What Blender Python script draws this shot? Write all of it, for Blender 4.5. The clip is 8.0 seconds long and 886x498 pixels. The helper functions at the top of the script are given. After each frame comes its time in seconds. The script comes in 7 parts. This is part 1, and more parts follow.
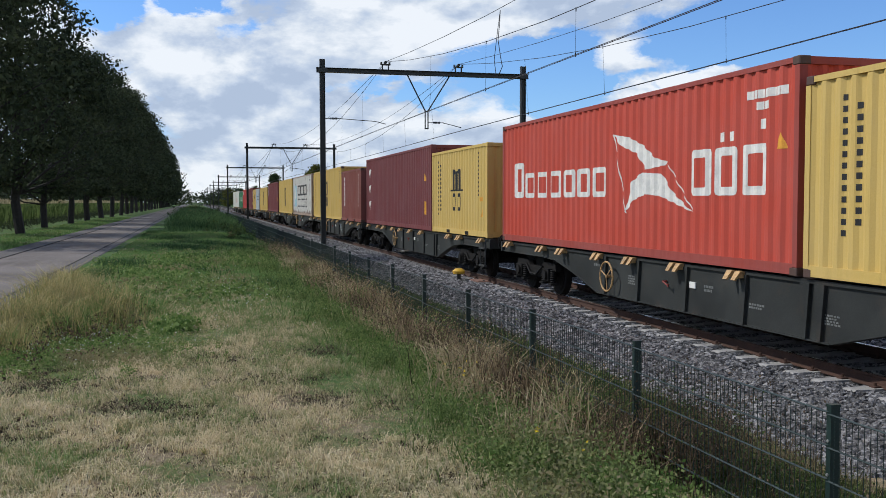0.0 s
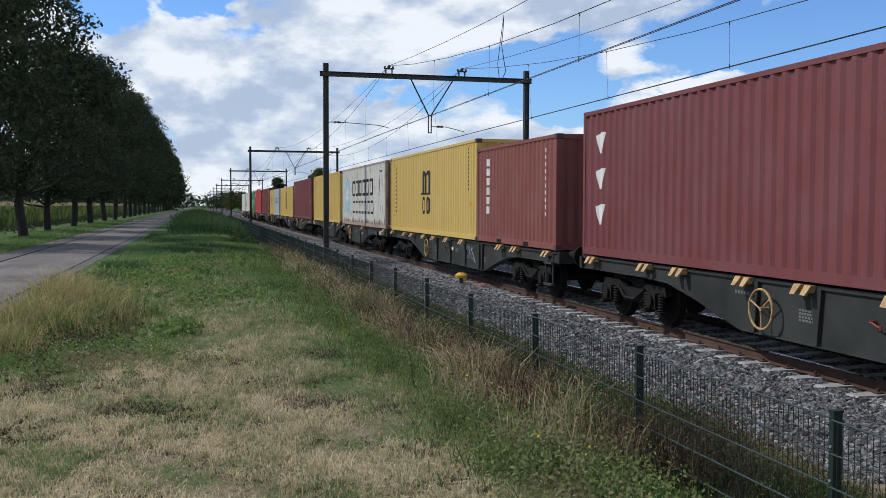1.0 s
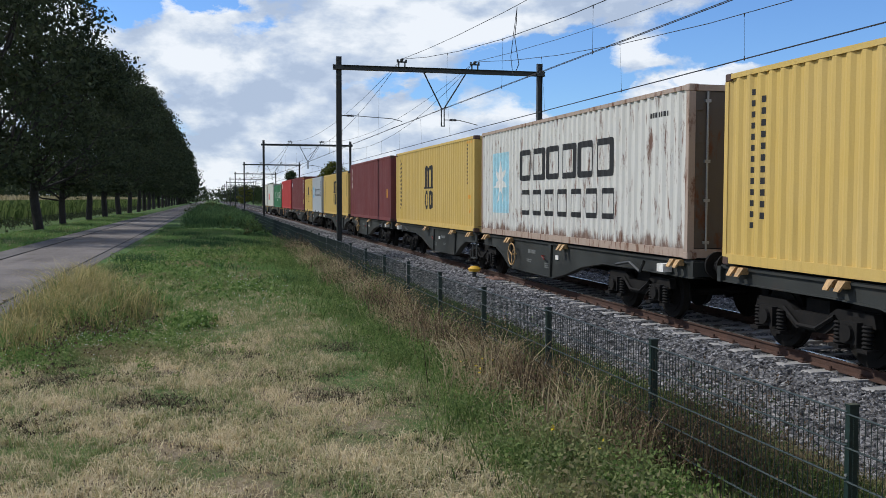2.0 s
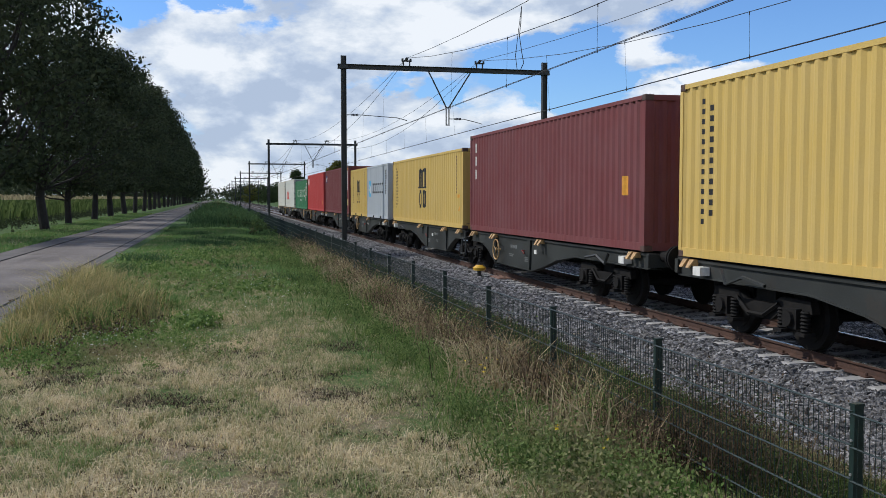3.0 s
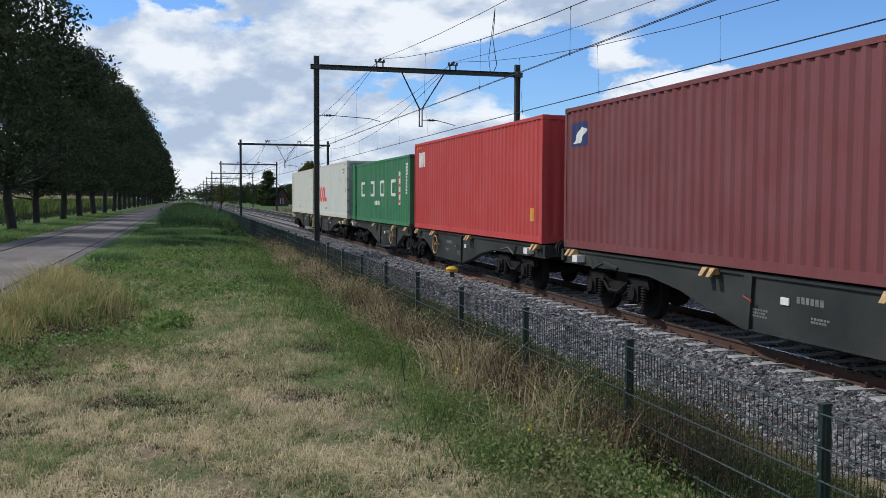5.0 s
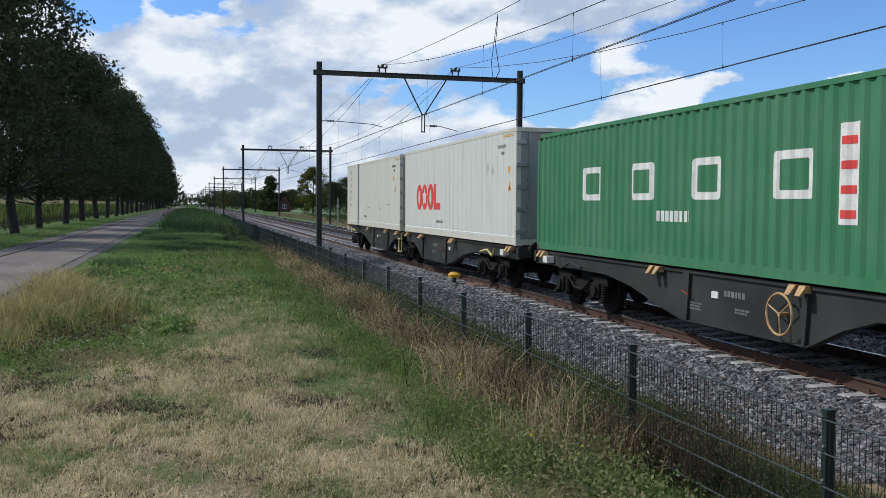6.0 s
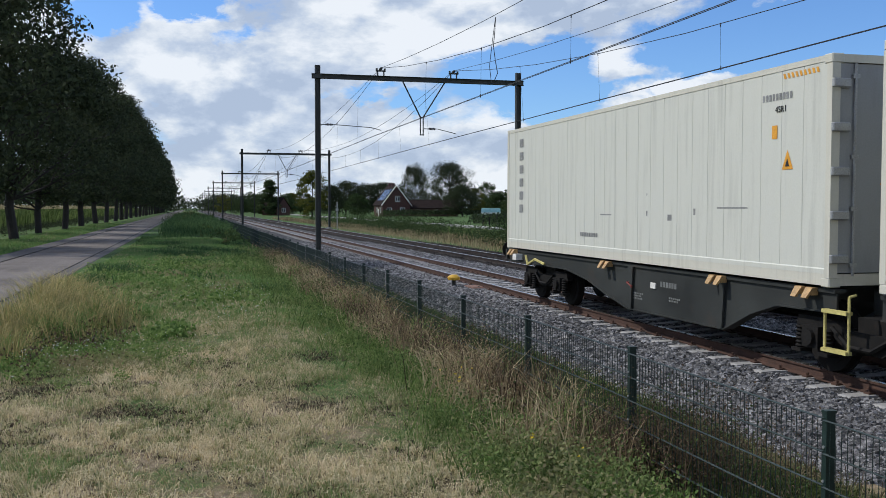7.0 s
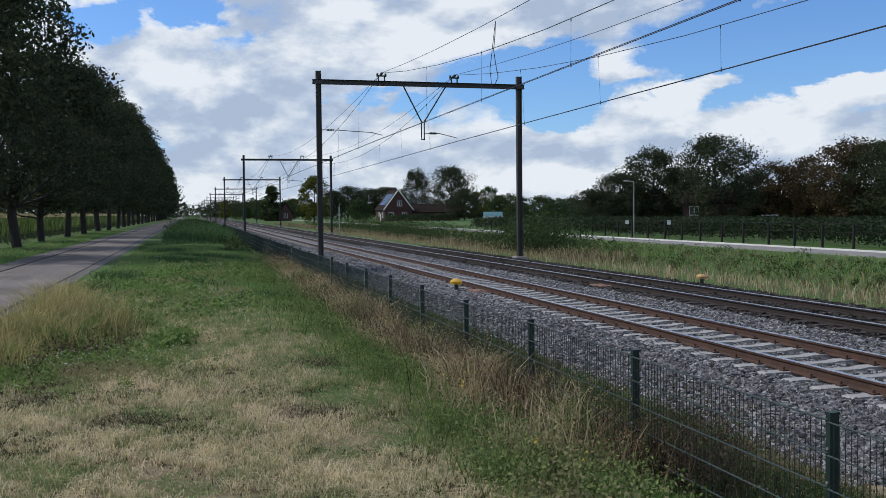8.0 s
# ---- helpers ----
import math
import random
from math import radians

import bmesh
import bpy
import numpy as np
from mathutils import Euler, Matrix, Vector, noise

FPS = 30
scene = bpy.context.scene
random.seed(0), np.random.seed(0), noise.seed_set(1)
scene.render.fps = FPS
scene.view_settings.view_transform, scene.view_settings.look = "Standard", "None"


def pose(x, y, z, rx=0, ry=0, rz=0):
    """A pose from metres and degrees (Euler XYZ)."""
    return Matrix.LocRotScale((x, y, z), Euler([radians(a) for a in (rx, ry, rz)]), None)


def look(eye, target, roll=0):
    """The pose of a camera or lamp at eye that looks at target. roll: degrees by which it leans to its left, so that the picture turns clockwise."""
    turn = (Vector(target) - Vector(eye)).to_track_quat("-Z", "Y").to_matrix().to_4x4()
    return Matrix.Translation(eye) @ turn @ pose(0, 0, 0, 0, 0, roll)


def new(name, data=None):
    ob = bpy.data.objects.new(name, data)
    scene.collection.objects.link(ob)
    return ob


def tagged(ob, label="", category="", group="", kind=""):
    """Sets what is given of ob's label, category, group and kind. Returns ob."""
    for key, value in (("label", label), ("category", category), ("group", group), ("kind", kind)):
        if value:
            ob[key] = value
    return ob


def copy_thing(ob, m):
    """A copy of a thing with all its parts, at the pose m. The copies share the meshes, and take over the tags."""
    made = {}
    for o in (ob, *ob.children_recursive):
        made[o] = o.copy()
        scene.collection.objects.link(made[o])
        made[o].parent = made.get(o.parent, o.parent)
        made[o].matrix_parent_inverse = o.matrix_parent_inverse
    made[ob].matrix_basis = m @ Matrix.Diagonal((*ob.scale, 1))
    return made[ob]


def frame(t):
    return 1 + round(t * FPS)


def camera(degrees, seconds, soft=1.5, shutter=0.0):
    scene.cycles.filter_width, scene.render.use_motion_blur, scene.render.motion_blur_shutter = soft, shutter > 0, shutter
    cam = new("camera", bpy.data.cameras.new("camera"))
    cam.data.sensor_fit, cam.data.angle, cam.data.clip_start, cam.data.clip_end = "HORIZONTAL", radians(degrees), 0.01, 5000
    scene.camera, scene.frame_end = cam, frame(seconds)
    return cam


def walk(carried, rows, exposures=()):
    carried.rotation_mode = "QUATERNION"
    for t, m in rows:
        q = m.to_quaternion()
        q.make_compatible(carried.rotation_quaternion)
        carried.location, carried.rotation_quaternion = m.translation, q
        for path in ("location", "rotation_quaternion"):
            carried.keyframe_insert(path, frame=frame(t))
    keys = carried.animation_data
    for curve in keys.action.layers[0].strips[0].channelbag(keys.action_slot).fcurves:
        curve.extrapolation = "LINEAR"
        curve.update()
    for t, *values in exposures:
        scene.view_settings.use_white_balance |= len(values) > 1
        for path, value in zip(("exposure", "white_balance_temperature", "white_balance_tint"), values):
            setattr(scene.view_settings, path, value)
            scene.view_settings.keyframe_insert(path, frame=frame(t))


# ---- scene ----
# The track runs along +y; z = 0 is the grass under the camera, which stands 1.9 m over it.
EYE = 1.9
cam = camera(50.5, 8.0, soft=0.85)
PATH = [
    (0.0, pose(0.002, 0.001, EYE - 0.003, 87.102, 0.089, -14.810)),
    (0.5, pose(-0.002, 0.005, EYE - 0.005, 87.261, 0.034, -14.506)),
    (1.0, pose(0.000, -0.002, EYE - 0.004, 87.352, -0.145, -14.636)),
    (1.5, pose(-0.002, 0.001, EYE - 0.008, 87.088, -0.303, -14.770)),
    (2.0, pose(-0.002, 0.008, EYE - 0.006, 86.951, -0.089, -13.851)),
    (2.2, pose(0.003, 0.003, EYE - 0.002, 86.850, -0.061, -13.560)),
    (3.3, pose(0.005, 0.003, EYE + 0.000, 86.940, 0.040, -13.570)),
    (3.5, pose(0.007, 0.007, EYE - 0.004, 87.058, 0.009, -13.675)),
    (4.0, pose(0.003, 0.008, EYE - 0.010, 86.896, -0.255, -14.458)),
    (4.5, pose(0.003, 0.004, EYE - 0.003, 86.856, -0.199, -15.208)),
    (6.0, pose(-0.006, 0.007, EYE - 0.011, 87.320, -0.392, -15.068)),
    (6.5, pose(-0.003, 0.004, EYE - 0.007, 87.427, -0.189, -15.072)),
    (7.0, pose(0.000, 0.010, EYE - 0.009, 87.487, -0.020, -15.117)),
    (7.5, pose(-0.003, 0.004, EYE - 0.001, 87.491, 0.268, -15.159)),
    (8.0, pose(0.000, 0.000, EYE, 87.733, 0.550, -14.996)),
]
walk(cam, PATH, [(0.0, 0.0, 6260.0, 9.0), (6.5, 0.0, 6260.0, 9.0), (8.0, -0.12, 6230.0, 9.0)])

# ---- sky, sun ----
SUN_EL, SUN_AZ = 45.0, -62.0          # degrees; azimuth from +y towards +x
world = bpy.data.worlds.new("world")
scene.world = world
world.use_nodes = True
wn, wl = world.node_tree.nodes, world.node_tree.links
wn.clear()


def wnode(kind, **kw):
    n = wn.new(kind)
    for k, v in kw.items():
        n.inputs[k].default_value = v
    return n


sky = wn.new("ShaderNodeTexSky")
sky.sky_type = "NISHITA"
sky.sun_disc = False
sky.sun_elevation = radians(SUN_EL)
sky.sun_rotation = radians(SUN_AZ)
sky.air_density, sky.dust_density, sky.ozone_density = 1.0, 0.2, 1.6


def wmath(op, a, b=None):
    n = wn.new("ShaderNodeMath")
    n.operation = op
    for i, v in enumerate((a, b)):
        if v is None:
            continue
        if isinstance(v, (int, float)):
            n.inputs[i].default_value = v
        else:
            wl.new(v, n.inputs[i])
    return n.outputs[0]


# clouds: heaped banks by direction, lit from above, thinner towards the south-east
tc = wn.new("ShaderNodeTexCoord")
sep = wn.new("ShaderNodeSeparateXYZ")
wl.new(tc.outputs["Generated"], sep.inputs[0])


def cloud_noise(scale, detail, rough, shift, stretch=(1.0, 1.0, 1.9)):
    m = wn.new("ShaderNodeMapping")
    m.inputs["Location"].default_value = shift
    m.inputs["Scale"].default_value = stretch
    wl.new(tc.outputs["Generated"], m.inputs[0])
    n = wnode("ShaderNodeTexNoise", Scale=scale, Detail=detail, Roughness=rough)
    n.inputs["Distortion"].default_value = 0.15
    wl.new(m.outputs[0], n.inputs["Vector"])
    return n.outputs[0]


def wramp(fac, stops):
    r = wn.new("ShaderNodeValToRGB")
    wl.new(fac, r.inputs[0])
    el = r.color_ramp.elements
    while len(el) < len(stops):
        el.new(0.5)
    for e, (p, c) in zip(el, stops):
        e.position, e.color = p, (*c, 1)
    return r.outputs[0]


CLOUD_AT = (0.6, 0.2, 0.0)
big = cloud_noise(5.2, 12.0, 0.60, CLOUD_AT)
over = cloud_noise(5.2, 12.0, 0.60, (CLOUD_AT[0] - 0.015, CLOUD_AT[1], CLOUD_AT[2] + 0.06))
# the lie of the banks: bearing and height above the horizon in degrees, frayed at the edges
bearing = wmath("MULTIPLY", wmath("ARCTAN2", sep.outputs[0], sep.outputs[1]), 57.2958)
rise = wmath("MULTIPLY", wmath("ARCSINE", sep.outputs[2]), 57.2958)
fray_a = wmath("MULTIPLY", wmath("SUBTRACT", cloud_noise(11.0, 8.0, 0.62, (1.7, 4.2, 0.0)), 0.5), 7.0)
fray_b = wmath("MULTIPLY", wmath("SUBTRACT", cloud_noise(14.0, 8.0, 0.62, (5.1, 0.4, 2.0)), 0.5), 3.6)
where = wn.new("ShaderNodeCombineXYZ")
wl.new(wmath("ADD", bearing, fray_a), where.inputs[0])
wl.new(wmath("ADD", rise, fray_b), where.inputs[1])


def heap(rows):
    """Sum of soft ovals in the sky: bearing, height, half-width, half-height, slant, weight."""
    total = 0.0
    for az, el, rx, ry, slant, weight in rows:
        m = wn.new("ShaderNodeMapping")
        m.vector_type = "TEXTURE"
        m.inputs["Location"].default_value = (az, el, 0)
        m.inputs["Rotation"].default_value = (0, 0, radians(slant))
        m.inputs["Scale"].default_value = (rx, ry, 1)
        wl.new(where.outputs[0], m.inputs[0])
        ln = wn.new("ShaderNodeVectorMath")
        ln.operation = "LENGTH"
        wl.new(m.outputs[0], ln.inputs[0])
        r = wn.new("ShaderNodeMapRange")
        r.interpolation_type = "SMOOTHSTEP"
        r.inputs["From Min"].default_value, r.inputs["From Max"].default_value = 0.35, 1.35
        r.inputs["To Min"].default_value, r.inputs["To Max"].default_value = weight, 0.0
        wl.new(ln.outputs["Value"], r.inputs["Value"])
        total = wmath("ADD", r.outputs[0], total)
    return total


BANKS = heap([
    (-4.9, 10.9, 2.4, 1.4, 0, -0.26), (0.2, 11.7, 2.0, 1.1, 0, -0.24), (2.3, 9.7, 1.8, 0.8, 20, -0.18), (-3.5, 7.6, 1.2, 0.8, 0, -0.10), (2.0, 7.0, 1.4, 0.5, 0, -0.10),
    (20.1, 9.1, 3.8, 1.3, 0, -0.26), (17.6, 8.0, 2.4, 0.8, 0, -0.14), (21.6, 7.0, 3.4, 1.6, 0, -0.28), (25.6, 7.0, 2.2, 0.6, 20, -0.12), (22.6, 5.5, 2.6, 0.7, 0, -0.10),
    (36.5, 10.2, 8.5, 2.6, 0, -0.26), (30.3, 9.0, 3.6, 0.9, 0, -0.14), (37.5, 8.2, 5.0, 0.7, 0, -0.10), (10.1, 6.8, 2.3, 0.5, 0, -0.20), (13.5, 6.2, 2.0, 0.5, 0, -0.16),
    (-1.1, 8.8, 4.1, 1.8, 0, 0.13), (12.2, 11.2, 8.6, 2.3, 0, 0.15), (24.0, 11.4, 6.2, 1.2, 0, 0.13), (5.4, 6.0, 7.3, 3.6, 0, 0.15),
    (25.8, 8.3, 3.4, 0.5, 0, 0.05), (29.8, 6.8, 4.2, 0.9, 24, 0.24), (36.8, 6.0, 4.6, 1.0, 12, 0.40), (30.6, 4.3, 10.9, 1.3, 0, 0.22), (15.6, 3.2, 13.9, 2.2, 0, 0.15)])
GLOW = heap([
    (-2.0, 8.9, 2.8, 1.4, 0, 0.10), (10.2, 11.6, 4.2, 1.1, 0, 0.14), (3.5, 3.2, 7.0, 1.6, 0, -0.16), (29.6, 7.0, 4.0, 1.1, 22, 0.40), (36.5, 6.3, 4.0, 0.8, 12, 0.34), (33.8, 4.9, 6.6, 0.7, 0, 0.10),
    (6.7, 6.0, 4.6, 2.4, 0, -0.13), (4.8, 8.6, 2.2, 1.6, 0, -0.12), (1.4, 5.5, 3.0, 1.4, 0, -0.12), (22.5, 11.3, 5.0, 1.0, 0, -0.14), (31.0, 3.6, 9.0, 0.8, 0, -0.10), (18.0, 3.4, 8.0, 1.6, 0, -0.16)])
high = wramp(sep.outputs[2], [(0.30, (0, 0, 0)), (0.75, (1, 1, 1))])
shelf = wramp(sep.outputs[2], [(0.03, (1, 1, 1)), (0.24, (0, 0, 0))])
bank = wmath("ADD", wmath("SUBTRACT", wmath("ADD", big, wmath("MULTIPLY", shelf, 0.03)), wmath("MULTIPLY", high, 0.09)), BANKS)
cover = wramp(bank, [(0.40, (0, 0, 0)), (0.47, (0.62, 0.62, 0.62)), (0.53, (1, 1, 1))])
puff = wmath("SUBTRACT", cloud_noise(15.0, 6.0, 0.5, (3.0, 1.0, 0.0)), cloud_noise(15.0, 6.0, 0.5, (3.0, 1.0, 0.035)))
lit = wmath("ADD", wmath("MULTIPLY", wmath("SUBTRACT", big, over), 3.6), wmath("ADD", wmath("MULTIPLY", puff, 1.7), wmath("ADD", wmath("MULTIPLY", cloud_noise(9.0, 8.0, 0.62, (3.0, 1.0, 0.0)), 1.3), GLOW)))
body = wramp(lit, [(0.20, (4.6, 5.4, 6.8)), (0.44, (5.6, 6.35, 7.6)), (0.70, (7.2, 7.7, 8.4)), (1.0, (9.0, 9.2, 9.5))])
low = wramp(sep.outputs[2], [(0.0, (0.70, 0.70, 0.70)), (0.08, (0.0, 0.0, 0.0))])
sum_cover = wmath("MINIMUM", wmath("ADD", cover, low), 0.97)
mixc = wn.new("ShaderNodeMix")
mixc.data_type = "RGBA"
wl.new(sum_cover, mixc.inputs["Factor"])
deep = wn.new("ShaderNodeMix")
deep.data_type, deep.blend_type = "RGBA", "MULTIPLY"
deep.inputs["Factor"].default_value = 1.0
wl.new(sky.outputs[0], deep.inputs["A"])
deep.inputs["B"].default_value = (0.76, 1.03, 1.45, 1.0)
wl.new(deep.outputs["Result"], mixc.inputs["A"])
wl.new(body, mixc.inputs["B"])
bg = wnode("ShaderNodeBackground", Strength=0.10)
wl.new(mixc.outputs["Result"], bg.inputs["Color"])
wout = wn.new("ShaderNodeOutputWorld")
wl.new(bg.outputs[0], wout.inputs[0])

sun = new("sun", bpy.data.lights.new("sun", "SUN"))
sun.data.energy = 3.3
sun.data.angle = radians(0.6)
sun.data.color = (1.0, 0.96, 0.90)
_d = Vector((math.sin(radians(SUN_AZ)) * math.cos(radians(SUN_EL)), math.cos(radians(SUN_AZ)) * math.cos(radians(SUN_EL)), math.sin(radians(SUN_EL))))
sun.matrix_world = look(_d * 50, (0, 0, 0))
scene.view_settings.exposure = 0.0

# ---- materials ----


class Mat:
    """A small builder for node materials."""

    def __init__(self, name, rough=0.7, metal=0.0, spec=0.4):
        self.m = bpy.data.materials.new(name)
        self.m.use_nodes = True
        self.n, self.l = self.m.node_tree.nodes, self.m.node_tree.links
        self.b = self.n["Principled BSDF"]
        self.b.inputs["Roughness"].default_value = rough
        self.b.inputs["Metallic"].default_value = metal
        self.b.inputs["Specular IOR Level"].default_value = spec
        self.tc = self.n.new("ShaderNodeTexCoord")
        self.geo = self.n.new("ShaderNodeNewGeometry")
        self.info = self.n.new("ShaderNodeObjectInfo")

    def put(self, value, socket):
        if isinstance(value, (int, float)):
            socket.default_value = value
        elif isinstance(value, tuple):
            socket.default_value = (*value, 1) if len(value) == 3 and socket.type == "RGBA" else value
        else:
            self.l.new(value, socket)

    def noise(self, scale, detail=4.0, rough=0.6, where="Object", stretch=(1, 1, 1)):
        mp = self.n.new("ShaderNodeMapping")
        mp.inputs["Scale"].default_value = stretch
        self.l.new(self.geo.outputs["Position"] if where == "World" else self.tc.outputs[where], mp.inputs[0])
        t = self.n.new("ShaderNodeTexNoise")
        t.inputs["Scale"].default_value, t.inputs["Detail"].default_value, t.inputs["Roughness"].default_value = scale, detail, rough
        self.l.new(mp.outputs[0], t.inputs["Vector"])
        return t.outputs[0]

    def ramp(self, fac, *stops):
        r = self.n.new("ShaderNodeValToRGB")
        self.l.new(fac, r.inputs[0])
        el = r.color_ramp.elements
        while len(el) < len(stops):
            el.new(0.5)
        for e, (p, c) in zip(el, stops):
            e.position = p
            e.color = (*c, 1) if isinstance(c, tuple) else (c, c, c, 1)
        return r.outputs[0]

    def mix(self, fac, a, b, blend="MIX"):
        x = self.n.new("ShaderNodeMix")
        x.data_type, x.blend_type = "RGBA", blend
        self.put(fac, x.inputs["Factor"])
        self.put(a, x.inputs["A"])
        self.put(b, x.inputs["B"])
        return x.outputs["Result"]

    def math(self, op, a, b=0.0):
        x = self.n.new("ShaderNodeMath")
        x.operation = op
        self.put(a, x.inputs[0])
        self.put(b, x.inputs[1])
        return x.outputs[0]

    def colour(self, c):
        self.put(c, self.b.inputs["Base Color"])
        return self

    def bump(self, height, strength=0.3, dist=0.01):
        x = self.n.new("ShaderNodeBump")
        x.inputs["Strength"].default_value, x.inputs["Distance"].default_value = strength, dist
        self.l.new(height, x.inputs["Height"])
        self.l.new(x.outputs[0], self.b.inputs["Normal"])
        return self


def worn(name, col, rough=0.6, metal=0.0, var=0.25, scale=3.0, grain=60.0, bump=0.1, dirt=None, spec=0.4):
    """A painted or bare surface: patchy tone, fine grain, optional dirt of its own colour."""
    m = Mat(name, rough, metal, spec)
    a, b = m.noise(scale, 5), m.noise(grain, 3)
    lo = tuple(c * (1 - var) for c in col)
    hi = tuple(min(1, c * (1 + var)) for c in col)
    c = m.mix(m.ramp(a, (0.3, 0.0), (0.7, 1.0)), lo, hi)
    c = m.mix(0.25, c, m.ramp(b, (0.3, 0.0), (0.7, 1.0)), "SOFT_LIGHT")
    if dirt:
        c = m.mix(m.ramp(m.noise(scale * 1.7, 8, 0.7), (0.55, 0.0), (0.72, 0.8)), c, dirt)
    m.colour(c)
    m.put(m.ramp(a, (0.2, max(0, rough - 0.12)), (0.8, min(1, rough + 0.12))), m.b.inputs["Roughness"])
    m.bump(b, bump, 0.004)
    return m.m


def paint(name, col, rust=0.0, fade=0.3, seam=0.0):
    """Container paint: sun-faded patches, vertical grime, rust that runs down in streaks."""
    m = Mat(name, 0.62, 0.0, 0.25)
    faded = tuple(c * 0.72 + 0.28 * (0.55 * sum(col) / 3 + 0.28) for c in col)
    c = m.mix(m.math("MULTIPLY", m.ramp(m.noise(0.9, 6), (0.35, 0.0), (0.75, 1.0)), fade), col, faded)
    streak = m.noise(2.2, 6, 0.65, stretch=(1, 3.2, 0.22))
    c = m.mix(m.ramp(streak, (0.52, 0.0), (0.75, 0.35)), c, tuple(x * 0.45 + 0.02 for x in col))
    pale = m.noise(1.6, 7, 0.7, stretch=(1, 4.5, 0.12))
    c = m.mix(m.ramp(pale, (0.50, 0.0), (0.78, 0.8 * fade)), c, faded)
    c = m.mix(0.07, c, m.ramp(m.noise(45, 3), (0.3, 0.0), (0.7, 1.0)), "SOFT_LIGHT")
    r = m.ramp(m.noise(2.6, 9, 0.72, stretch=(1, 2.6, 0.5)), (0.80 - 0.25 * rust, 0.0), (0.86 - 0.22 * rust, 0.9))
    c = m.mix(r, c, (0.13, 0.045, 0.018))
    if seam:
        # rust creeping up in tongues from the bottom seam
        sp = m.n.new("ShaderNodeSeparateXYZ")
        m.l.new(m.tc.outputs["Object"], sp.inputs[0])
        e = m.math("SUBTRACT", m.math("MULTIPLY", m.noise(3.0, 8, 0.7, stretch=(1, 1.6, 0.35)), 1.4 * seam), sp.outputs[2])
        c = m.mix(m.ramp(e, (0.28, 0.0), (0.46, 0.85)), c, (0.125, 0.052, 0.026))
    m.colour(c)
    m.put(m.ramp(streak, (0.3, 0.5), (0.7, 0.75)), m.b.inputs["Roughness"])
    m.bump(m.noise(6, 5), 0.15, 0.01)
    return m.m


M = {}
M["steel_dark"] = worn("dark_steel", (0.035, 0.037, 0.035), 0.6, 0.0, 0.35, 2.0, dirt=(0.06, 0.04, 0.028))
M["mast"] = worn("mast_steel", (0.035, 0.038, 0.036), 0.55, 0.0, 0.3, 1.5, dirt=(0.06, 0.045, 0.035))
M["wagon"] = worn("wagon_grey_paint", (0.025, 0.027, 0.024), 0.65, 0.0, 0.45, 1.1, dirt=(0.046, 0.034, 0.024))
M["bogie"] = worn("bogie_grime", (0.011, 0.010, 0.009), 0.85, 0.0, 0.4, 5, dirt=(0.026, 0.018, 0.013), spec=0.2)
M["spigot"] = worn("yellow_spigot_paint", (0.42, 0.26, 0.11), 0.6, 0.0, 0.4, 8, dirt=(0.12, 0.06, 0.03))
M["yellow_rail"] = worn("yellow_handrail_paint", (0.52, 0.45, 0.16), 0.5, 0, 0.2, 6, dirt=(0.2, 0.15, 0.05))
M["white_mark"] = worn("white_lettering", (0.70, 0.68, 0.62), 0.6, 0, 0.15, 6)
M["black_mark"] = worn("black_lettering", (0.018, 0.018, 0.018), 0.6, 0, 0.25, 5)
M["red_mark"] = worn("red_lettering", (0.68, 0.06, 0.05), 0.55, 0, 0.15, 5)
M["orange_mark"] = worn("orange_label", (0.65, 0.30, 0.03), 0.55, 0, 0.15, 8)
M["blue_mark"] = worn("light_blue_panel", (0.13, 0.42, 0.62), 0.55, 0, 0.12, 4)
M["navy_mark"] = worn("dark_blue_panel", (0.025, 0.035, 0.12), 0.55, 0, 0.15, 4)
M["pale_blue_mark"] = worn("faded_blue_panel", (0.33, 0.56, 0.62), 0.6, 0, 0.18, 4, dirt=(0.5, 0.5, 0.45))
M["scribble"] = worn("pale_spray_paint", (0.38, 0.42, 0.43), 0.7, 0, 0.3, 10)
M["wagon_mark"] = worn("dull_wagon_lettering", (0.15, 0.155, 0.145), 0.7, 0, 0.3, 10)
M["dull_red"] = worn("dull_red_paint", (0.22, 0.04, 0.03), 0.6, 0, 0.3, 8)
M["pale_mark"] = worn("faded_grey_marks", (0.22, 0.22, 0.21), 0.6, 0, 0.3, 10)
M["faint_mark"] = worn("washed_out_grey_marks", (0.40, 0.40, 0.37), 0.6, 0, 0.2, 10)
M["rail_side"] = worn("rusty_rail", (0.066, 0.034, 0.023), 0.85, 0, 0.3, 4, dirt=(0.05, 0.03, 0.02), bump=0.3)
M["rail_dark"] = worn("dark_rusty_rail", (0.026, 0.017, 0.014), 0.85, 0, 0.3, 4, bump=0.3)
M["rail_head"] = worn("polished_rail_head", (0.50, 0.47, 0.45), 0.28, 1.0, 0.12, 6)
M["concrete"] = worn("sleeper_concrete", (0.30, 0.285, 0.265), 0.85, 0, 0.18, 3, 40, 0.3, dirt=(0.22, 0.2, 0.17))
M["old_wood"] = worn("dark_sleeper_wood", (0.045, 0.034, 0.028), 0.9, 0, 0.3, 4, 40, 0.4)
M["fence"] = worn("dark_green_powder_coat", (0.010, 0.024, 0.021), 0.46, 0, 0.25, 4)
M["wire"] = worn("copper_wire", (0.020, 0.020, 0.020), 0.6, 0.2, 0.2)
M["insulator"] = worn("insulator", (0.05, 0.045, 0.045), 0.3, 0, 0.2)
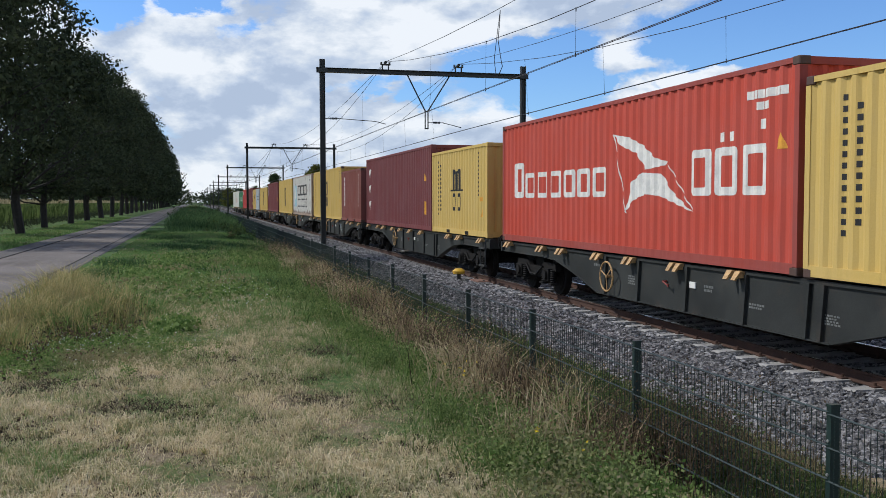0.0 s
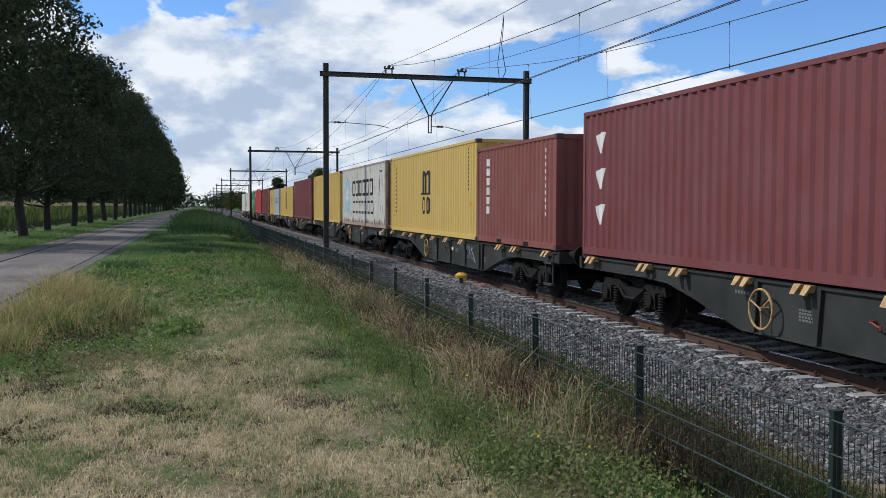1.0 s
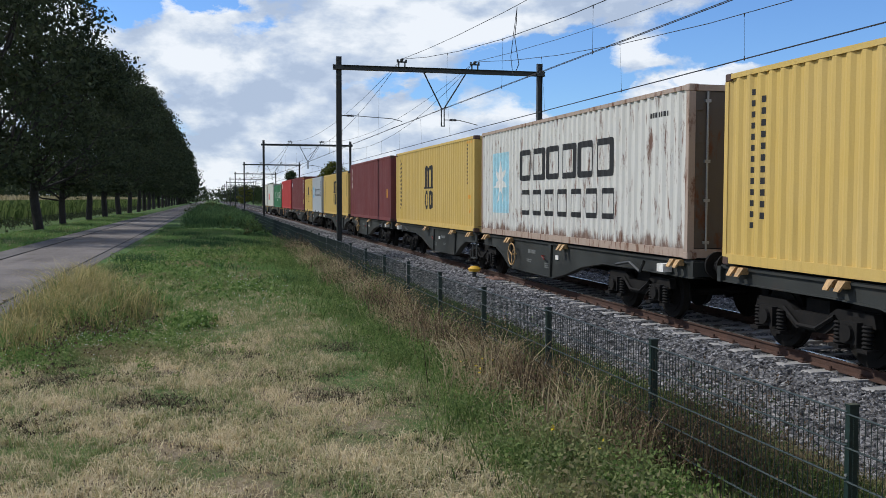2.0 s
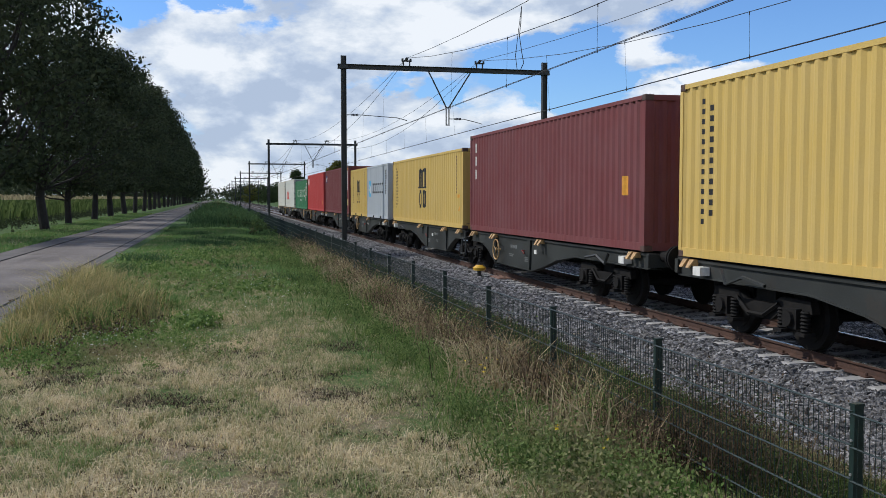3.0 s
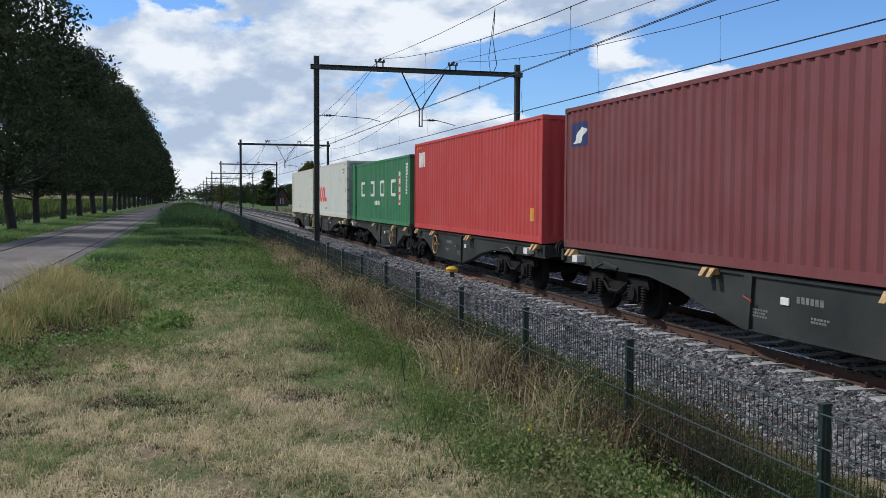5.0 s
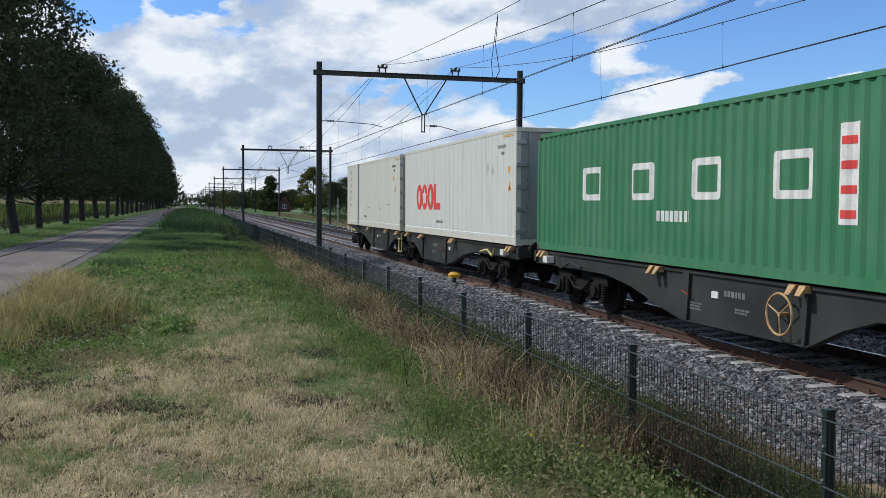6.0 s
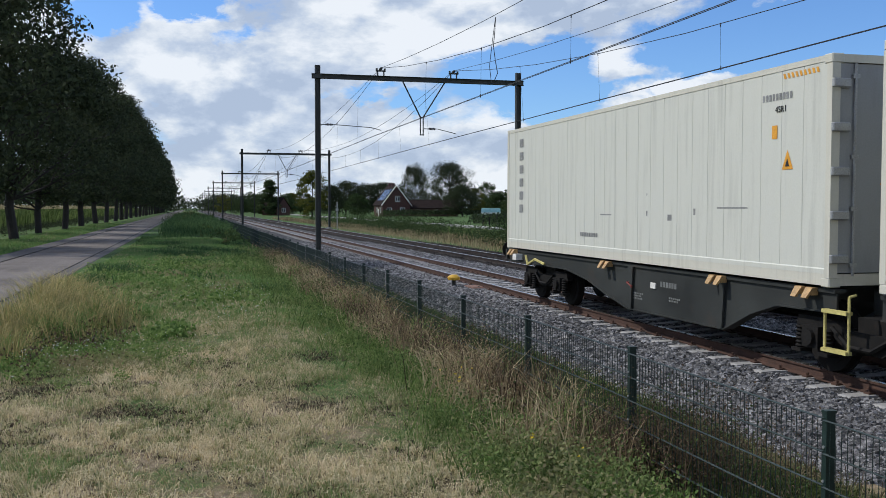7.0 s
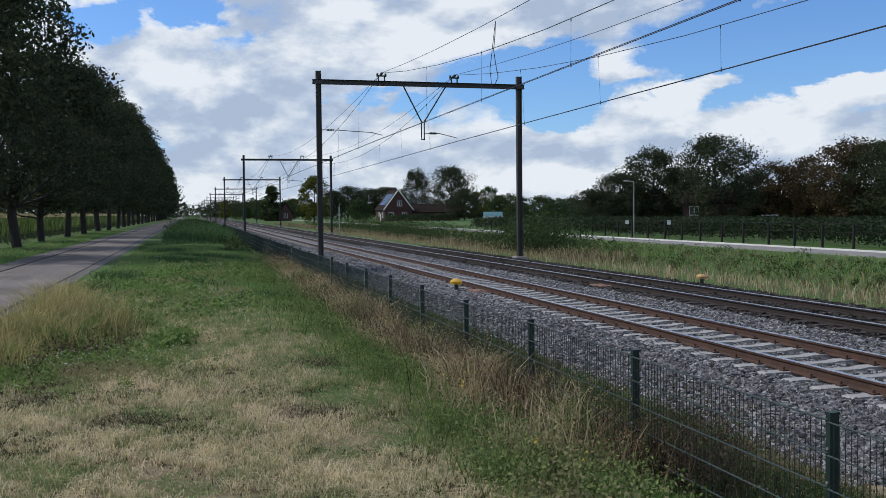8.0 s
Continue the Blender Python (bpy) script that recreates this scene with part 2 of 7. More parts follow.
M["yellow_plastic"] = worn("yellow_plastic", (0.62, 0.36, 0.03), 0.5, 0, 0.15, 9)
M["rust_plate"] = worn("rusty_plate", (0.19, 0.105, 0.075), 0.85, 0, 0.3, 5, bump=0.3)
PAINTS = {
    "yellow": paint("yellow_container_paint", (0.57, 0.392, 0.108), 0.10, 0.25),
    "red": paint("red_container_paint", (0.49, 0.066, 0.038), 0.14, 0.25),
    "red_frame": paint("weathered_red_frame_paint", (0.30, 0.055, 0.040), 0.55, 0.3),
    "bright_red": paint("bright_red_container_paint", (0.46, 0.050, 0.045), 0.05, 0.3),
    "maroon": paint("maroon_container_paint", (0.165, 0.043, 0.043), 0.10, 0.3),
    "brown": paint("brown_red_container_paint", (0.21, 0.062, 0.048), 0.2, 0.4),
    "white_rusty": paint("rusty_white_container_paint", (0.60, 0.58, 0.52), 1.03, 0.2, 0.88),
    "grey": paint("light_grey_container_paint", (0.42, 0.45, 0.47), 0.05, 0.2),
    "green": paint("green_container_paint", (0.040, 0.180, 0.076), 0.3, 0.5),
    "reefer": paint("cream_white_container_paint", (0.57, 0.58, 0.52), 0.05, 0.12),
    "reefer_old": paint("yellowed_white_container_paint", (0.57, 0.565, 0.49), 0.16, 0.2),
    "reefer_frame": paint("cream_frame_paint", (0.57, 0.545, 0.45), 0.36, 0.2),
    "white_frame": paint("rusted_white_frame_paint", (0.38, 0.29, 0.225), 1.12, 0.15),
    # rusty white door, its colour darkened to carry the shade of that end
    "white_door_shade": paint("rusted_white_door_paint_shaded", (0.105, 0.088, 0.072), 1.05, 0.1),
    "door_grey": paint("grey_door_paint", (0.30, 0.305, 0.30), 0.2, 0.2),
    "rusty_frame": paint("rusty_brown_frame_paint", (0.085, 0.05, 0.038), 0.9, 0.2),
}


def road_material():
    m = Mat("worn_asphalt", 0.9, 0, 0.25)
    c = m.ramp(m.noise(0.35, 5, where="World"), (0.35, (0.105, 0.088, 0.076)), (0.65, (0.192, 0.166, 0.146)))
    c = m.mix(m.ramp(m.noise(1.0, 4, where="World", stretch=(1.2, 0.06, 1)), (0.5, 0.0), (0.7, 0.6)), c, (0.235, 0.205, 0.178))
    c = m.mix(0.4, c, m.ramp(m.noise(60, 3, where="World"), (0.3, 0.0), (0.7, 1.0)), "SOFT_LIGHT")
    return m.colour(c).bump(m.noise(120, 2, where="World"), 0.4, 0.01).m


def turf(name, shift=1.0, blade=False):
    """Turf colour: green patches and straw, by place, the same for soil and blades."""
    m = Mat(name, 0.9, 0, 0.15)
    patch = m.noise(0.9, 6, 0.68, "World", (1.0, 0.7, 1.0))
    fine = m.noise(6.0, 4, 0.7, "World")
    both = m.math("ADD", m.math("MULTIPLY", patch, 0.62), m.math("MULTIPLY", fine, 0.38))
    # the lawn is driest close to the camera, greener further out
    sp = m.n.new("ShaderNodeSeparateXYZ")
    m.l.new(m.geo.outputs["Position"], sp.inputs[0])
    away = m.n.new("ShaderNodeMapRange")
    away.inputs["From Min"].default_value, away.inputs["From Max"].default_value = 6.5, 28.0
    away.inputs["To Min"].default_value, away.inputs["To Max"].default_value = 0.030, -0.16
    m.l.new(sp.outputs[1], away.inputs["Value"])
    both = m.math("ADD", both, away.outputs[0])
    side = m.n.new("ShaderNodeMapRange")
    side.inputs["From Min"].default_value, side.inputs["From Max"].default_value = 1.0, 2.3
    side.inputs["To Min"].default_value, side.inputs["To Max"].default_value = 0.0, -0.05
    m.l.new(sp.outputs[0], side.inputs["Value"])
    both = m.math("ADD", both, side.outputs[0])
    k = shift
    both = m.math("ADD", m.math("MULTIPLY", m.math("SUBTRACT", both, 0.5), 1.3), 0.5)
    if blade:
        both = m.math("ADD", both, m.math("MULTIPLY", m.math("SUBTRACT", m.geo.outputs["Random Per Island"], 0.5), 0.22))
        c = m.ramp(both, (0.30, (0.165 * k, 0.270 * k, 0.085 * k)), (0.42, (0.27 * k, 0.295 * k, 0.125 * k)), (0.50, (0.50 * k, 0.43 * k, 0.25 * k)), (0.63, (0.76 * k, 0.64 * k, 0.42 * k)))
    else:
        c = m.ramp(both, (0.30, (0.062, 0.12, 0.028)), (0.45, (0.115, 0.140, 0.048)), (0.55, (0.215, 0.170, 0.102)), (0.68, (0.33, 0.255, 0.17)))
        c = m.mix(m.ramp(m.noise(1.6, 6, 0.72, "World", (0.7, 1.3, 1.0)), (0.50, 0.0), (0.66, 0.75)), c, (0.095, 0.068, 0.045))
        c = m.mix(0.5, c, m.ramp(m.noise(35, 4, 0.7, "World"), (0.3, 0.0), (0.7, 1.0)), "SOFT_LIGHT")
        m.bump(m.noise(30, 5, 0.7, "World"), 0.7, 0.03)
    m.colour(c)
    if blade:
        see_through(m, c, 0.35)
    return m.m


def see_through(m, c, share):
    """Thin leaves pass some of the light."""
    tr = m.n.new("ShaderNodeBsdfTranslucent")
    m.put(c, tr.inputs["Color"])
    mx = m.n.new("ShaderNodeMixShader")
    mx.inputs[0].default_value = share
    m.l.new(m.b.outputs[0], mx.inputs[1])
    m.l.new(tr.outputs[0], mx.inputs[2])
    m.l.new(mx.outputs[0], m.n["Material Output"].inputs[0])


def leafy(name, dark, light, dry=None, share=0.15, thin=0.25):
    m = Mat(name, 0.8, 0, 0.06)
    rnd = m.geo.outputs["Random Per Island"]
    c = m.mix(m.ramp(rnd, (0.1, 0.0), (0.9, 1.0)), dark, light)
    if dry:
        c = m.mix(m.ramp(m.noise(0.6, 4, where="World"), (0.62 - share, 0.0), (0.75 - share, 1.0)), c, dry)
    m.colour(c)
    see_through(m, c, thin)
    return m.m


M["road"] = road_material()
M["shoulder"] = worn("dark_asphalt_patch", (0.105, 0.092, 0.082), 0.9, 0, 0.3, 1.2, 60, 0.3, dirt=(0.12, 0.105, 0.08))
M["turf"] = turf("dry_turf")
M["blade"] = turf("grass_blades", 1.0, True)
M["leaf"] = leafy("tree_leaves", (0.033, 0.043, 0.026), (0.068, 0.084, 0.042), (0.085, 0.072, 0.034), 0.0, 0.2)
M["leaf_far"] = leafy("mixed_wood_leaves", (0.032, 0.052, 0.022), (0.078, 0.112, 0.042), (0.10, 0.10, 0.04), 0.02)
M["leaf_brown"] = leafy("browning_leaves", (0.040, 0.034, 0.018), (0.095, 0.070, 0.034), thin=0.2)
M["leaf_gold"] = leafy("yellowing_leaves", (0.07, 0.085, 0.02), (0.15, 0.15, 0.035))
M["weed"] = leafy("green_weeds", (0.085, 0.155, 0.038), (0.25, 0.33, 0.11), (0.30, 0.26, 0.14), 0.12, 0.4)
M["lush"] = leafy("lush_green_weeds", (0.062, 0.105, 0.030), (0.215, 0.275, 0.095), thin=0.4)
M["scrub"] = leafy("mixed_scrub_leaves", (0.036, 0.062, 0.02), (0.095, 0.132, 0.044), (0.18, 0.15, 0.085), 0.10, 0.35)
M["straw"] = leafy("dry_straw", (0.28, 0.225, 0.125), (0.54, 0.44, 0.265), thin=0.3)
M["dark_weed"] = leafy("dark_withered_weeds", (0.05, 0.038, 0.028), (0.17, 0.12, 0.078), thin=0.2)
M["russet"] = leafy("russet_seed_heads", (0.10, 0.068, 0.040), (0.40, 0.29, 0.175), thin=0.3)
M["thatch"] = leafy("dark_thatch", (0.03, 0.024, 0.018), (0.105, 0.08, 0.052), thin=0.1)
M["rank"] = leafy("rank_green_grass", (0.042, 0.085, 0.032), (0.11, 0.18, 0.07), thin=0.25)
M["brown_weed"] = leafy("withered_brown_weeds", (0.10, 0.072, 0.044), (0.34, 0.255, 0.155))
M["tall_grass"] = leafy("seeding_tall_grass", (0.22, 0.20, 0.075), (0.56, 0.46, 0.22), thin=0.35)
M["crop"] = leafy("crop_leaves", (0.055, 0.085, 0.026), (0.14, 0.18, 0.06), thin=0.45)
M["petal"] = worn("yellow_petals", (0.75, 0.55, 0.03), 0.7)
M["petal_white"] = worn("white_petals", (0.75, 0.75, 0.68), 0.7)
M["bark"] = worn("dark_bark", (0.032, 0.028, 0.025), 0.95, 0, 0.35, 3, 25, 0.8)
M["brick"] = worn("dark_red_brick", (0.075, 0.038, 0.032), 0.9, 0, 0.25, 2, 8, 0.2)
M["rooftile"] = worn("dark_roof_tiles", (0.024, 0.017, 0.015), 0.95, 0, 0.3, 2, 6, 0.2, spec=0.08)
M["glass"] = worn("window_glass", (0.03, 0.035, 0.04), 0.08, 0, 0.2, spec=0.8)
M["white_paint"] = worn("white_paint", (0.72, 0.71, 0.68), 0.55, 0, 0.08)
M["panel"] = worn("solar_panel_glass", (0.30, 0.33, 0.38), 0.12, 0.6, 0.2, spec=0.8)
M["pavingconc"] = worn("pale_concrete_path", (0.20, 0.19, 0.17), 0.9, 0, 0.12, 0.6)
M["white_kerb"] = worn("pale_kerb_concrete", (0.60, 0.58, 0.54), 0.85, 0, 0.12, 0.8)
M["vine"] = leafy("dark_fruit_leaves", (0.020, 0.032, 0.017), (0.048, 0.064, 0.032), thin=0.15)
M["wood_post"] = worn("dark_timber_post", (0.014, 0.012, 0.011), 0.9, 0, 0.3)
M["galv"] = worn("galvanised_steel", (0.35, 0.35, 0.34), 0.5, 0.5, 0.15)


def ballast_material(name, lo, hi, stain):
    m = Mat(name, 0.9, 0, 0.25)
    c = m.ramp(m.geo.outputs["Random Per Island"], (0.0, lo), (0.7, tuple((a + b) / 2 for a, b in zip(lo, hi))), (1.0, hi))
    c = m.mix(m.ramp(m.noise(0.8, 4, where="World"), (0.52, 0.0), (0.78, 0.4)), c, stain)
    c = m.mix(0.5, c, m.ramp(m.noise(28, 4, 0.7, "World"), (0.3, 0.0), (0.7, 1.0)), "SOFT_LIGHT")
    return m.colour(c).bump(m.noise(26, 5, 0.75, "World"), 0.9, 0.05).m


M["ballast"] = ballast_material("grey_ballast", (0.050, 0.049, 0.050), (0.42, 0.405, 0.395), (0.12, 0.11, 0.105))


def packed_ballast(name, lo, hi):
    """Packed crushed stone: each stone a cell with a tone of its own, dark gaps between."""
    m = Mat(name, 0.95, 0, 0.2)
    v = m.n.new("ShaderNodeTexVoronoi")
    v.inputs["Scale"].default_value = 17.0
    m.l.new(m.geo.outputs["Position"], v.inputs["Vector"])
    sp = m.n.new("ShaderNodeSeparateColor")
    m.l.new(v.outputs["Color"], sp.inputs[0])
    c = m.mix(m.ramp(sp.outputs[0], (0.1, 0.0), (0.9, 1.0)), lo, hi)
    c = m.mix(m.ramp(v.outputs["Distance"], (0.35, 0.0), (0.62, 0.85)), c, tuple(x * 0.3 for x in lo))
    c = m.mix(m.ramp(m.noise(0.5, 5, where="World"), (0.45, 0.0), (0.75, 0.5)), c, tuple(x * 0.8 for x in lo))
    return m.colour(c).bump(v.outputs["Distance"], 1.0, 0.05).m


M["bed"] = packed_ballast("packed_grey_ballast", (0.06, 0.058, 0.058), (0.23, 0.225, 0.22))
M["bed_dark"] = packed_ballast("packed_stained_ballast", (0.024, 0.021, 0.019), (0.068, 0.058, 0.052))
M["ballast_dark"] = ballast_material("rust_stained_ballast", (0.028, 0.024, 0.021), (0.085, 0.072, 0.063), (0.03, 0.024, 0.02))

# ---- mesh helpers ----


def mesh_object(name, bm, material, parent=None, smooth=False):
    me = bpy.data.meshes.new(name)
    bm.normal_update()
    bm.to_mesh(me)
    bm.free()
    me.materials.append(material)
    if smooth:
        for p in me.polygons:
            p.use_smooth = True
    ob = new(name, me)
    if parent is not None:
        ob.parent = parent
    return ob


def part(name, bm, material, parent, label="", smooth=False):
    ob = mesh_object(name, bm, material, parent, smooth)
    if label:
        ob["label"] = label
    return ob


def raw(name, verts, faces, material, parent=None):
    me = bpy.data.meshes.new(name)
    me.from_pydata(verts, [], faces)
    me.materials.append(material)
    ob = new(name, me)
    if parent is not None:
        ob.parent = parent
    return ob


def share(name, me, parent, x=0.0, y=0.0, z=0.0, turn=0.0):
    ob = new(name, me)
    ob.parent = parent
    ob.location, ob.rotation_euler = (x, y, z), (0, 0, turn)
    return ob


def box(bm, x0, x1, y0, y1, z0, z1, bevel=0.0):
    v = [bm.verts.new(p) for p in ((x0, y0, z0), (x1, y0, z0), (x1, y1, z0), (x0, y1, z0), (x0, y0, z1), (x1, y0, z1), (x1, y1, z1), (x0, y1, z1))]
    fs = [bm.faces.new([v[i] for i in q]) for q in ((3, 2, 1, 0), (4, 5, 6, 7), (0, 1, 5, 4), (1, 2, 6, 5), (2, 3, 7, 6), (3, 0, 4, 7))]
    if bevel:
        bmesh.ops.bevel(bm, geom=list({e for f in fs for e in f.edges}), offset=bevel, segments=1, affect="EDGES")
    return bm


def rod(bm, a, b, r, n=8, r2=None, cap=True):
    a, b = Vector(a), Vector(b)
    q = (b - a).to_track_quat("Z", "Y")
    r2 = r if r2 is None else r2
    ra = [bm.verts.new(a + q @ Vector((r * math.cos(6.2832 * i / n), r * math.sin(6.2832 * i / n), 0))) for i in range(n)]
    rb = [bm.verts.new(b + q @ Vector((r2 * math.cos(6.2832 * i / n), r2 * math.sin(6.2832 * i / n), 0))) for i in range(n)]
    for i in range(n):
        bm.faces.new((ra[i], ra[(i + 1) % n], rb[(i + 1) % n], rb[i]))
    if cap and n > 2:
        bm.faces.new(ra[::-1])
        bm.faces.new(rb)
    return bm


def slab(bm, outline, x0, x1):
    """An outline in (y, z), counter-clockwise seen from +x, given thickness along x."""
    a = [bm.verts.new((x0, y, z)) for y, z in outline]
    b = [bm.verts.new((x1, y, z)) for y, z in outline]
    n = len(outline)
    bm.faces.new(a[::-1])
    bm.faces.new(b)
    for i in range(n):
        bm.faces.new((a[i], a[(i + 1) % n], b[(i + 1) % n], b[i]))
    return bm


def ring(bm, c, r, t, axis="x", n=20, m=6):
    """A torus round axis x."""
    vs = []
    for i in range(n):
        a = 6.28319 * i / n
        row = []
        for j in range(m):
            b = 6.28319 * j / m
            rr = r + t * math.cos(b)
            p = (t * math.sin(b), rr * math.cos(a), rr * math.sin(a))
            row.append(bm.verts.new((c[0] + p[0], c[1] + p[1], c[2] + p[2])))
        vs.append(row)
    for i in range(n):
        for j in range(m):
            bm.faces.new((vs[i][j], vs[i][(j + 1) % m], vs[(i + 1) % n][(j + 1) % m], vs[(i + 1) % n][j]))
    return bm


def thing(name, label, category, group="", at=None):
    ob = tagged(new(name), label, category, group)
    ob.empty_display_size = 0.2
    if at is not None:
        ob.matrix_basis = at
    return ob


def smoothstep(a, b, x):
    t = np.clip((np.asarray(x, float) - a) / (b - a), 0, 1)
    return t * t * (3 - 2 * t)


# ---- ground ----
ROAD_L, ROAD_R, FENCE_X = -7.25, -3.76, 3.57
NEAR_X, FAR_X, RAIL_Z = 8.86, 12.91, -0.23


def ground_z(x, y):
    """Height of the turf: a flat verge that falls gently to the fence and the track bed."""
    x, y = np.asarray(x, float), np.asarray(y, float)
    z = -0.34 * smoothstep(0.8, 4.2, x) - 0.22 * smoothstep(4.2, 5.6, x) + 0.02 * smoothstep(16.5, 20, x)
    z = z + 0.05 * np.sin(x * 1.3 + 0.6 * np.sin(y * 0.31)) * np.sin(y * 0.42 + 1.0) * (1 - smoothstep(26, 38, y)) * smoothstep(ROAD_R, ROAD_R + 1.2, x) * (1 - smoothstep(2.2, 3.4, x))
    z = z - 0.05 * (1 - smoothstep(ROAD_R - 0.1, ROAD_R + 0.5, x)) * smoothstep(ROAD_L - 1.5, ROAD_L, x)
    return z


def build_ground():
    xs = np.concatenate([[-3000, -1000, -300, -120, -60, -35, -22, -15, -11], np.arange(-9, 7, 0.25), [7.5, 9, 12, 15, 16, 17, 18, 19, 20, 22, 25, 30, 35, 45, 70, 150, 400, 1200, 3000]])
    ys = np.concatenate([[-3000, -600, -120, -40, -15, -5], np.arange(0, 42, 0.4), np.arange(42, 120, 2.5), [130, 150, 180, 220, 300, 450, 700, 1200, 3500]])
    X, Y = np.meshgrid(xs, ys)
    Z = ground_z(X, Y) - 0.25 * ((X > 6.5) & (X < 15.5))
    v = np.stack([X.ravel(), Y.ravel(), Z.ravel()], 1)
    nx = len(xs)
    f = [(j * nx + i, j * nx + i + 1, (j + 1) * nx + i + 1, (j + 1) * nx + i) for j in range(len(ys) - 1) for i in range(nx - 1)]
    g = raw("ground", v.tolist(), f, M["turf"])
    for p in g.data.polygons:
        p.use_smooth = True
    tagged(g, "flat verge of dry and green mown grass", "ground", kind="structure")


def strip(name, outline, y0, y1, material, step=6.0):
    """A long strip along y with the cross-section outline (x, z)."""
    ys = np.arange(y0, y1 + step, step)
    n = len(outline)
    v = [(x, float(y), z) for y in ys for x, z in outline]
    f = [(j * n + i, j * n + i + 1, (j + 1) * n + i + 1, (j + 1) * n + i) for j in range(len(ys) - 1) for i in range(n - 1)]
    return raw(name, v, f, material)


def build_road():
    rd = strip("road", [(ROAD_L - 0.02, -0.12), (ROAD_L, 0.0), ((ROAD_L + ROAD_R) / 2, 0.05), (ROAD_R + 0.16, 0.01), (ROAD_R + 0.18, -0.12)], -60, 900, M["road"])
    sh = strip("road_shoulder", [(ROAD_R + 0.12, 0.0), (ROAD_R + 0.125, 0.030), (ROAD_R + 0.50, 0.025), (ROAD_R + 0.66, -0.1)], -60, 900, M["shoulder"])
    seam = strip("road_seam", [(ROAD_R + 0.105, 0.0), (ROAD_R + 0.11, 0.034), (ROAD_R + 0.17, 0.034), (ROAD_R + 0.175, 0.02)], -60, 900, M["bogie"])
    left = strip("road_seam", [(-6.25, 0.0), (-6.245, 0.046), (-6.20, 0.047), (-6.195, 0.02)], -60, 900, M["bogie"])
    tagged(left, "dark bitumen seam along the old edge of the lane", "road seam", kind="structure")
    worn_edge = strip("road_shoulder", [(ROAD_L + 0.02, 0.0), (ROAD_L + 0.03, 0.012), (-6.26, 0.040), (-6.25, 0.0)], -60, 900, M["shoulder"])
    tagged(worn_edge, "darker patched strip on the tree side of the lane", "road edge", kind="structure")
    tagged(seam, "dark bitumen seam along the lane edge", "road seam", kind="structure")
    tagged(sh, "darker patched edge strip of the lane", "road edge", kind="structure")
    tagged(rd, "narrow worn grey asphalt lane with pale tyre tracks", "road", kind="structure")


# ---- railway ----


def build_track_bed():
    bed = strip("track_bed", [(5.35, -0.62), (6.9, -0.435), (7.35, -0.408), (7.75, -0.408), (8.1, -0.43), (9.6, -0.43), (10.0, -0.408), (10.75, -0.42), (11.5, -0.424)], -60, 900, M["bed"], 4.0)
    tagged(bed, "grey crushed stone ballast bed under the track", "ballast", kind="structure")
    bed = strip("track_bed_far", [(11.5, -0.424), (11.6, -0.425), (14.6, -0.42), (16.4, -0.62)], -60, 900, M["bed_dark"], 4.0)
    tagged(bed, "dark rust-stained ballast bed under the far track", "ballast", kind="structure")


RAIL_OUT = [(-0.075, -0.159), (0.075, -0.159), (0.075, -0.148), (0.012, -0.128), (0.010, -0.045), (0.034, -0.036), (0.036, -0.008), (0.026, 0.0), (-0.026, 0.0), (-0.036, -0.008), (-0.034, -0.036), (-0.010, -0.045), (-0.012, -0.128), (-0.075, -0.148)]


def build_rails():
    for tx, side in ((NEAR_X, "rail_side"), (FAR_X, "rail_dark")):
        for s in (-1, 1):
            v, f = [], []
            ys = list(range(-60, 901, 12))
            for y in ys:
                v += [(x, y, z) for x, z in RAIL_OUT]
            n = len(RAIL_OUT)
            for j in range(len(ys) - 1):
                for i in range(n):
                    f.append((j * n + i, j * n + (i + 1) % n, (j + 1) * n + (i + 1) % n, (j + 1) * n + i))
            r = raw("rail", v, f, M[side])
            r.data.materials.append(M["rail_head"])
            for k, p in enumerate(r.data.polygons):
                if k % n in (7, 8):
                    p.material_index = 1
            r.location = (tx + s * 0.7525, 0, RAIL_Z)
            tagged(r, "rust-brown steel rail with a polished running surface", "rail", "rails of the line", "structure")


def sleeper_mesh(material, top):
    bm = bmesh.new()
    h = 0.16
    out = [(-1.26, 0.0), (-1.22, 0.02), (-0.45, 0.02), (-0.3, 0.0), (0.3, 0.0), (0.45, 0.02), (1.22, 0.02), (1.26, 0.0)]
    w0, w1 = 0.14, 0.105
    lo = [[bm.verts.new((x, s * w0, -h)) for x, z in out] for s in (-1, 1)]
    hi = [[bm.verts.new((x, s * w1, z)) for x, z in out] for s in (-1, 1)]
    for i in range(len(out) - 1):
        bm.faces.new((hi[0][i], hi[0][i + 1], hi[1][i + 1], hi[1][i]))
        bm.faces.new((lo[0][i], lo[0][i + 1], hi[0][i + 1], hi[0][i]))
        bm.faces.new((hi[1][i], hi[1][i + 1], lo[1][i + 1], lo[1][i]))
    bm.faces.new((lo[1][0], lo[0][0], hi[0][0], hi[1][0]))
    bm.faces.new((lo[0][-1], lo[1][-1], hi[1][-1], hi[0][-1]))
    me = bpy.data.meshes.new("sleeper")
    bm.normal_update()
    bm.to_mesh(me)
    bm.free()
    me.materials.append(material)
    return me


def clip_mesh():
    bm = bmesh.new()
    for s in (-1, 1):
        for k in (-1, 1):
            x = s * 0.7525 + k * 0.115
            box(bm, x - 0.05, x + 0.05, -0.05, 0.05, 0.0, 0.03)
            rod(bm, (x, 0, 0.02), (x, 0, 0.07), 0.02, 6)
    me = bpy.data.meshes.new("fastening")
    bm.normal_update()
    bm.to_mesh(me)
    bm.free()
    me.materials.append(M["rail_side"])
    return me


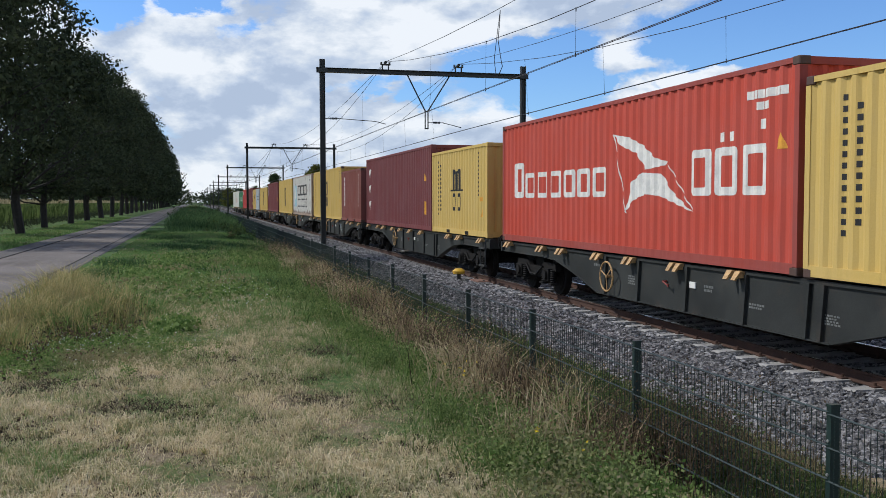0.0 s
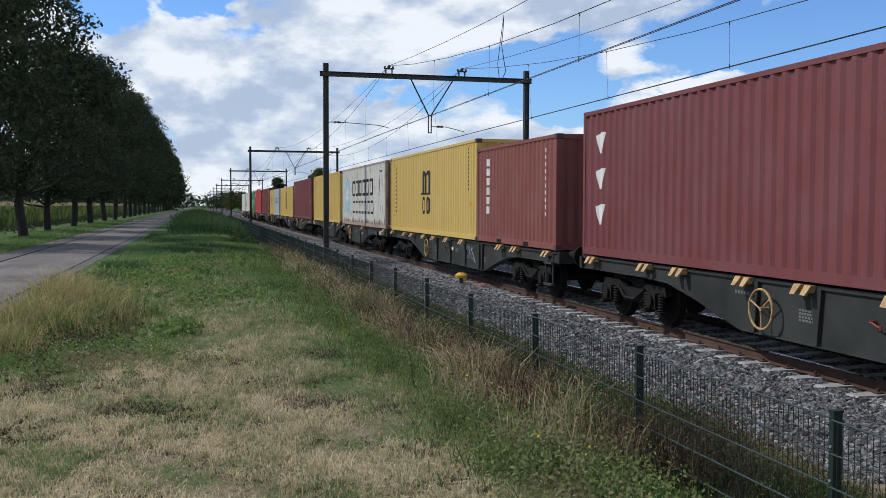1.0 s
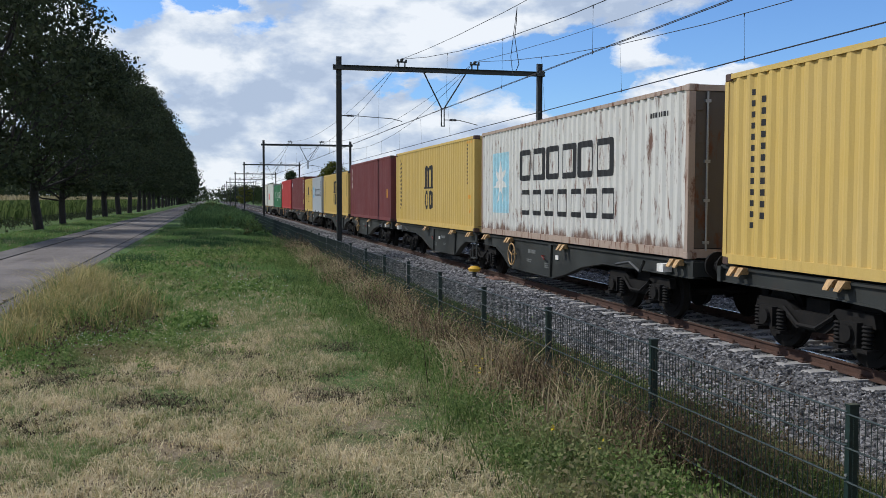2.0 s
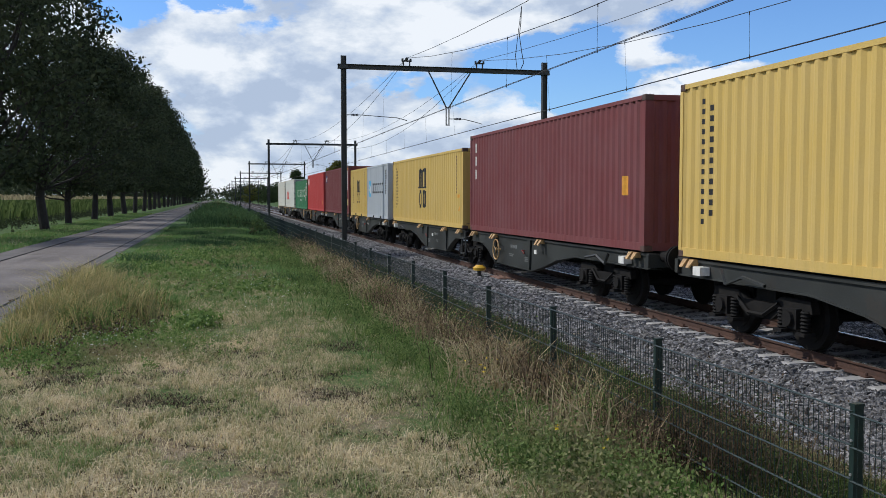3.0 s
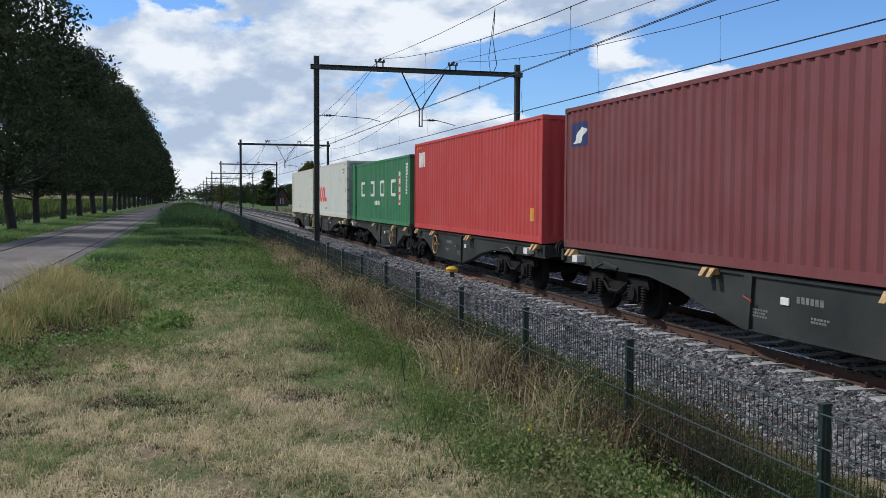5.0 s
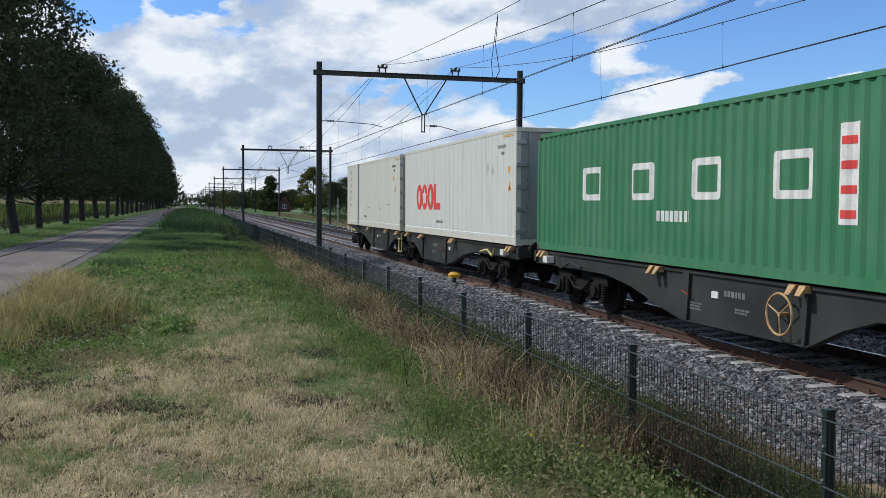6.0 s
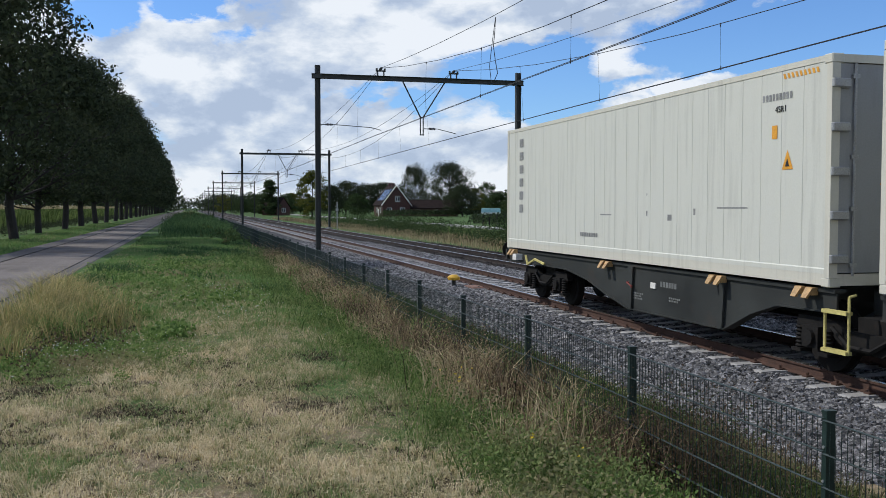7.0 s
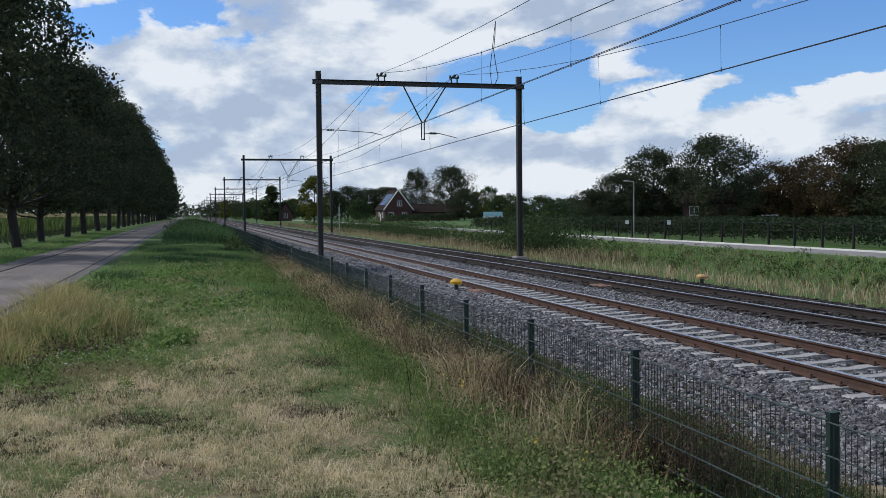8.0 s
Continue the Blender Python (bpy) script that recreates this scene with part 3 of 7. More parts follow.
def build_sleepers():
    near, far, clip = sleeper_mesh(M["concrete"], 0), sleeper_mesh(M["old_wood"], 0), clip_mesh()
    line = thing("track", "row of pale concrete sleepers with steel fastenings", "sleepers")
    line["kind"] = "structure"
    other = thing("track_far", "row of dark sleepers with steel fastenings", "sleepers")
    other["kind"] = "structure"
    for i in range(270):
        y = 2.43 + 0.6 * i
        share("sleeper", near, line, NEAR_X, y, RAIL_Z - 0.165)
        if i < 60:
            share("fastening", clip, line, NEAR_X, y, RAIL_Z - 0.155)
        if i < 200:
            share("sleeper", far, other, FAR_X, y + 0.2, RAIL_Z - 0.172)


def build_stones():
    """Loose stones on the ballast, densest where the camera is close."""
    rng = np.random.default_rng(5)
    base = np.array([(-1, -1, -1), (1, -1, -1), (1, 1, -1), (-1, 1, -1), (-1, -1, 1), (1, -1, 1), (1, 1, 1), (-1, 1, 1)], float) * 0.5
    quad = np.array([(3, 2, 1, 0), (4, 5, 6, 7), (0, 1, 5, 4), (1, 2, 6, 5), (2, 3, 7, 6), (3, 0, 4, 7)])

    def scatter(name, n, x0, x1, y0, y1, power, size, material, label):
        y = y0 + (y1 - y0) * rng.random(n) ** power
        x = x0 + (x1 - x0) * rng.random(n)
        z = np.interp(x, [5.35, 6.9, 7.35, 7.75, 8.1, 9.6, 10.0, 10.75, 14.6, 16.4], [-0.62, -0.435, -0.408, -0.408, -0.435, -0.435, -0.41, -0.425, -0.42, -0.62])
        s = size * (0.6 + 0.8 * rng.random(n)) * (1 + y / 60)
        # clear the rails and the sleeper tops
        inside = np.abs(np.abs(x - NEAR_X) - 0.7525) < 0.11
        inside |= np.abs(np.abs(x - FAR_X) - 0.7525) < 0.11
        on = (np.abs(x - NEAR_X) < 1.3) & (np.abs((y - 2.43 + 0.3) % 0.6 - 0.3) < 0.125) & (rng.random(n) > 0.06)
        keep = ~(inside | on)
        x, y, z, s = x[keep], y[keep], z[keep], s[keep]
        m = len(x)
        P = base[None] * (0.55 + 0.75 * rng.random((m, 8, 3))) * s[:, None, None]
        a, b = rng.random(m) * 6.28, rng.random(m) * 3.14
        ca, sa, cb, sb = np.cos(a)[:, None], np.sin(a)[:, None], np.cos(b)[:, None], np.sin(b)[:, None]
        X, Y, Z = P[..., 0], P[..., 1], P[..., 2]
        Y, Z = Y * cb - Z * sb, Y * sb + Z * cb
        X, Y = X * ca - Y * sa, X * sa + Y * ca
        V = np.stack([X + x[:, None], Y + y[:, None], Z + z[:, None] + 0.004], 2).reshape(-1, 3)
        F = (quad[None] + 8 * np.arange(m)[:, None, None]).reshape(-1, 4)
        tagged(raw(name, V.tolist(), F.tolist(), material), label, "ballast stones", kind="stuff")

    scatter("ballast_stones", 115000, 5.0, 11.6, 7, 62, 1.75, 0.037, M["ballast"], "loose grey crushed stones of the ballast")
    scatter("stained_ballast_stones", 12000, 11.5, 16.5, 10, 60, 1.4, 0.062, M["ballast_dark"], "loose rust-stained crushed stones of the far ballast")


def build_fence():
    """Welded-wire fence: posts each 2.5 m with a panel of wires between them."""
    bm = bmesh.new()
    box(bm, -0.03, 0.03, -0.02, 0.02, -0.25, 1.03)
    box(bm, -0.034, 0.034, -0.024, 0.024, 1.03, 1.045)
    pm = bpy.data.meshes.new("post")
    bm.normal_update(); bm.to_mesh(pm); bm.free()
    pm.materials.append(M["fence"])
    bm = bmesh.new()
    for z in (0.18, 0.38, 0.58, 0.78):
        rod(bm, (-0.038, 0, z + 0.05), (-0.028, 0, z + 0.05), 0.009, 6)
    bolt = bpy.data.meshes.new("bolt")
    bm.normal_update(); bm.to_mesh(bolt); bm.free()
    bolt.materials.append(M["galv"])
    def wire(ends, r):
        b = bmesh.new()
        rod(b, *ends, r, 4, cap=False)
        me = bpy.data.meshes.new("wire")
        b.normal_update(); b.to_mesh(me); b.free()
        me.materials.append(M["fence"])
        return me

    upright, level = wire(((0, 0, 0), (0, 0, 1.0)), 0.0030), wire(((0, 0, 0), (0, 2.51, 0)), 0.0042)
    bm = bmesh.new()
    for i in range(1, 50):
        rod(bm, (0.0, 0.05 * i, 0.0), (0.0, 0.05 * i, 1.0), 0.0030, 4, cap=False)
    for k in range(6):
        for s in (-1, 1):
            rod(bm, (s * 0.006, 0.0, 0.02 + 0.196 * k), (s * 0.006, 2.51, 0.02 + 0.196 * k), 0.0036, 4, cap=False)
    wm = bpy.data.meshes.new("wire_panel")
    bm.normal_update(); bm.to_mesh(wm); bm.free()
    wm.materials.append(M["fence"])
    f = thing("fence", "dark green welded-wire mesh fence with steel posts", "fence")
    for i in range(-2, 44):
        y = 4.64 + 2.51 * i
        z = -0.325 + 0.012 * math.sin(i * 1.7)
        share("post", pm, f, FENCE_X, y, z)
        share("bolt", bolt, f, FENCE_X, y, z)
        if 0 <= i < 5:
            for k in range(1, 50):
                share("wire", upright, f, FENCE_X - 0.036, y + 0.05 * k, z)
            for k in range(6):
                for s in (-1, 1):
                    share("wire", level, f, FENCE_X - 0.036 + s * 0.006, y, z + 0.02 + 0.196 * k)
        else:
            tagged(share("wire_panel", wm, f, FENCE_X - 0.036, y, z), kind="stuff")


# ---- overhead line ----
GANTRY_Y = [44.7 + 65.65 * i for i in range(-1, 9)]


def h_beam(bm, x, y, z0, z1, w=0.24):
    box(bm, x - w / 2, x - w / 2 + 0.02, y - w / 2, y + w / 2, z0, z1)
    box(bm, x + w / 2 - 0.02, x + w / 2, y - w / 2, y + w / 2, z0, z1)
    box(bm, x - w / 2 + 0.02, x + w / 2 - 0.02, y - 0.01, y + 0.01, z0, z1)


def build_gantries():
    first = None
    for gy in GANTRY_Y:
        if first is not None:
            copy_thing(first, pose(0, gy, 0))
            continue
        g = thing("catenary_gantry", "dark steel portal gantry carrying the overhead line", "gantry", "gantries along the line")
        first = g
        for x in (5.93, 15.96):
            bm = bmesh.new()
            h_beam(bm, x, 0, -0.6, 8.62)
            box(bm, x - 0.2, x + 0.2, -0.15, 0.15, 8.0, 8.18)
            part("mast", bm, M["mast"], g)
            bm = bmesh.new()
            box(bm, x - 0.3, x + 0.3, -0.3, 0.3, -0.75, -0.38)
            part("foundation", bm, M["concrete"], g)
        bm = bmesh.new()
        box(bm, 5.65, 16.24, -0.12, 0.12, 8.0, 8.02)
        box(bm, 5.65, 16.24, -0.12, 0.12, 8.20, 8.22)
        box(bm, 5.65, 16.24, -0.012, 0.012, 8.02, 8.20)
        part("crossbeam", bm, M["mast"], g)
        bm = bmesh.new()
        rod(bm, (10.05, 0, 8.0), (10.93, 0, 6.3), 0.035, 6)
        rod(bm, (12.15, 0, 8.0), (11.07, 0, 6.3), 0.035, 6)
        for x in (10.93, 11.07):
            rod(bm, (x, 0, 6.33), (x, 0, 5.42), 0.03, 6)
        rod(bm, (10.9, 0, 5.44), (11.1, 0, 5.44), 0.03, 6)
        rod(bm, (10.9, 0, 6.28), (11.1, 0, 6.28), 0.03, 6)
        part("drop_hanger", bm, M["mast"], g)
        for x in (8.97, 12.61):
            bm = bmesh.new()
            for s in (-0.15, 0.15):
                box(bm, x + s - 0.025, x + s + 0.025, -0.05, 0.05, 8.22, 8.44)
            box(bm, x - 0.24, x + 0.24, -0.05, 0.05, 8.43, 8.49)
            rod(bm, (x, -0.12, 8.56), (x, 0.12, 8.56), 0.07, 8)
            part("wire_support", bm, M["mast"], g)
            for s in (-0.2, 0.2):
                bm = bmesh.new()
                for k in range(3):
                    rod(bm, (x + s, 0, 8.49 + 0.035 * k), (x + s, 0, 8.51 + 0.035 * k), 0.055, 8)
                part("insulator", bm, M["insulator"], g)
        for x0, x1, tz in ((6.05, 8.98, 5.72), (11.1, 12.75, 5.62)):
            bm = bmesh.new()
            rod(bm, (x0, 0, tz + 0.12), (x0 + 0.75, 0, tz + 0.12), 0.02, 6)
            rod(bm, (x0 + 0.7, 0, tz + 0.12), (x1 - 0.5, 0, tz + 0.02), 0.018, 6)
            rod(bm, (x1 - 0.5, 0, tz + 0.02), (x1, 0, tz - 0.10), 0.018, 6)
            part("registration_arm", bm, M["mast"], g)
            bm = bmesh.new()
            for k in range(5):
                rod(bm, (x0 + 0.25 + 0.07 * k, 0, tz + 0.12), (x0 + 0.29 + 0.07 * k, 0, tz + 0.12), 0.055, 8)
            part("insulator", bm, M["insulator"], g)
        g.matrix_basis = pose(0, gy, 0)


def wire_run(bm, pts, r):
    for a, b in zip(pts, pts[1:]):
        rod(bm, a, b, r, 5, cap=False)


def build_wires():
    z_contact = 5.37
    for tx, top in ((8.97, 8.6), (12.61, 8.6)):
        cx = NEAR_X if tx < 10 else FAR_X
        for name, sag, r, label in (("messenger_wire", 2.30, 0.011, "sagging dark messenger cable of the overhead line"), ("feeder_wire", 1.22, 0.010, "dark feeder cable above the overhead line")):
            bm = bmesh.new()
            for g0, g1 in zip(GANTRY_Y, GANTRY_Y[1:]):
                pts = []
                for k in range(13):
                    u = k / 12
                    pts.append((tx + (cx - tx) * (1 - (2 * u - 1) ** 2), g0 + (g1 - g0) * u, top - sag * (1 - (2 * u - 1) ** 2)))
                wire_run(bm, pts, r * (1 + max(0, g0 - 40) / 120))
            tagged(mesh_object(name, bm, M["wire"]), label, "cable", "overhead wires", "structure")
        for s in (-0.03, 0.03):
            bm = bmesh.new()
            for i, (g0, g1) in enumerate(zip(GANTRY_Y, GANTRY_Y[1:])):
                wire_run(bm, [(cx + s + 0.15 * (-1) ** i, g0, z_contact), (cx + s - 0.15 * (-1) ** i, g1, z_contact)], 0.009 * (1 + max(0, g0 - 40) / 120))
            tagged(mesh_object("contact_wire", bm, M["wire"]), "taut copper contact wire over the track", "cable", "overhead wires", "structure")
        for g0, g1 in zip(GANTRY_Y[:3], GANTRY_Y[1:4]):
            for k in range(8):
                u = 1 - (9.2 + 7.2 * k) / 65.65
                zm = top - 2.30 * (1 - (2 * u - 1) ** 2)
                bm = bmesh.new()
                x = tx + (cx - tx) * (1 - (2 * u - 1) ** 2)
                rod(bm, (x, 0, zm), (cx, 0, z_contact), 0.004, 4, cap=False)
                rod(bm, (cx, 0, z_contact - 0.03), (cx, 0, z_contact + 0.08), 0.014, 5)
                rod(bm, (x, 0, zm - 0.06), (x, 0, zm + 0.03), 0.014, 5)
                d = mesh_object("dropper", bm, M["wire"])
                d.location.y = g0 + (g1 - g0) * u
                tagged(d, "thin vertical dropper between messenger and contact wire", "cable", "droppers", "structure")
    # jumper loop between feeder, messenger and contact wire
    bm = bmesh.new()
    wire_run(bm, [(8.95, 27.1, 7.62), (8.93, 27.1, 7.2), (8.9, 27.15, 6.75), (8.88, 26.85, 6.2), (8.92, 26.8, 5.9), (8.86, 27.0, 5.65)], 0.012)
    wire_run(bm, [(8.95, 27.1, 7.62), (8.9, 27.25, 6.9), (8.86, 27.4, 6.2), (8.86, 27.2, 5.65)], 0.010)
    tagged(mesh_object("jumper_cable", bm, M["wire"]), "looped jumper cable hanging between the overhead wires", "cable", kind="structure")

# ---- train ----
from mathutils.geometry import tessellate_polygon as mathutils_tess

SPEED = 24.7
DECK = 0.90            # underside of the containers
MOVING = []            # (thing, its y at the start)


def corrugated(bm, along, span, z0, z1, face, depth, pitch=0.278, place=None):
    """A corrugated sheet; place(u, w, d) gives the point u along it, w up it, d proud of it."""
    a, b = along
    n = max(1, round((b - a) / pitch))
    p = (b - a) / n
    us, ds = [], []
    for i in range(n):
        for f, d in ((0.0, 0.0), (0.26, 0.0), (0.50, -depth), (0.76, -depth)):
            us.append(a + (i + f) * p)
            ds.append(d)
    us.append(b)
    ds.append(0.0)
    lo = [bm.verts.new(place(u, z0, d)) for u, d in zip(us, ds)]
    hi = [bm.verts.new(place(u, z1, d)) for u, d in zip(us, ds)]
    for i in range(len(us) - 1):
        q = (lo[i], lo[i + 1], hi[i + 1], hi[i])
        bm.faces.new(q if face > 0 else q[::-1])


SKIN = {"half": 0.0, "step": 0.0}      # corrugation of the container whose marks are being painted


def clip_strip(poly, lo, hi):
    """A convex outline in (y, z) cut to lo <= y <= hi."""
    for edge, sign in ((lo, 1), (hi, -1)):
        res = []
        for k, (y0, z0) in enumerate(poly):
            y1, z1 = poly[k - 1]
            in0, in1 = (y0 - edge) * sign >= 0, (y1 - edge) * sign >= 0
            if in0 != in1:
                u = (edge - y0) / (y1 - y0)
                res.append((edge, z0 + (z1 - z0) * u))
            if in0:
                res.append((y0, z0))
        poly = res
        if len(poly) < 3:
            return []
    return poly


def skin_depth(y):
    """How far the near wall lies back at y."""
    if not SKIN["step"]:
        return 0.0
    f = ((y + SKIN["half"]) / SKIN["step"]) % 1.0
    return 0.034 * float(np.interp(f, [0, 0.26, 0.50, 0.76, 1.0], [0, 0, 1, 1, 0]))


def plate(bm, outline, x, hole=None):
    """A painted mark that follows the corrugation of the near wall; outline and hole in (y, z)."""
    loops = [outline, hole] if hole else [outline]
    tris = mathutils_tess([[Vector((y, z, 0)) for y, z in o] for o in loops])
    outline = list(outline) + list(hole or [])
    ys = [p[0] for p in outline]
    cuts = [min(ys), max(ys)]
    if SKIN["step"]:
        k0 = math.floor((min(ys) + SKIN["half"]) / SKIN["step"])
        k1 = math.ceil((max(ys) + SKIN["half"]) / SKIN["step"])
        cuts += [-SKIN["half"] + (k + f) * SKIN["step"] for k in range(k0, k1 + 1) for f in (0, 0.26, 0.50, 0.76)]
        cuts = sorted(c for c in cuts if min(ys) <= c <= max(ys))
    for t in tris:
        tri = [outline[i] if isinstance(i, int) else (i.x, i.y) for i in t]
        for a, b in zip(cuts, cuts[1:]):
            if b - a < 1e-6:
                continue
            p = clip_strip(tri, a, b)
            if len(p) < 3:
                continue
            area = sum(p[k - 1][0] * p[k][1] - p[k][0] * p[k - 1][1] for k in range(len(p)))
            if abs(area) < 1e-7:
                continue
            mid = (a + b) / 2
            da, db = skin_depth(a + 1e-5), skin_depth(b - 1e-5)
            v = [bm.verts.new((x - 0.003 + da + (db - da) * (y - a) / (b - a), y, z)) for y, z in p]
            bm.faces.new(v if area < 0 else v[::-1])


def bars(bm, items, x):
    """Upright rectangles painted on the near wall: (y0, y1, z0, z1)."""
    for y0, y1, z0, z1 in items:
        plate(bm, [(y0, z0), (y1, z0), (y1, z1), (y0, z1)], x)


def letters(bm, x, y_from, y_to, z0, z1, n, gap=0.22, solid=True):
    """Plain blocks in place of a word, one for each character, filled or hollow, from the left of the near side."""
    w = (y_to - y_from) / n
    for i in range(n):
        a, b = sorted((y_from + w * i, y_from + w * (i + 1 - gap)))
        if solid:
            bars(bm, [(a, b, z0, z1)], x)
        else:
            # a hollow block with a stroke of even width
            t = min((b - a) * 0.30, 0.15 * (z1 - z0) + 0.02)
            plate(bm, rounded(a, b, z0, z1, 0.10), x, rounded(a + t, b - t, z0 + t, z1 - t, 0.06)[::-1])


def rounded(a, b, z0, z1, share_cut):
    """A rectangle in (y, z) with rounded corners."""
    r = share_cut * min(b - a, z1 - z0)
    pts = []
    for cy, cz, start in ((b - r, z0 + r, -90), (b - r, z1 - r, 0), (a + r, z1 - r, 90), (a + r, z0 + r, 180)):
        pts += [(cy + r * math.cos(radians(start + d)), cz + r * math.sin(radians(start + d))) for d in (0, 45, 90)]
    return pts


def column(bm, x, y, z_top, z_low, n, w, gap=0.25):
    """Plain blocks one under another in place of upright writing."""
    h = (z_top - z_low) / n
    for i in range(n):
        bars(bm, [(y - w / 2, y + w / 2, z_top - h * (i + 1) + h * gap, z_top - h * i)], x)


def container(length, height, body, label, reefer=False, frame_mat=None, door_near=False, door_mat=None, cast=None):
    """A freight container; its origin is the middle of its underside, its length along y."""
    c = thing("shipping_container", label, "container", "containers on the train")
    L, W = length / 2, 1.219
    SKIN["half"] = L - 0.10
    SKIN["step"] = 0.0 if reefer else (length - 0.2) / round((length - 0.2) / 0.278)
    fm = frame_mat or body
    bm = bmesh.new()
    pw = 0.10
    for sx in (-1, 1):
        for sy in (-1, 1):
            x0, x1 = sorted((sx * W, sx * (W - 0.12)))
            y0, y1 = sorted((sy * L, sy * (L - pw)))
            box(bm, x0, x1, y0, y1, 0.12, height - 0.12)
        x0, x1 = sorted((sx * (W - 0.004), sx * (W - 0.09)))
        box(bm, x0, x1, -L + pw, L - pw, 0.02, 0.165)
        x0, x1 = sorted((sx * (W - 0.004), sx * (W - 0.07)))
        box(bm, x0, x1, -L + pw, L - pw, height - 0.085, height - 0.01)
    for sy in (-1, 1):
        y0, y1 = sorted((sy * (L - 0.004), sy * (L - 0.09)))
        box(bm, -W + 0.12, W - 0.12, y0, y1, 0.02, 0.165)
        box(bm, -W + 0.12, W - 0.12, y0, y1, height - 0.11, height - 0.01)
    part("frame", bm, fm, c)
    if length < 8:
        # solid dark blocks stand in for the shaded hollows of the fork openings
        for y in (-1.03, 1.03):
            bm = bmesh.new()
            box(bm, -W - 0.001, W + 0.001, y - 0.18, y + 0.18, 0.03, 0.13)
            part("fork_pocket", bm, M["bogie"], c, "fork pocket in the bottom rail, its shaded hollow a dark block")
    # side walls
    for sx in (-1, 1):
        bm = bmesh.new()
        if reefer:
            n = round((length - 0.2) / 0.47)
            p = (length - 0.2) / n
            us, ds = [-L + 0.1], [0.0]
            for k in range(1, n):
                e = -L + 0.1 + k * p
                us += [e - 0.012, e - 0.006, e + 0.006, e + 0.012]
                ds += [0.0, 0.005, 0.005, 0.0]
            us.append(L - 0.1)
            ds.append(0.0)
            rows = [[bm.verts.new((sx * (W - o - d * g), u, z)) for u, d in zip(us, ds)] for z, o, g in ((0.165, 0.001, 0), (0.225, 0.001, 0), (0.24, 0.012, 1), (height - 0.085, 0.012, 1))]
            for lo, hi in zip(rows, rows[1:]):
                for k in range(len(us) - 1):
                    q = (lo[k], lo[k + 1], hi[k + 1], hi[k])
                    bm.faces.new(q if sx > 0 else q[::-1])
        else:
            corrugated(bm, (-L + pw, L - pw), None, 0.165, height - 0.085, -sx, 0.034, 0.278,
                       lambda u, w, d, s=sx: (s * (W - 0.010 + d), u, w))
        part("side_wall", bm, body, c)
    # roof
    bm = bmesh.new()
    corrugated(bm, (-L + 0.09, L - 0.09), None, -W + 0.07, W - 0.07, 1, 0.02, 0.21, lambda u, w, d: (w, u, height - 0.012 + d))
    part("roof", bm, body, c)
    bm = bmesh.new()
    box(bm, -W + 0.09, W - 0.09, -L + 0.1, L - 0.1, 0.10, 0.14)
    part("floor_panel", bm, M["steel_dark"], c)
    # the end away from the camera is plain, the other plain or a pair of doors
    for sy in (-1, 1):
        if sy < 0 and door_near:
            dm = door_mat or body
            for sx in (-1, 1):
                bm = bmesh.new()
                x0, x1 = sorted((sx * 0.01, sx * (W - 0.125)))
                box(bm, x0, x1, -L + 0.03, -L + 0.08, 0.18, height - 0.12)
                for k in range(5):
                    z = 0.32 + k * (height - 0.75) / 4
                    xa, xb = sorted((sx * (W - 0.26), sx * (W - 0.10)))
                    box(bm, xa, xb, -L + 0.004, -L + 0.03, z, z + 0.13)
                d = part("door", bm, dm, c)
                if reefer:
                    for k in range(5):
                        z = 0.30 + k * (height - 0.72) / 4
                        bm = bmesh.new()
                        xa, xb = sorted((sx * (W - 0.24), sx * (W + 0.012)))
                        box(bm, xa, xb, -L - 0.055, -L + 0.002, z, z + 0.11, 0.012)
                        part("hinge", bm, M["galv"], d, "grey steel hinge block")
                for fx in (0.28, 0.78):
                    bm = bmesh.new()
                    rod(bm, (sx * fx * (W - 0.1), -L + 0.006, 0.14), (sx * fx * (W - 0.1), -L + 0.006, height - 0.12), 0.02, 6)
                    for z in (0.25, 0.95, 1.6, height - 0.3):
                        box(bm, sx * fx * (W - 0.1) - 0.05, sx * fx * (W - 0.1) + 0.05, -L - 0.01, -L + 0.03, z, z + 0.05)
                    part("locking_bar", bm, M["galv"], d)
        else:
            bm = bmesh.new()
            corrugated(bm, (-W + 0.12, W - 0.12), None, 0.165, height - 0.11, -sy * -1, 0.04, 0.25,
                       lambda u, w, d, s=sy: (u, s * (L - 0.02 + d), w))
            part("end_wall", bm, body, c)
    bm = bmesh.new()
    box(bm, -0.089, 0.089, -0.081, 0.081, 0, 0.118)
    bmesh.ops.bevel(bm, geom=bm.edges[:], offset=0.012, segments=1, affect="EDGES")
    me = bpy.data.meshes.new("corner_casting")
    bm.normal_update(); bm.to_mesh(me); bm.free()
    me.materials.append(cast or fm)
    for sx in (-1, 1):
        for sy in (-1, 1):
            for z in (0.0, height - 0.118):
                share("corner_casting", me, c, sx * (W + 0.002 - 0.089), sy * (L + 0.002 - 0.081), z)
    return c


def islands(bm):
    """The separate pieces of a bmesh, as lists of faces."""
    bm.faces.ensure_lookup_table()
    seen, res = set(), []
    for f in bm.faces:
        if f.index in seen:
            continue
        todo, piece = [f], []
        seen.add(f.index)
        while todo:
            g = todo.pop()
            piece.append(g)
            for e in g.edges:
                for o in e.link_faces:
                    if o.index not in seen:
                        seen.add(o.index)
                        todo.append(o)
        res.append(piece)
    return res


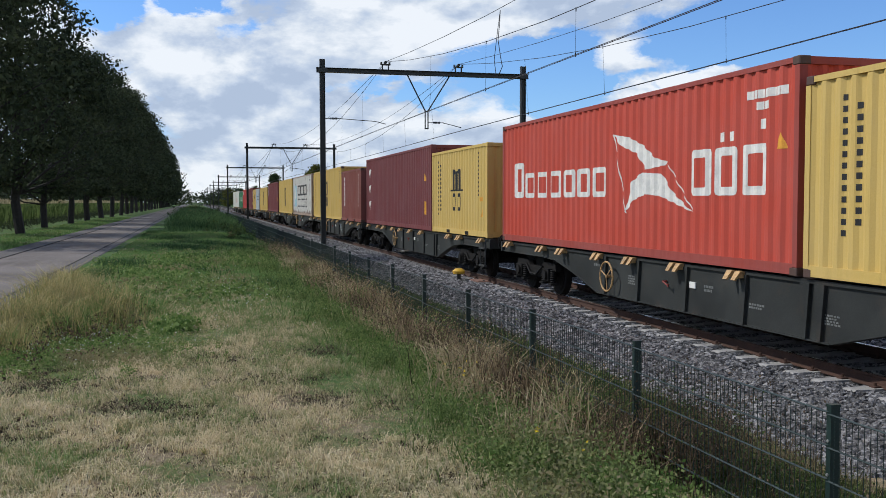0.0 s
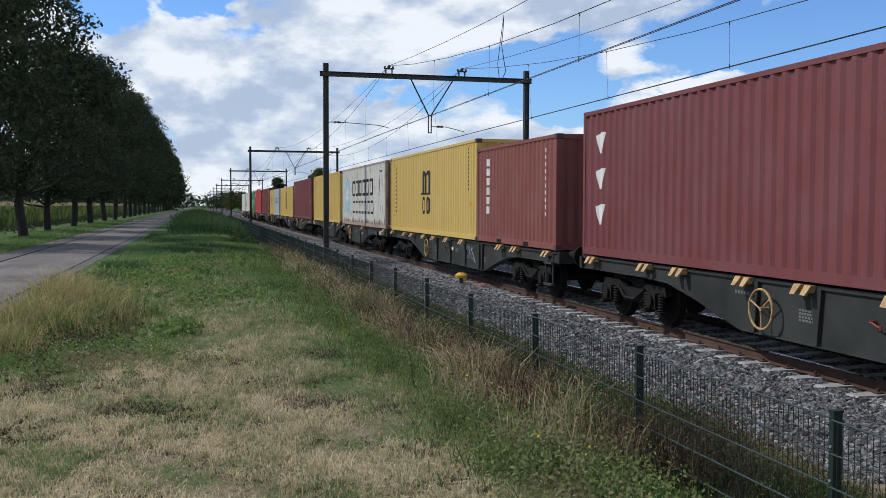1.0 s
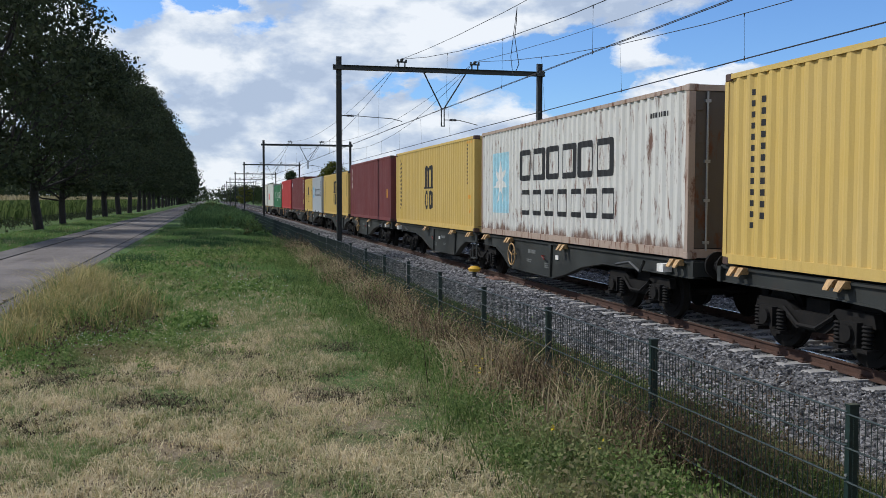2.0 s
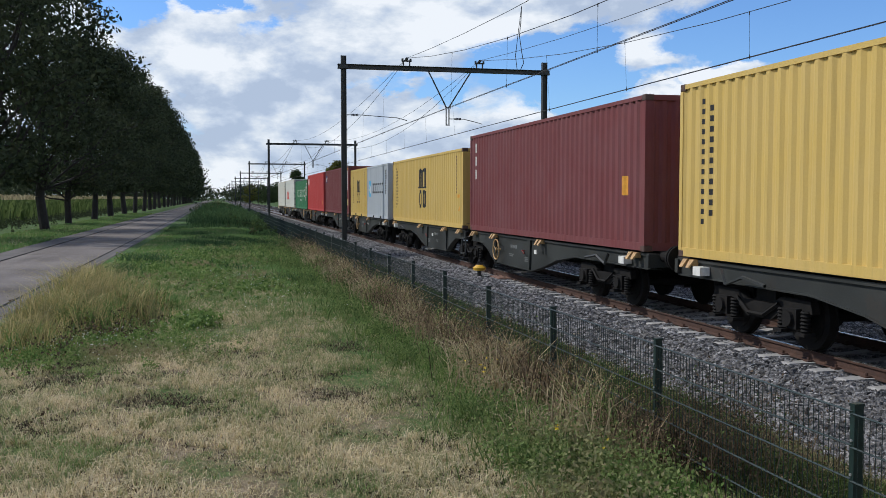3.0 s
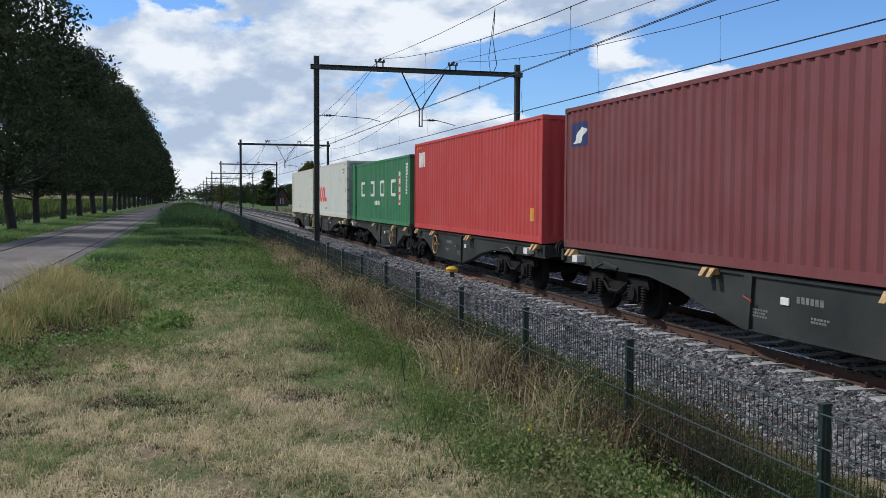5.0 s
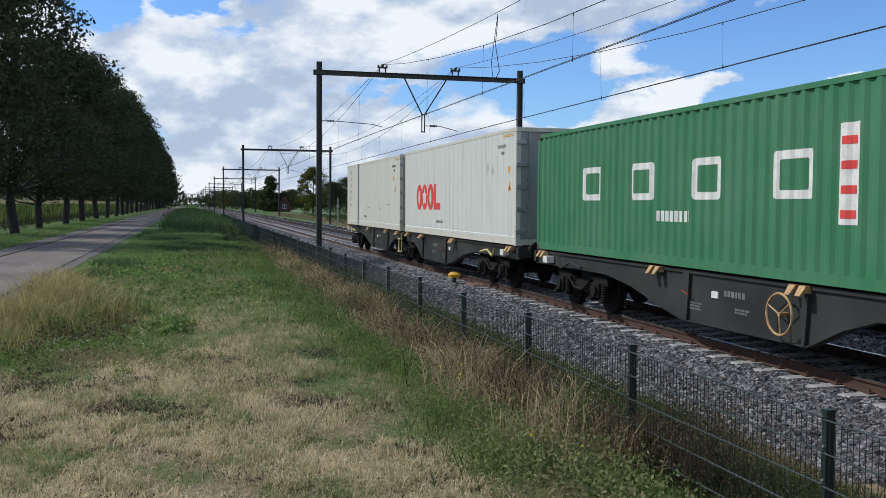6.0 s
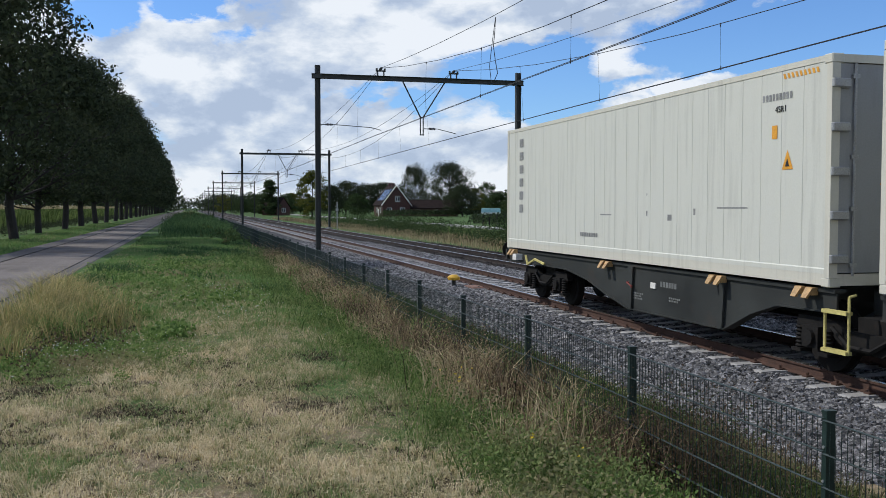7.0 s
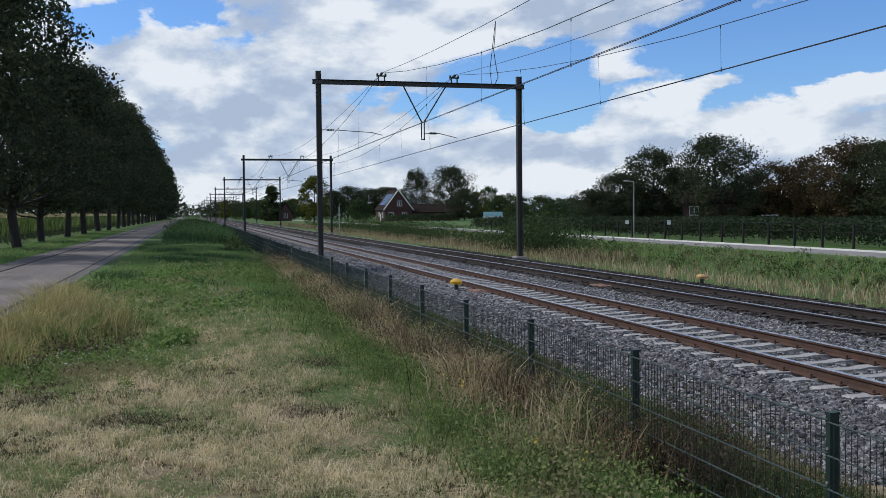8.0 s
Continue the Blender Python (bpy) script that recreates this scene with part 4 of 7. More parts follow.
def marks(c, key, bm, label="", name="lettering"):
    """Painted marks under a container: each piece a part, unless they are many and tiny."""
    bmesh.ops.remove_doubles(bm, verts=bm.verts[:], dist=1e-5)
    bm.faces.index_update()
    pieces = islands(bm)
    size = max((max(v.co.z for f in p for v in f.verts) - min(v.co.z for f in p for v in f.verts)) for p in pieces)
    if len(pieces) == 1:
        return part(name, bm, M[key], c, label)
    if size < 0.2:
        return tagged(part(name, bm, M[key], c, label), kind="stuff")
    for p in pieces:
        b = bmesh.new()
        made = {}
        for f in p:
            for v in f.verts:
                if v not in made:
                    made[v] = b.verts.new(v.co)
            b.faces.new([made[v] for v in f.verts])
        part(name, b, M[key], c, label)
    bm.free()


SIDE = -1.219 + 0.010          # outer skin of the near wall


def id_marks(c, L, H, key="white_mark", upright=False, warn=True):
    """Registration panel near the camera-side end, as plain bars, with a warning triangle."""
    bm = bmesh.new()
    e = -L / 2
    if upright:
        column(bm, SIDE, e + 0.62, H - 0.30, H - 1.45, 10, 0.09, 0.3)
        column(bm, SIDE, e + 0.42, H - 0.28, H - 0.75, 4, 0.09, 0.3)
    else:
        letters(bm, SIDE, e + 1.46, e + 0.78, H - 0.46, H - 0.37, 9, 0.35)
    marks(c, key, bm)
    if warn:
        bm = bmesh.new()
        z = H - 1.54
        plate(bm, [(e + 0.40, z), (e + 0.64, z), (e + 0.52, z + 0.24)], SIDE)
        marks(c, "orange_mark", bm, "orange warning triangle", "warning_sign")
        bm = bmesh.new()
        plate(bm, [(e + 0.475, z + 0.04), (e + 0.565, z + 0.04), (e + 0.52, z + 0.14)], SIDE - 0.004)
        marks(c, "black_mark", bm, "black warning symbol", "warning_symbol")


def yellow_box_marks(c, L, H, mid, w, z0, z1, z2):
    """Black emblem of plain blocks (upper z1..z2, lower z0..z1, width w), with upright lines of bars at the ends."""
    k = "black_mark"
    h = z2 - z1
    bm = bmesh.new()
    # three legs under two arches
    w2, lg = 0.44 * w, 0.105 * w
    pts = [(mid + w2, z1 + 0.08 * h), (mid + w2, z2 - 0.10 * h), (mid + w2 - 0.05 * w, z2 - 0.03 * h), (mid + 0.28 * w, z2 - 0.01 * h), (mid + 0.12 * w, z2 - 0.06 * h), (mid, z2 - 0.12 * h)]
    pts += [(2 * mid - y, z) for y, z in pts[-2::-1]]
    for edge in (mid - w2 + 2 * lg, mid + lg):
        e1 = edge + (w2 - 3 * lg)
        top_z = z2 - 0.20 * h
        pts += [(edge, z1 + 0.08 * h), (edge, top_z - 0.05 * h), (edge + 0.04 * w, top_z), (e1 - 0.04 * w, top_z), (e1, top_z - 0.05 * h), (e1, z1 + 0.08 * h)]
    plate(bm, pts, SIDE)
    bars(bm, [(mid - 0.56 * w, mid + 0.56 * w, z1 + 0.01 * h, z1 + 0.08 * h)], SIDE - 0.001)
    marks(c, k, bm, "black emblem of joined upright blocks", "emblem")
    g = z1 - z0 - 0.06
    for s in (1, -1):
        y = mid + s * 0.25 * w
        bm = bmesh.new()
        t = 0.13 * w
        plate(bm, rounded(y - 0.2 * w, y + 0.2 * w, z0, z0 + g, 0.35), SIDE, rounded(y - 0.2 * w + t, y + 0.2 * w - t, z0 + 0.2 * g, z0 + 0.8 * g, 0.3)[::-1])
        marks(c, k, bm, "black rounded emblem block", "emblem")
    bm = bmesh.new()
    column(bm, SIDE, L / 2 - 0.73, H - 0.30, 0.50, 13, 0.07, 0.46)
    column(bm, SIDE, L / 2 - 1.00, H - 0.42, 0.64, 11, 0.08, 0.44)
    marks(c, k, bm)
    bm = bmesh.new()
    column(bm, SIDE, -L / 2 + 0.90, H - 0.22, H - 1.5, 11, 0.035, 0.5)
    marks(c, k, bm)
    bm = bmesh.new()
    bars(bm, [(-L / 2 + 0.42, -L / 2 + 0.74, 1.00, 1.11)], SIDE)
    marks(c, "orange_mark", bm, "orange label", "label_plate")
    bm = bmesh.new()
    plate(bm, [(-L / 2 + 0.44, 0.57), (-L / 2 + 0.66, 0.57), (-L / 2 + 0.55, 0.80)], SIDE)
    marks(c, "orange_mark", bm, "orange warning triangle", "warning_sign")


def star(bm, y, z, r, x, n=7, inner=0.38):
    pts = []
    for i in range(2 * n):
        rr = r if i % 2 == 0 else r * inner
        a = math.pi / 2 + math.pi * i / n
        pts.append((y + rr * math.cos(a), z + rr * math.sin(a)))
    plate(bm, pts, x)


def stripes(c, L, H, ends=(-1,)):
    """Black and yellow height warning strip under the top rail at the ends."""
    bm = bmesh.new()
    for e in ends:
        for i in range(9):
            y = e * (L / 2 - 0.25 - 0.085 * i)
            plate(bm, [(y, H - 0.20), (y + 0.045, H - 0.20), (y + 0.075, H - 0.13), (y + 0.03, H - 0.13)], SIDE)
    marks(c, "orange_mark", bm, "orange hazard stripes", "hazard_stripes")


def place_container(c, q0, q1):
    MOVING.append((c, (q0 + q1) / 2, 0.0))


HC, STD = 2.896, 2.591
L40, L20 = 12.192, 6.058


def build_containers():
    c = container(L20, STD, PAINTS["yellow"], "yellow twenty-foot steel container with black upright lettering", cast=PAINTS["rusty_frame"])
    yellow_box_marks(c, L20, STD, 0.12, 1.12, 0.72, 1.30, 1.98)
    place_container(c, 4.53, 10.59)

    c = container(L40, HC, PAINTS["red"], "bright red forty-foot container with large white lettering and a white emblem", frame_mat=PAINTS["red_frame"], cast=PAINTS["rusty_frame"])
    bm = bmesh.new()
    letters(bm, SIDE, 5.18, 4.40, 1.08, 1.92, 1, 0.2, False)
    letters(bm, SIDE, 4.40, -0.30, 1.08, 1.66, 6, 0.22, False)
    letters(bm, SIDE, -3.30, -5.52, 1.08, 1.80, 3, 0.2, False)
    bars(bm, [(-4.30, -4.14, 1.88, 2.02), (-4.56, -4.40, 1.88, 2.02)], SIDE)
    marks(c, "white_mark", bm, "white blocks of lettering")
    bm = bmesh.new()
    plate(bm, [(-0.42, 2.25), (-0.75, 2.02), (-1.40, 1.85), (-1.75, 1.55), (-2.45, 1.60), (-2.52, 1.66), (-2.10, 1.74), (-1.65, 1.98), (-1.07, 2.16)], SIDE)
    marks(c, "white_mark", bm, "white flag emblem, upper half", "emblem")
    bm = bmesh.new()
    plate(bm, [(-0.95, 0.80), (-1.30, 1.02), (-1.75, 1.12), (-2.30, 1.08), (-3.36, 0.82), (-2.70, 1.16), (-2.35, 1.46), (-1.60, 1.50), (-1.20, 1.34)][::-1], SIDE)
    marks(c, "white_mark", bm, "white flag emblem, lower half", "emblem")
    for a, b in (((-0.42, 2.25), (-0.98, 0.78)), ((-2.52, 1.64), (-3.36, 0.84))):
        bm = bmesh.new()
        plate(bm, [(a[0], a[1]), (a[0] - 0.03, a[1]), (b[0] - 0.03, b[1]), (b[0], b[1])], SIDE)
        marks(c, "white_mark", bm, "white emblem outline", "emblem")
    bm = bmesh.new()
    letters(bm, SIDE, -4.88, -5.82, 2.43, 2.55, 7, 0.08)
    letters(bm, SIDE, -5.12, -5.42, 2.27, 2.38, 2, 0.08)
    bars(bm, [(-5.32, -5.20, 2.00, 2.14)], SIDE)
    marks(c, "white_mark", bm)
    bm = bmesh.new()
    plate(bm, [(-5.82, 1.70), (-5.56, 1.70), (-5.69, 1.92)], SIDE)
    marks(c, "orange_mark", bm, "orange warning triangle", "warning_sign")
    place_container(c, 10.72, 22.92)

    c = container(L20, STD, PAINTS["yellow"], "yellow twenty-foot steel container with a black emblem")
    yellow_box_marks(c, L20, STD, 0.12, 1.12, 0.72, 1.30, 1.98)
    place_container(c, 24.22, 30.28)

    c = container(L40, HC, PAINTS["maroon"], "maroon forty-foot container with three white letters")
    bm = bmesh.new()
    for i in range(3):
        z = 2.43 - 0.70 * i
        plate(bm, [(5.48, z - 0.05), (5.36, z - 0.40), (5.20, z - 0.40), (5.09, z), (5.26, z + 0.01)], SIDE)
    marks(c, "white_mark", bm)
    bm = bmesh.new()
    bars(bm, [(-5.30, -5.10, 0.55, 1.0)], SIDE)
    plate(bm, [(-5.3, 1.7), (-5.0, 1.7), (-5.15, 1.95)], SIDE)
    marks(c, "orange_mark", bm, "orange label", "warning_sign")
    place_container(c, 30.42, 42.62)

    c = container(L20, STD, PAINTS["brown"], "brown-red twenty-foot container with upright white lettering", cast=PAINTS["rusty_frame"])
    bm = bmesh.new()
    column(bm, SIDE, 2.02, 2.26, 0.72, 6, 0.26, 0.24)
    marks(c, "white_mark", bm)
    bm = bmesh.new()
    column(bm, SIDE, -2.35, STD - 0.28, STD - 1.9, 10, 0.05, 0.45)
    marks(c, "white_mark", bm)
    place_container(c, 44.10, 50.16)

    for q, tall in (((50.22, 62.41), HC), ((76.50, 88.69), HC), ((103.10, 115.29), STD)):
        kind = "high-cube" if tall == HC else "standard-height"
        c = container(L40, tall, PAINTS["yellow"], "yellow forty-foot %s container with a black emblem" % kind, door_near=q[0] > 70, door_mat=PAINTS["yellow"], cast=PAINTS["rusty_frame"])
        yellow_box_marks(c, L40, tall, 0.07, 1.36 if q[0] > 70 else 1.30, 0.62 if q[0] > 70 else 0.70, 1.36, 2.22 if tall == HC else 2.14)
        if tall == HC:
            stripes(c, L40, HC)
        place_container(c, *q)

    c = container(L40, HC, PAINTS["white_rusty"], "dirty white forty-foot container with rust streaks and blue panel", frame_mat=PAINTS["white_frame"], door_near=True, door_mat=PAINTS["white_door_shade"])
    bm = bmesh.new()
    bars(bm, [(3.55, 5.10, 0.62, 2.25)], SIDE)
    marks(c, "pale_blue_mark", bm, "faded light blue panel", "emblem")
    bm = bmesh.new()
    star(bm, 4.32, 1.45, 0.62, SIDE - 0.005)
    marks(c, "white_mark", bm, "white star", "star")
    bm = bmesh.new()
    letters(bm, SIDE, 2.66, -3.18, 1.45, 2.22, 6, 0.14, False)
    letters(bm, SIDE, 2.58, -3.32, 0.60, 1.22, 7, 0.2, False)
    marks(c, "black_mark", bm)
    id_marks(c, L40, HC, "black_mark", warn=False)
    place_container(c, 63.52, 75.71)

    c = container(L40, HC, PAINTS["maroon"], "maroon forty-foot container with small upright white lettering", cast=PAINTS["rusty_frame"])
    bm = bmesh.new()
    column(bm, SIDE, 5.52, 2.63, 1.46, 3, 0.20, 0.28)
    marks(c, "white_mark", bm)
    bm = bmesh.new()
    bars(bm, [(-5.30, -5.05, 1.05, 1.42)], SIDE)
    marks(c, "orange_mark", bm, "yellow label", "label_plate")
    place_container(c, 90.02, 102.21)

    c = container(L20, STD, PAINTS["grey"], "light grey twenty-foot container with a blue star panel")
    bm = bmesh.new()
    bars(bm, [(1.80, 2.48, 1.05, 1.86)], SIDE)
    marks(c, "blue_mark", bm, "light blue square panel", "emblem")
    bm = bmesh.new()
    star(bm, 2.14, 1.45, 0.31, SIDE - 0.005)
    marks(c, "white_mark", bm, "white star", "star")
    bm = bmesh.new()
    letters(bm, SIDE, 1.42, -1.85, 1.22, 1.72, 6, 0.16, False)
    marks(c, "black_mark", bm)
    id_marks(c, L20, STD, "black_mark", True, False)
    place_container(c, 116.62, 122.68)

    c = container(L20, STD, PAINTS["yellow"], "yellow twenty-foot container with a black emblem and upright lettering")
    yellow_box_marks(c, L20, STD, 0.12, 1.12, 0.72, 1.30, 1.98)
    place_container(c, 122.74, 128.80)

    c = container(L40, HC, PAINTS["maroon"], "maroon forty-foot container with a small dark blue and white emblem", cast=PAINTS["rusty_frame"])
    bm = bmesh.new()
    bars(bm, [(4.95, 5.76, 2.08, 2.56)], SIDE)
    marks(c, "navy_mark", bm, "dark blue emblem panel", "emblem")
    bm = bmesh.new()
    plate(bm, [(5.70, 2.14), (5.36, 2.14), (5.02, 2.40), (5.30, 2.48)][::-1], SIDE - 0.004)
    marks(c, "white_mark", bm)
    id_marks(c, L40, HC, "white_mark", True, True)
    bm = bmesh.new()
    bars(bm, [(-5.74, -5.44, 0.55, 0.93)], SIDE)
    marks(c, "yellow_rail", bm, "yellow label", "label_plate")
    stripes(c, L40, HC)
    place_container(c, 129.72, 141.91)

    c = container(L40, HC, PAINTS["bright_red"], "bright red forty-foot container with a white emblem")
    bm = bmesh.new()
    for i in range(3):
        y = 5.50 - 0.30 * i
        plate(bm, [(y, 2.56), (y - 0.22 + 0.06 * i, 2.56), (y - 0.24 + 0.06 * i, 2.07), (y - 0.03, 2.07)][::-1], SIDE)
    marks(c, "white_mark", bm, "white emblem", "emblem")
    stripes(c, L40, HC, (1,))
    bm = bmesh.new()
    bars(bm, [(-5.5, -5.25, 0.5, 0.8)], SIDE)
    marks(c, "orange_mark", bm, "orange label", "label_plate")
    place_container(c, 143.20, 155.39)

    c = container(L40, STD, PAINTS["green"], "green forty-foot container with four wide white letters", cast=PAINTS["rusty_frame"])
    bm = bmesh.new()
    for i, y in enumerate((3.14, 1.02, -1.12, -3.27)):
        letters(bm, SIDE, y + 0.42, y - 0.42, 1.10, 1.75, 1, 0.0, False)
    marks(c, "white_mark", bm, "white blocks of lettering")
    bm = bmesh.new()
    letters(bm, SIDE, 0.44, -0.65, 0.74, 0.92, 11, 0.3)
    marks(c, "white_mark", bm)
    bm = bmesh.new()
    bars(bm, [(-4.55, -4.16, 0.78, 2.02)], SIDE)
    marks(c, "white_mark", bm, "white upright panel", "label_plate")
    bm = bmesh.new()
    for k in range(4):
        bars(bm, [(-4.50, -4.21, 0.86 + 0.30 * k, 0.96 + 0.30 * k)], SIDE - 0.005)
    marks(c, "red_mark", bm, "red script as bars", "script")
    id_marks(c, L40, STD, "white_mark", True, False)
    place_container(c, 156.15, 168.34)

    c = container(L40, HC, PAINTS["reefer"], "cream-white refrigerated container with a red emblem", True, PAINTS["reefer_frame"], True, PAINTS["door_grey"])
    bm = bmesh.new()
    for y in (3.88, 3.14, 2.33):
        bm = bmesh.new()
        plate(bm, [(float(y + 0.40 * math.cos(a)), float(1.25 + 0.44 * math.sin(a))) for a in np.arange(0, 6.28, 0.35)], SIDE)
        marks(c, "red_mark", bm, "red round block of an emblem", "emblem")
        bm = bmesh.new()
        if y == 3.14:
            star(bm, y, 1.25, 0.30, SIDE - 0.004, 5, 0.6)
        else:
            plate(bm, [(float(y + 0.13 * math.cos(a)), float(1.25 + 0.24 * math.sin(a))) for a in np.arange(0, 6.28, 0.52)], SIDE - 0.004)
        part("emblem", bm, PAINTS["reefer"], c)
    bm = bmesh.new()
    plate(bm, [(1.92, 1.67), (1.92, 0.84), (1.08, 0.84), (1.08, 1.06), (1.62, 1.06), (1.62, 1.67)], SIDE)
    marks(c, "red_mark", bm, "red angular block of an emblem", "emblem")
    reefer_marks(c)
    place_container(c, 169.80, 181.99)

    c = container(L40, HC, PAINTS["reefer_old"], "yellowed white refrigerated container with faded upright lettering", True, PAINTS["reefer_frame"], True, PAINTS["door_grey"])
    bm = bmesh.new()
    column(bm, SIDE, 5.10, 2.62, 0.76, 6, 0.26, 0.38)
    marks(c, "pale_mark", bm)
    reefer_marks(c, True)
    bm = bmesh.new()
    for y, z, w, h in ((-2.06, 0.78, 0.14, 0.10), (-1.26, 0.85, 0.05, 0.09), (-2.85, 0.88, 0.06, 0.10), (-1.26, 1.20, 0.03, 0.04), (-3.9, 0.98, 0.8, 0.022), (0.4, 0.85, 0.5, 0.025)):
        bars(bm, [(y - w / 2, y + w / 2, z, z + h)], SIDE + 0.003)
    marks(c, "pale_mark", bm, "grey scuff marks", "scuff_marks")
    place_container(c, 182.87, 195.06)


def reefer_marks(c, old=False):
    """Registration, type code, label and warning triangle of a refrigerated container."""
    id_marks(c, L40, HC, "pale_mark", warn=not old)
    stripes(c, L40, HC)
    bm = bmesh.new()
    if old:
        bars(bm, [(-4.98, -4.86, 1.92, 2.10)], SIDE)
    else:
        bars(bm, [(-5.62, -5.48, 1.80, 1.96)], SIDE)
    marks(c, "orange_mark", bm, "orange label", "label_plate")
    if old:
        bm = bmesh.new()
        plate(bm, [(-5.33, 1.50), (-5.09, 1.50), (-5.21, 1.76)], SIDE)
        marks(c, "orange_mark", bm, "orange warning triangle", "warning_sign")
        bm = bmesh.new()
        plate(bm, [(-5.255, 1.54), (-5.165, 1.54), (-5.21, 1.65)], SIDE - 0.004)
        marks(c, "black_mark", bm, "black warning symbol", "warning_symbol")
        bm = bmesh.new()
        plate(bm, [(0.52, 1.28), (0.80, 1.28), (0.66, 1.56)], 0.0)
        for v in bm.verts:
            v.co = Vector((v.co.y - 1.0, -L40 / 2 + 0.024, v.co.z))
        part("warning_sign", bm, M["orange_mark"], c, "orange warning triangle on the door")
    tx = bpy.data.curves.new("type_code", "FONT")
    tx.body, tx.size, tx.extrude = "45R1", 0.12, 0.002
    tx.materials.append(M["black_mark"])
    o = new("type_code", tx)
    o.parent = c
    o.matrix_basis = Matrix.Translation((SIDE - 0.006, -4.93, 2.27)) @ Euler((radians(90), 0, radians(-90))).to_matrix().to_4x4()
    if not old:
        bm = bmesh.new()
        for y, z in ((-3.80, 1.98), (-4.21, 1.90)):
            plate(bm, [(y + 0.14, z), (y, z + 0.17), (y - 0.14, z), (y, z - 0.17)][::-1], SIDE + 0.003)
        marks(c, "faint_mark", bm, "faded grey diamond placards", "placard")
    bm = bmesh.new()
    letters(bm, SIDE, 1.6, 0.75, 0.42, 0.50, 10, 0.2)
    marks(c, "pale_mark", bm)


# ---- wagons ----


def bogie(parent, y):
    """A two-axle freight bogie: frame, springs, axle boxes, wheelsets."""
    SKIN["step"] = 0.0
    zr = RAIL_Z
    b = new("bogie")
    b.parent = parent
    b.location = (0, y, 0)
    for sx in (-1, 1):
        bm = bmesh.new()
        x0, x1 = sorted((sx * 0.93, sx * 1.05))
        slab(bm, [(-1.30, zr + 0.55), (-1.25, zr + 0.72), (-0.55, zr + 0.72), (-0.35, zr + 0.60), (0.35, zr + 0.60), (0.55, zr + 0.72), (1.25, zr + 0.72), (1.30, zr + 0.55), (0.55, zr + 0.50), (0.32, zr + 0.36), (-0.32, zr + 0.36), (-0.55, zr + 0.50)][::-1], x0, x1)
        part("side_frame", bm, M["bogie"], b)
        for wy in (-0.9, 0.9):
            bm = bmesh.new()
            x0, x1 = sorted((sx * 0.94, sx * 1.14))
            box(bm, x0, x1, wy - 0.16, wy + 0.16, zr + 0.32, zr + 0.60)
            rod(bm, (sx * 1.10, wy, zr + 0.46), (sx * 1.19, wy, zr + 0.46), 0.11, 12)
            part("axle_box", bm, M["bogie"], b)
            for s in (-0.27, 0.27):
                bm = bmesh.new()
                coil = []
                for k in range(13):
                    rr = 0.078 if k % 2 else 0.055
                    coil.append([bm.verts.new((sx * 1.06 + rr * math.cos(0.6283 * i), wy + s + rr * math.sin(0.6283 * i), zr + 0.285 + 0.025 * k)) for i in range(10)])
                for lo, hi in zip(coil, coil[1:]):
                    for i in range(10):
                        bm.faces.new((lo[i], lo[(i + 1) % 10], hi[(i + 1) % 10], hi[i]))
                box(bm, *sorted((sx * 0.97, sx * 1.15)), wy + s - 0.1, wy + s + 0.1, zr + 0.24, zr + 0.285)
                part("spring", bm, M["bogie"], b)
    bm = bmesh.new()
    box(bm, -0.93, 0.93, -0.25, 0.25, zr + 0.50, zr + 0.78)
    part("bolster", bm, M["bogie"], b)
    for sx in (-1, 1):
        bm = bmesh.new()
        wire_run(bm, [(sx * 1.08, -0.55, zr + 0.62), (sx * 1.10, -0.2, zr + 0.42), (sx * 1.10, 0.2, zr + 0.42), (sx * 1.08, 0.55, zr + 0.62)], 0.03)
        box(bm, *sorted((sx * 0.60, sx * 0.90)), -0.40, -0.32, zr + 0.28, zr + 0.62)
        box(bm, *sorted((sx * 0.60, sx * 0.90)), 0.32, 0.40, zr + 0.28, zr + 0.62)
        part("brake_gear", bm, M["bogie"], b)
    for wy in (-0.9, 0.9):
        bm = bmesh.new()
        rod(bm, (-1.0, wy, zr + 0.46), (1.0, wy, zr + 0.46), 0.08, 10)
        for sx in (-1, 1):
            rod(bm, (sx * 0.69, wy, zr + 0.46), (sx * 0.72, wy, zr + 0.46), 0.485, 28)
            rod(bm, (sx * 0.72, wy, zr + 0.46), (sx * 0.82, wy, zr + 0.46), 0.46, 28)
            rod(bm, (sx * 0.82, wy, zr + 0.46), (sx * 0.835, wy, zr + 0.46), 0.36, 20)
        part("wheelset", bm, M["bogie"], b)
    return b


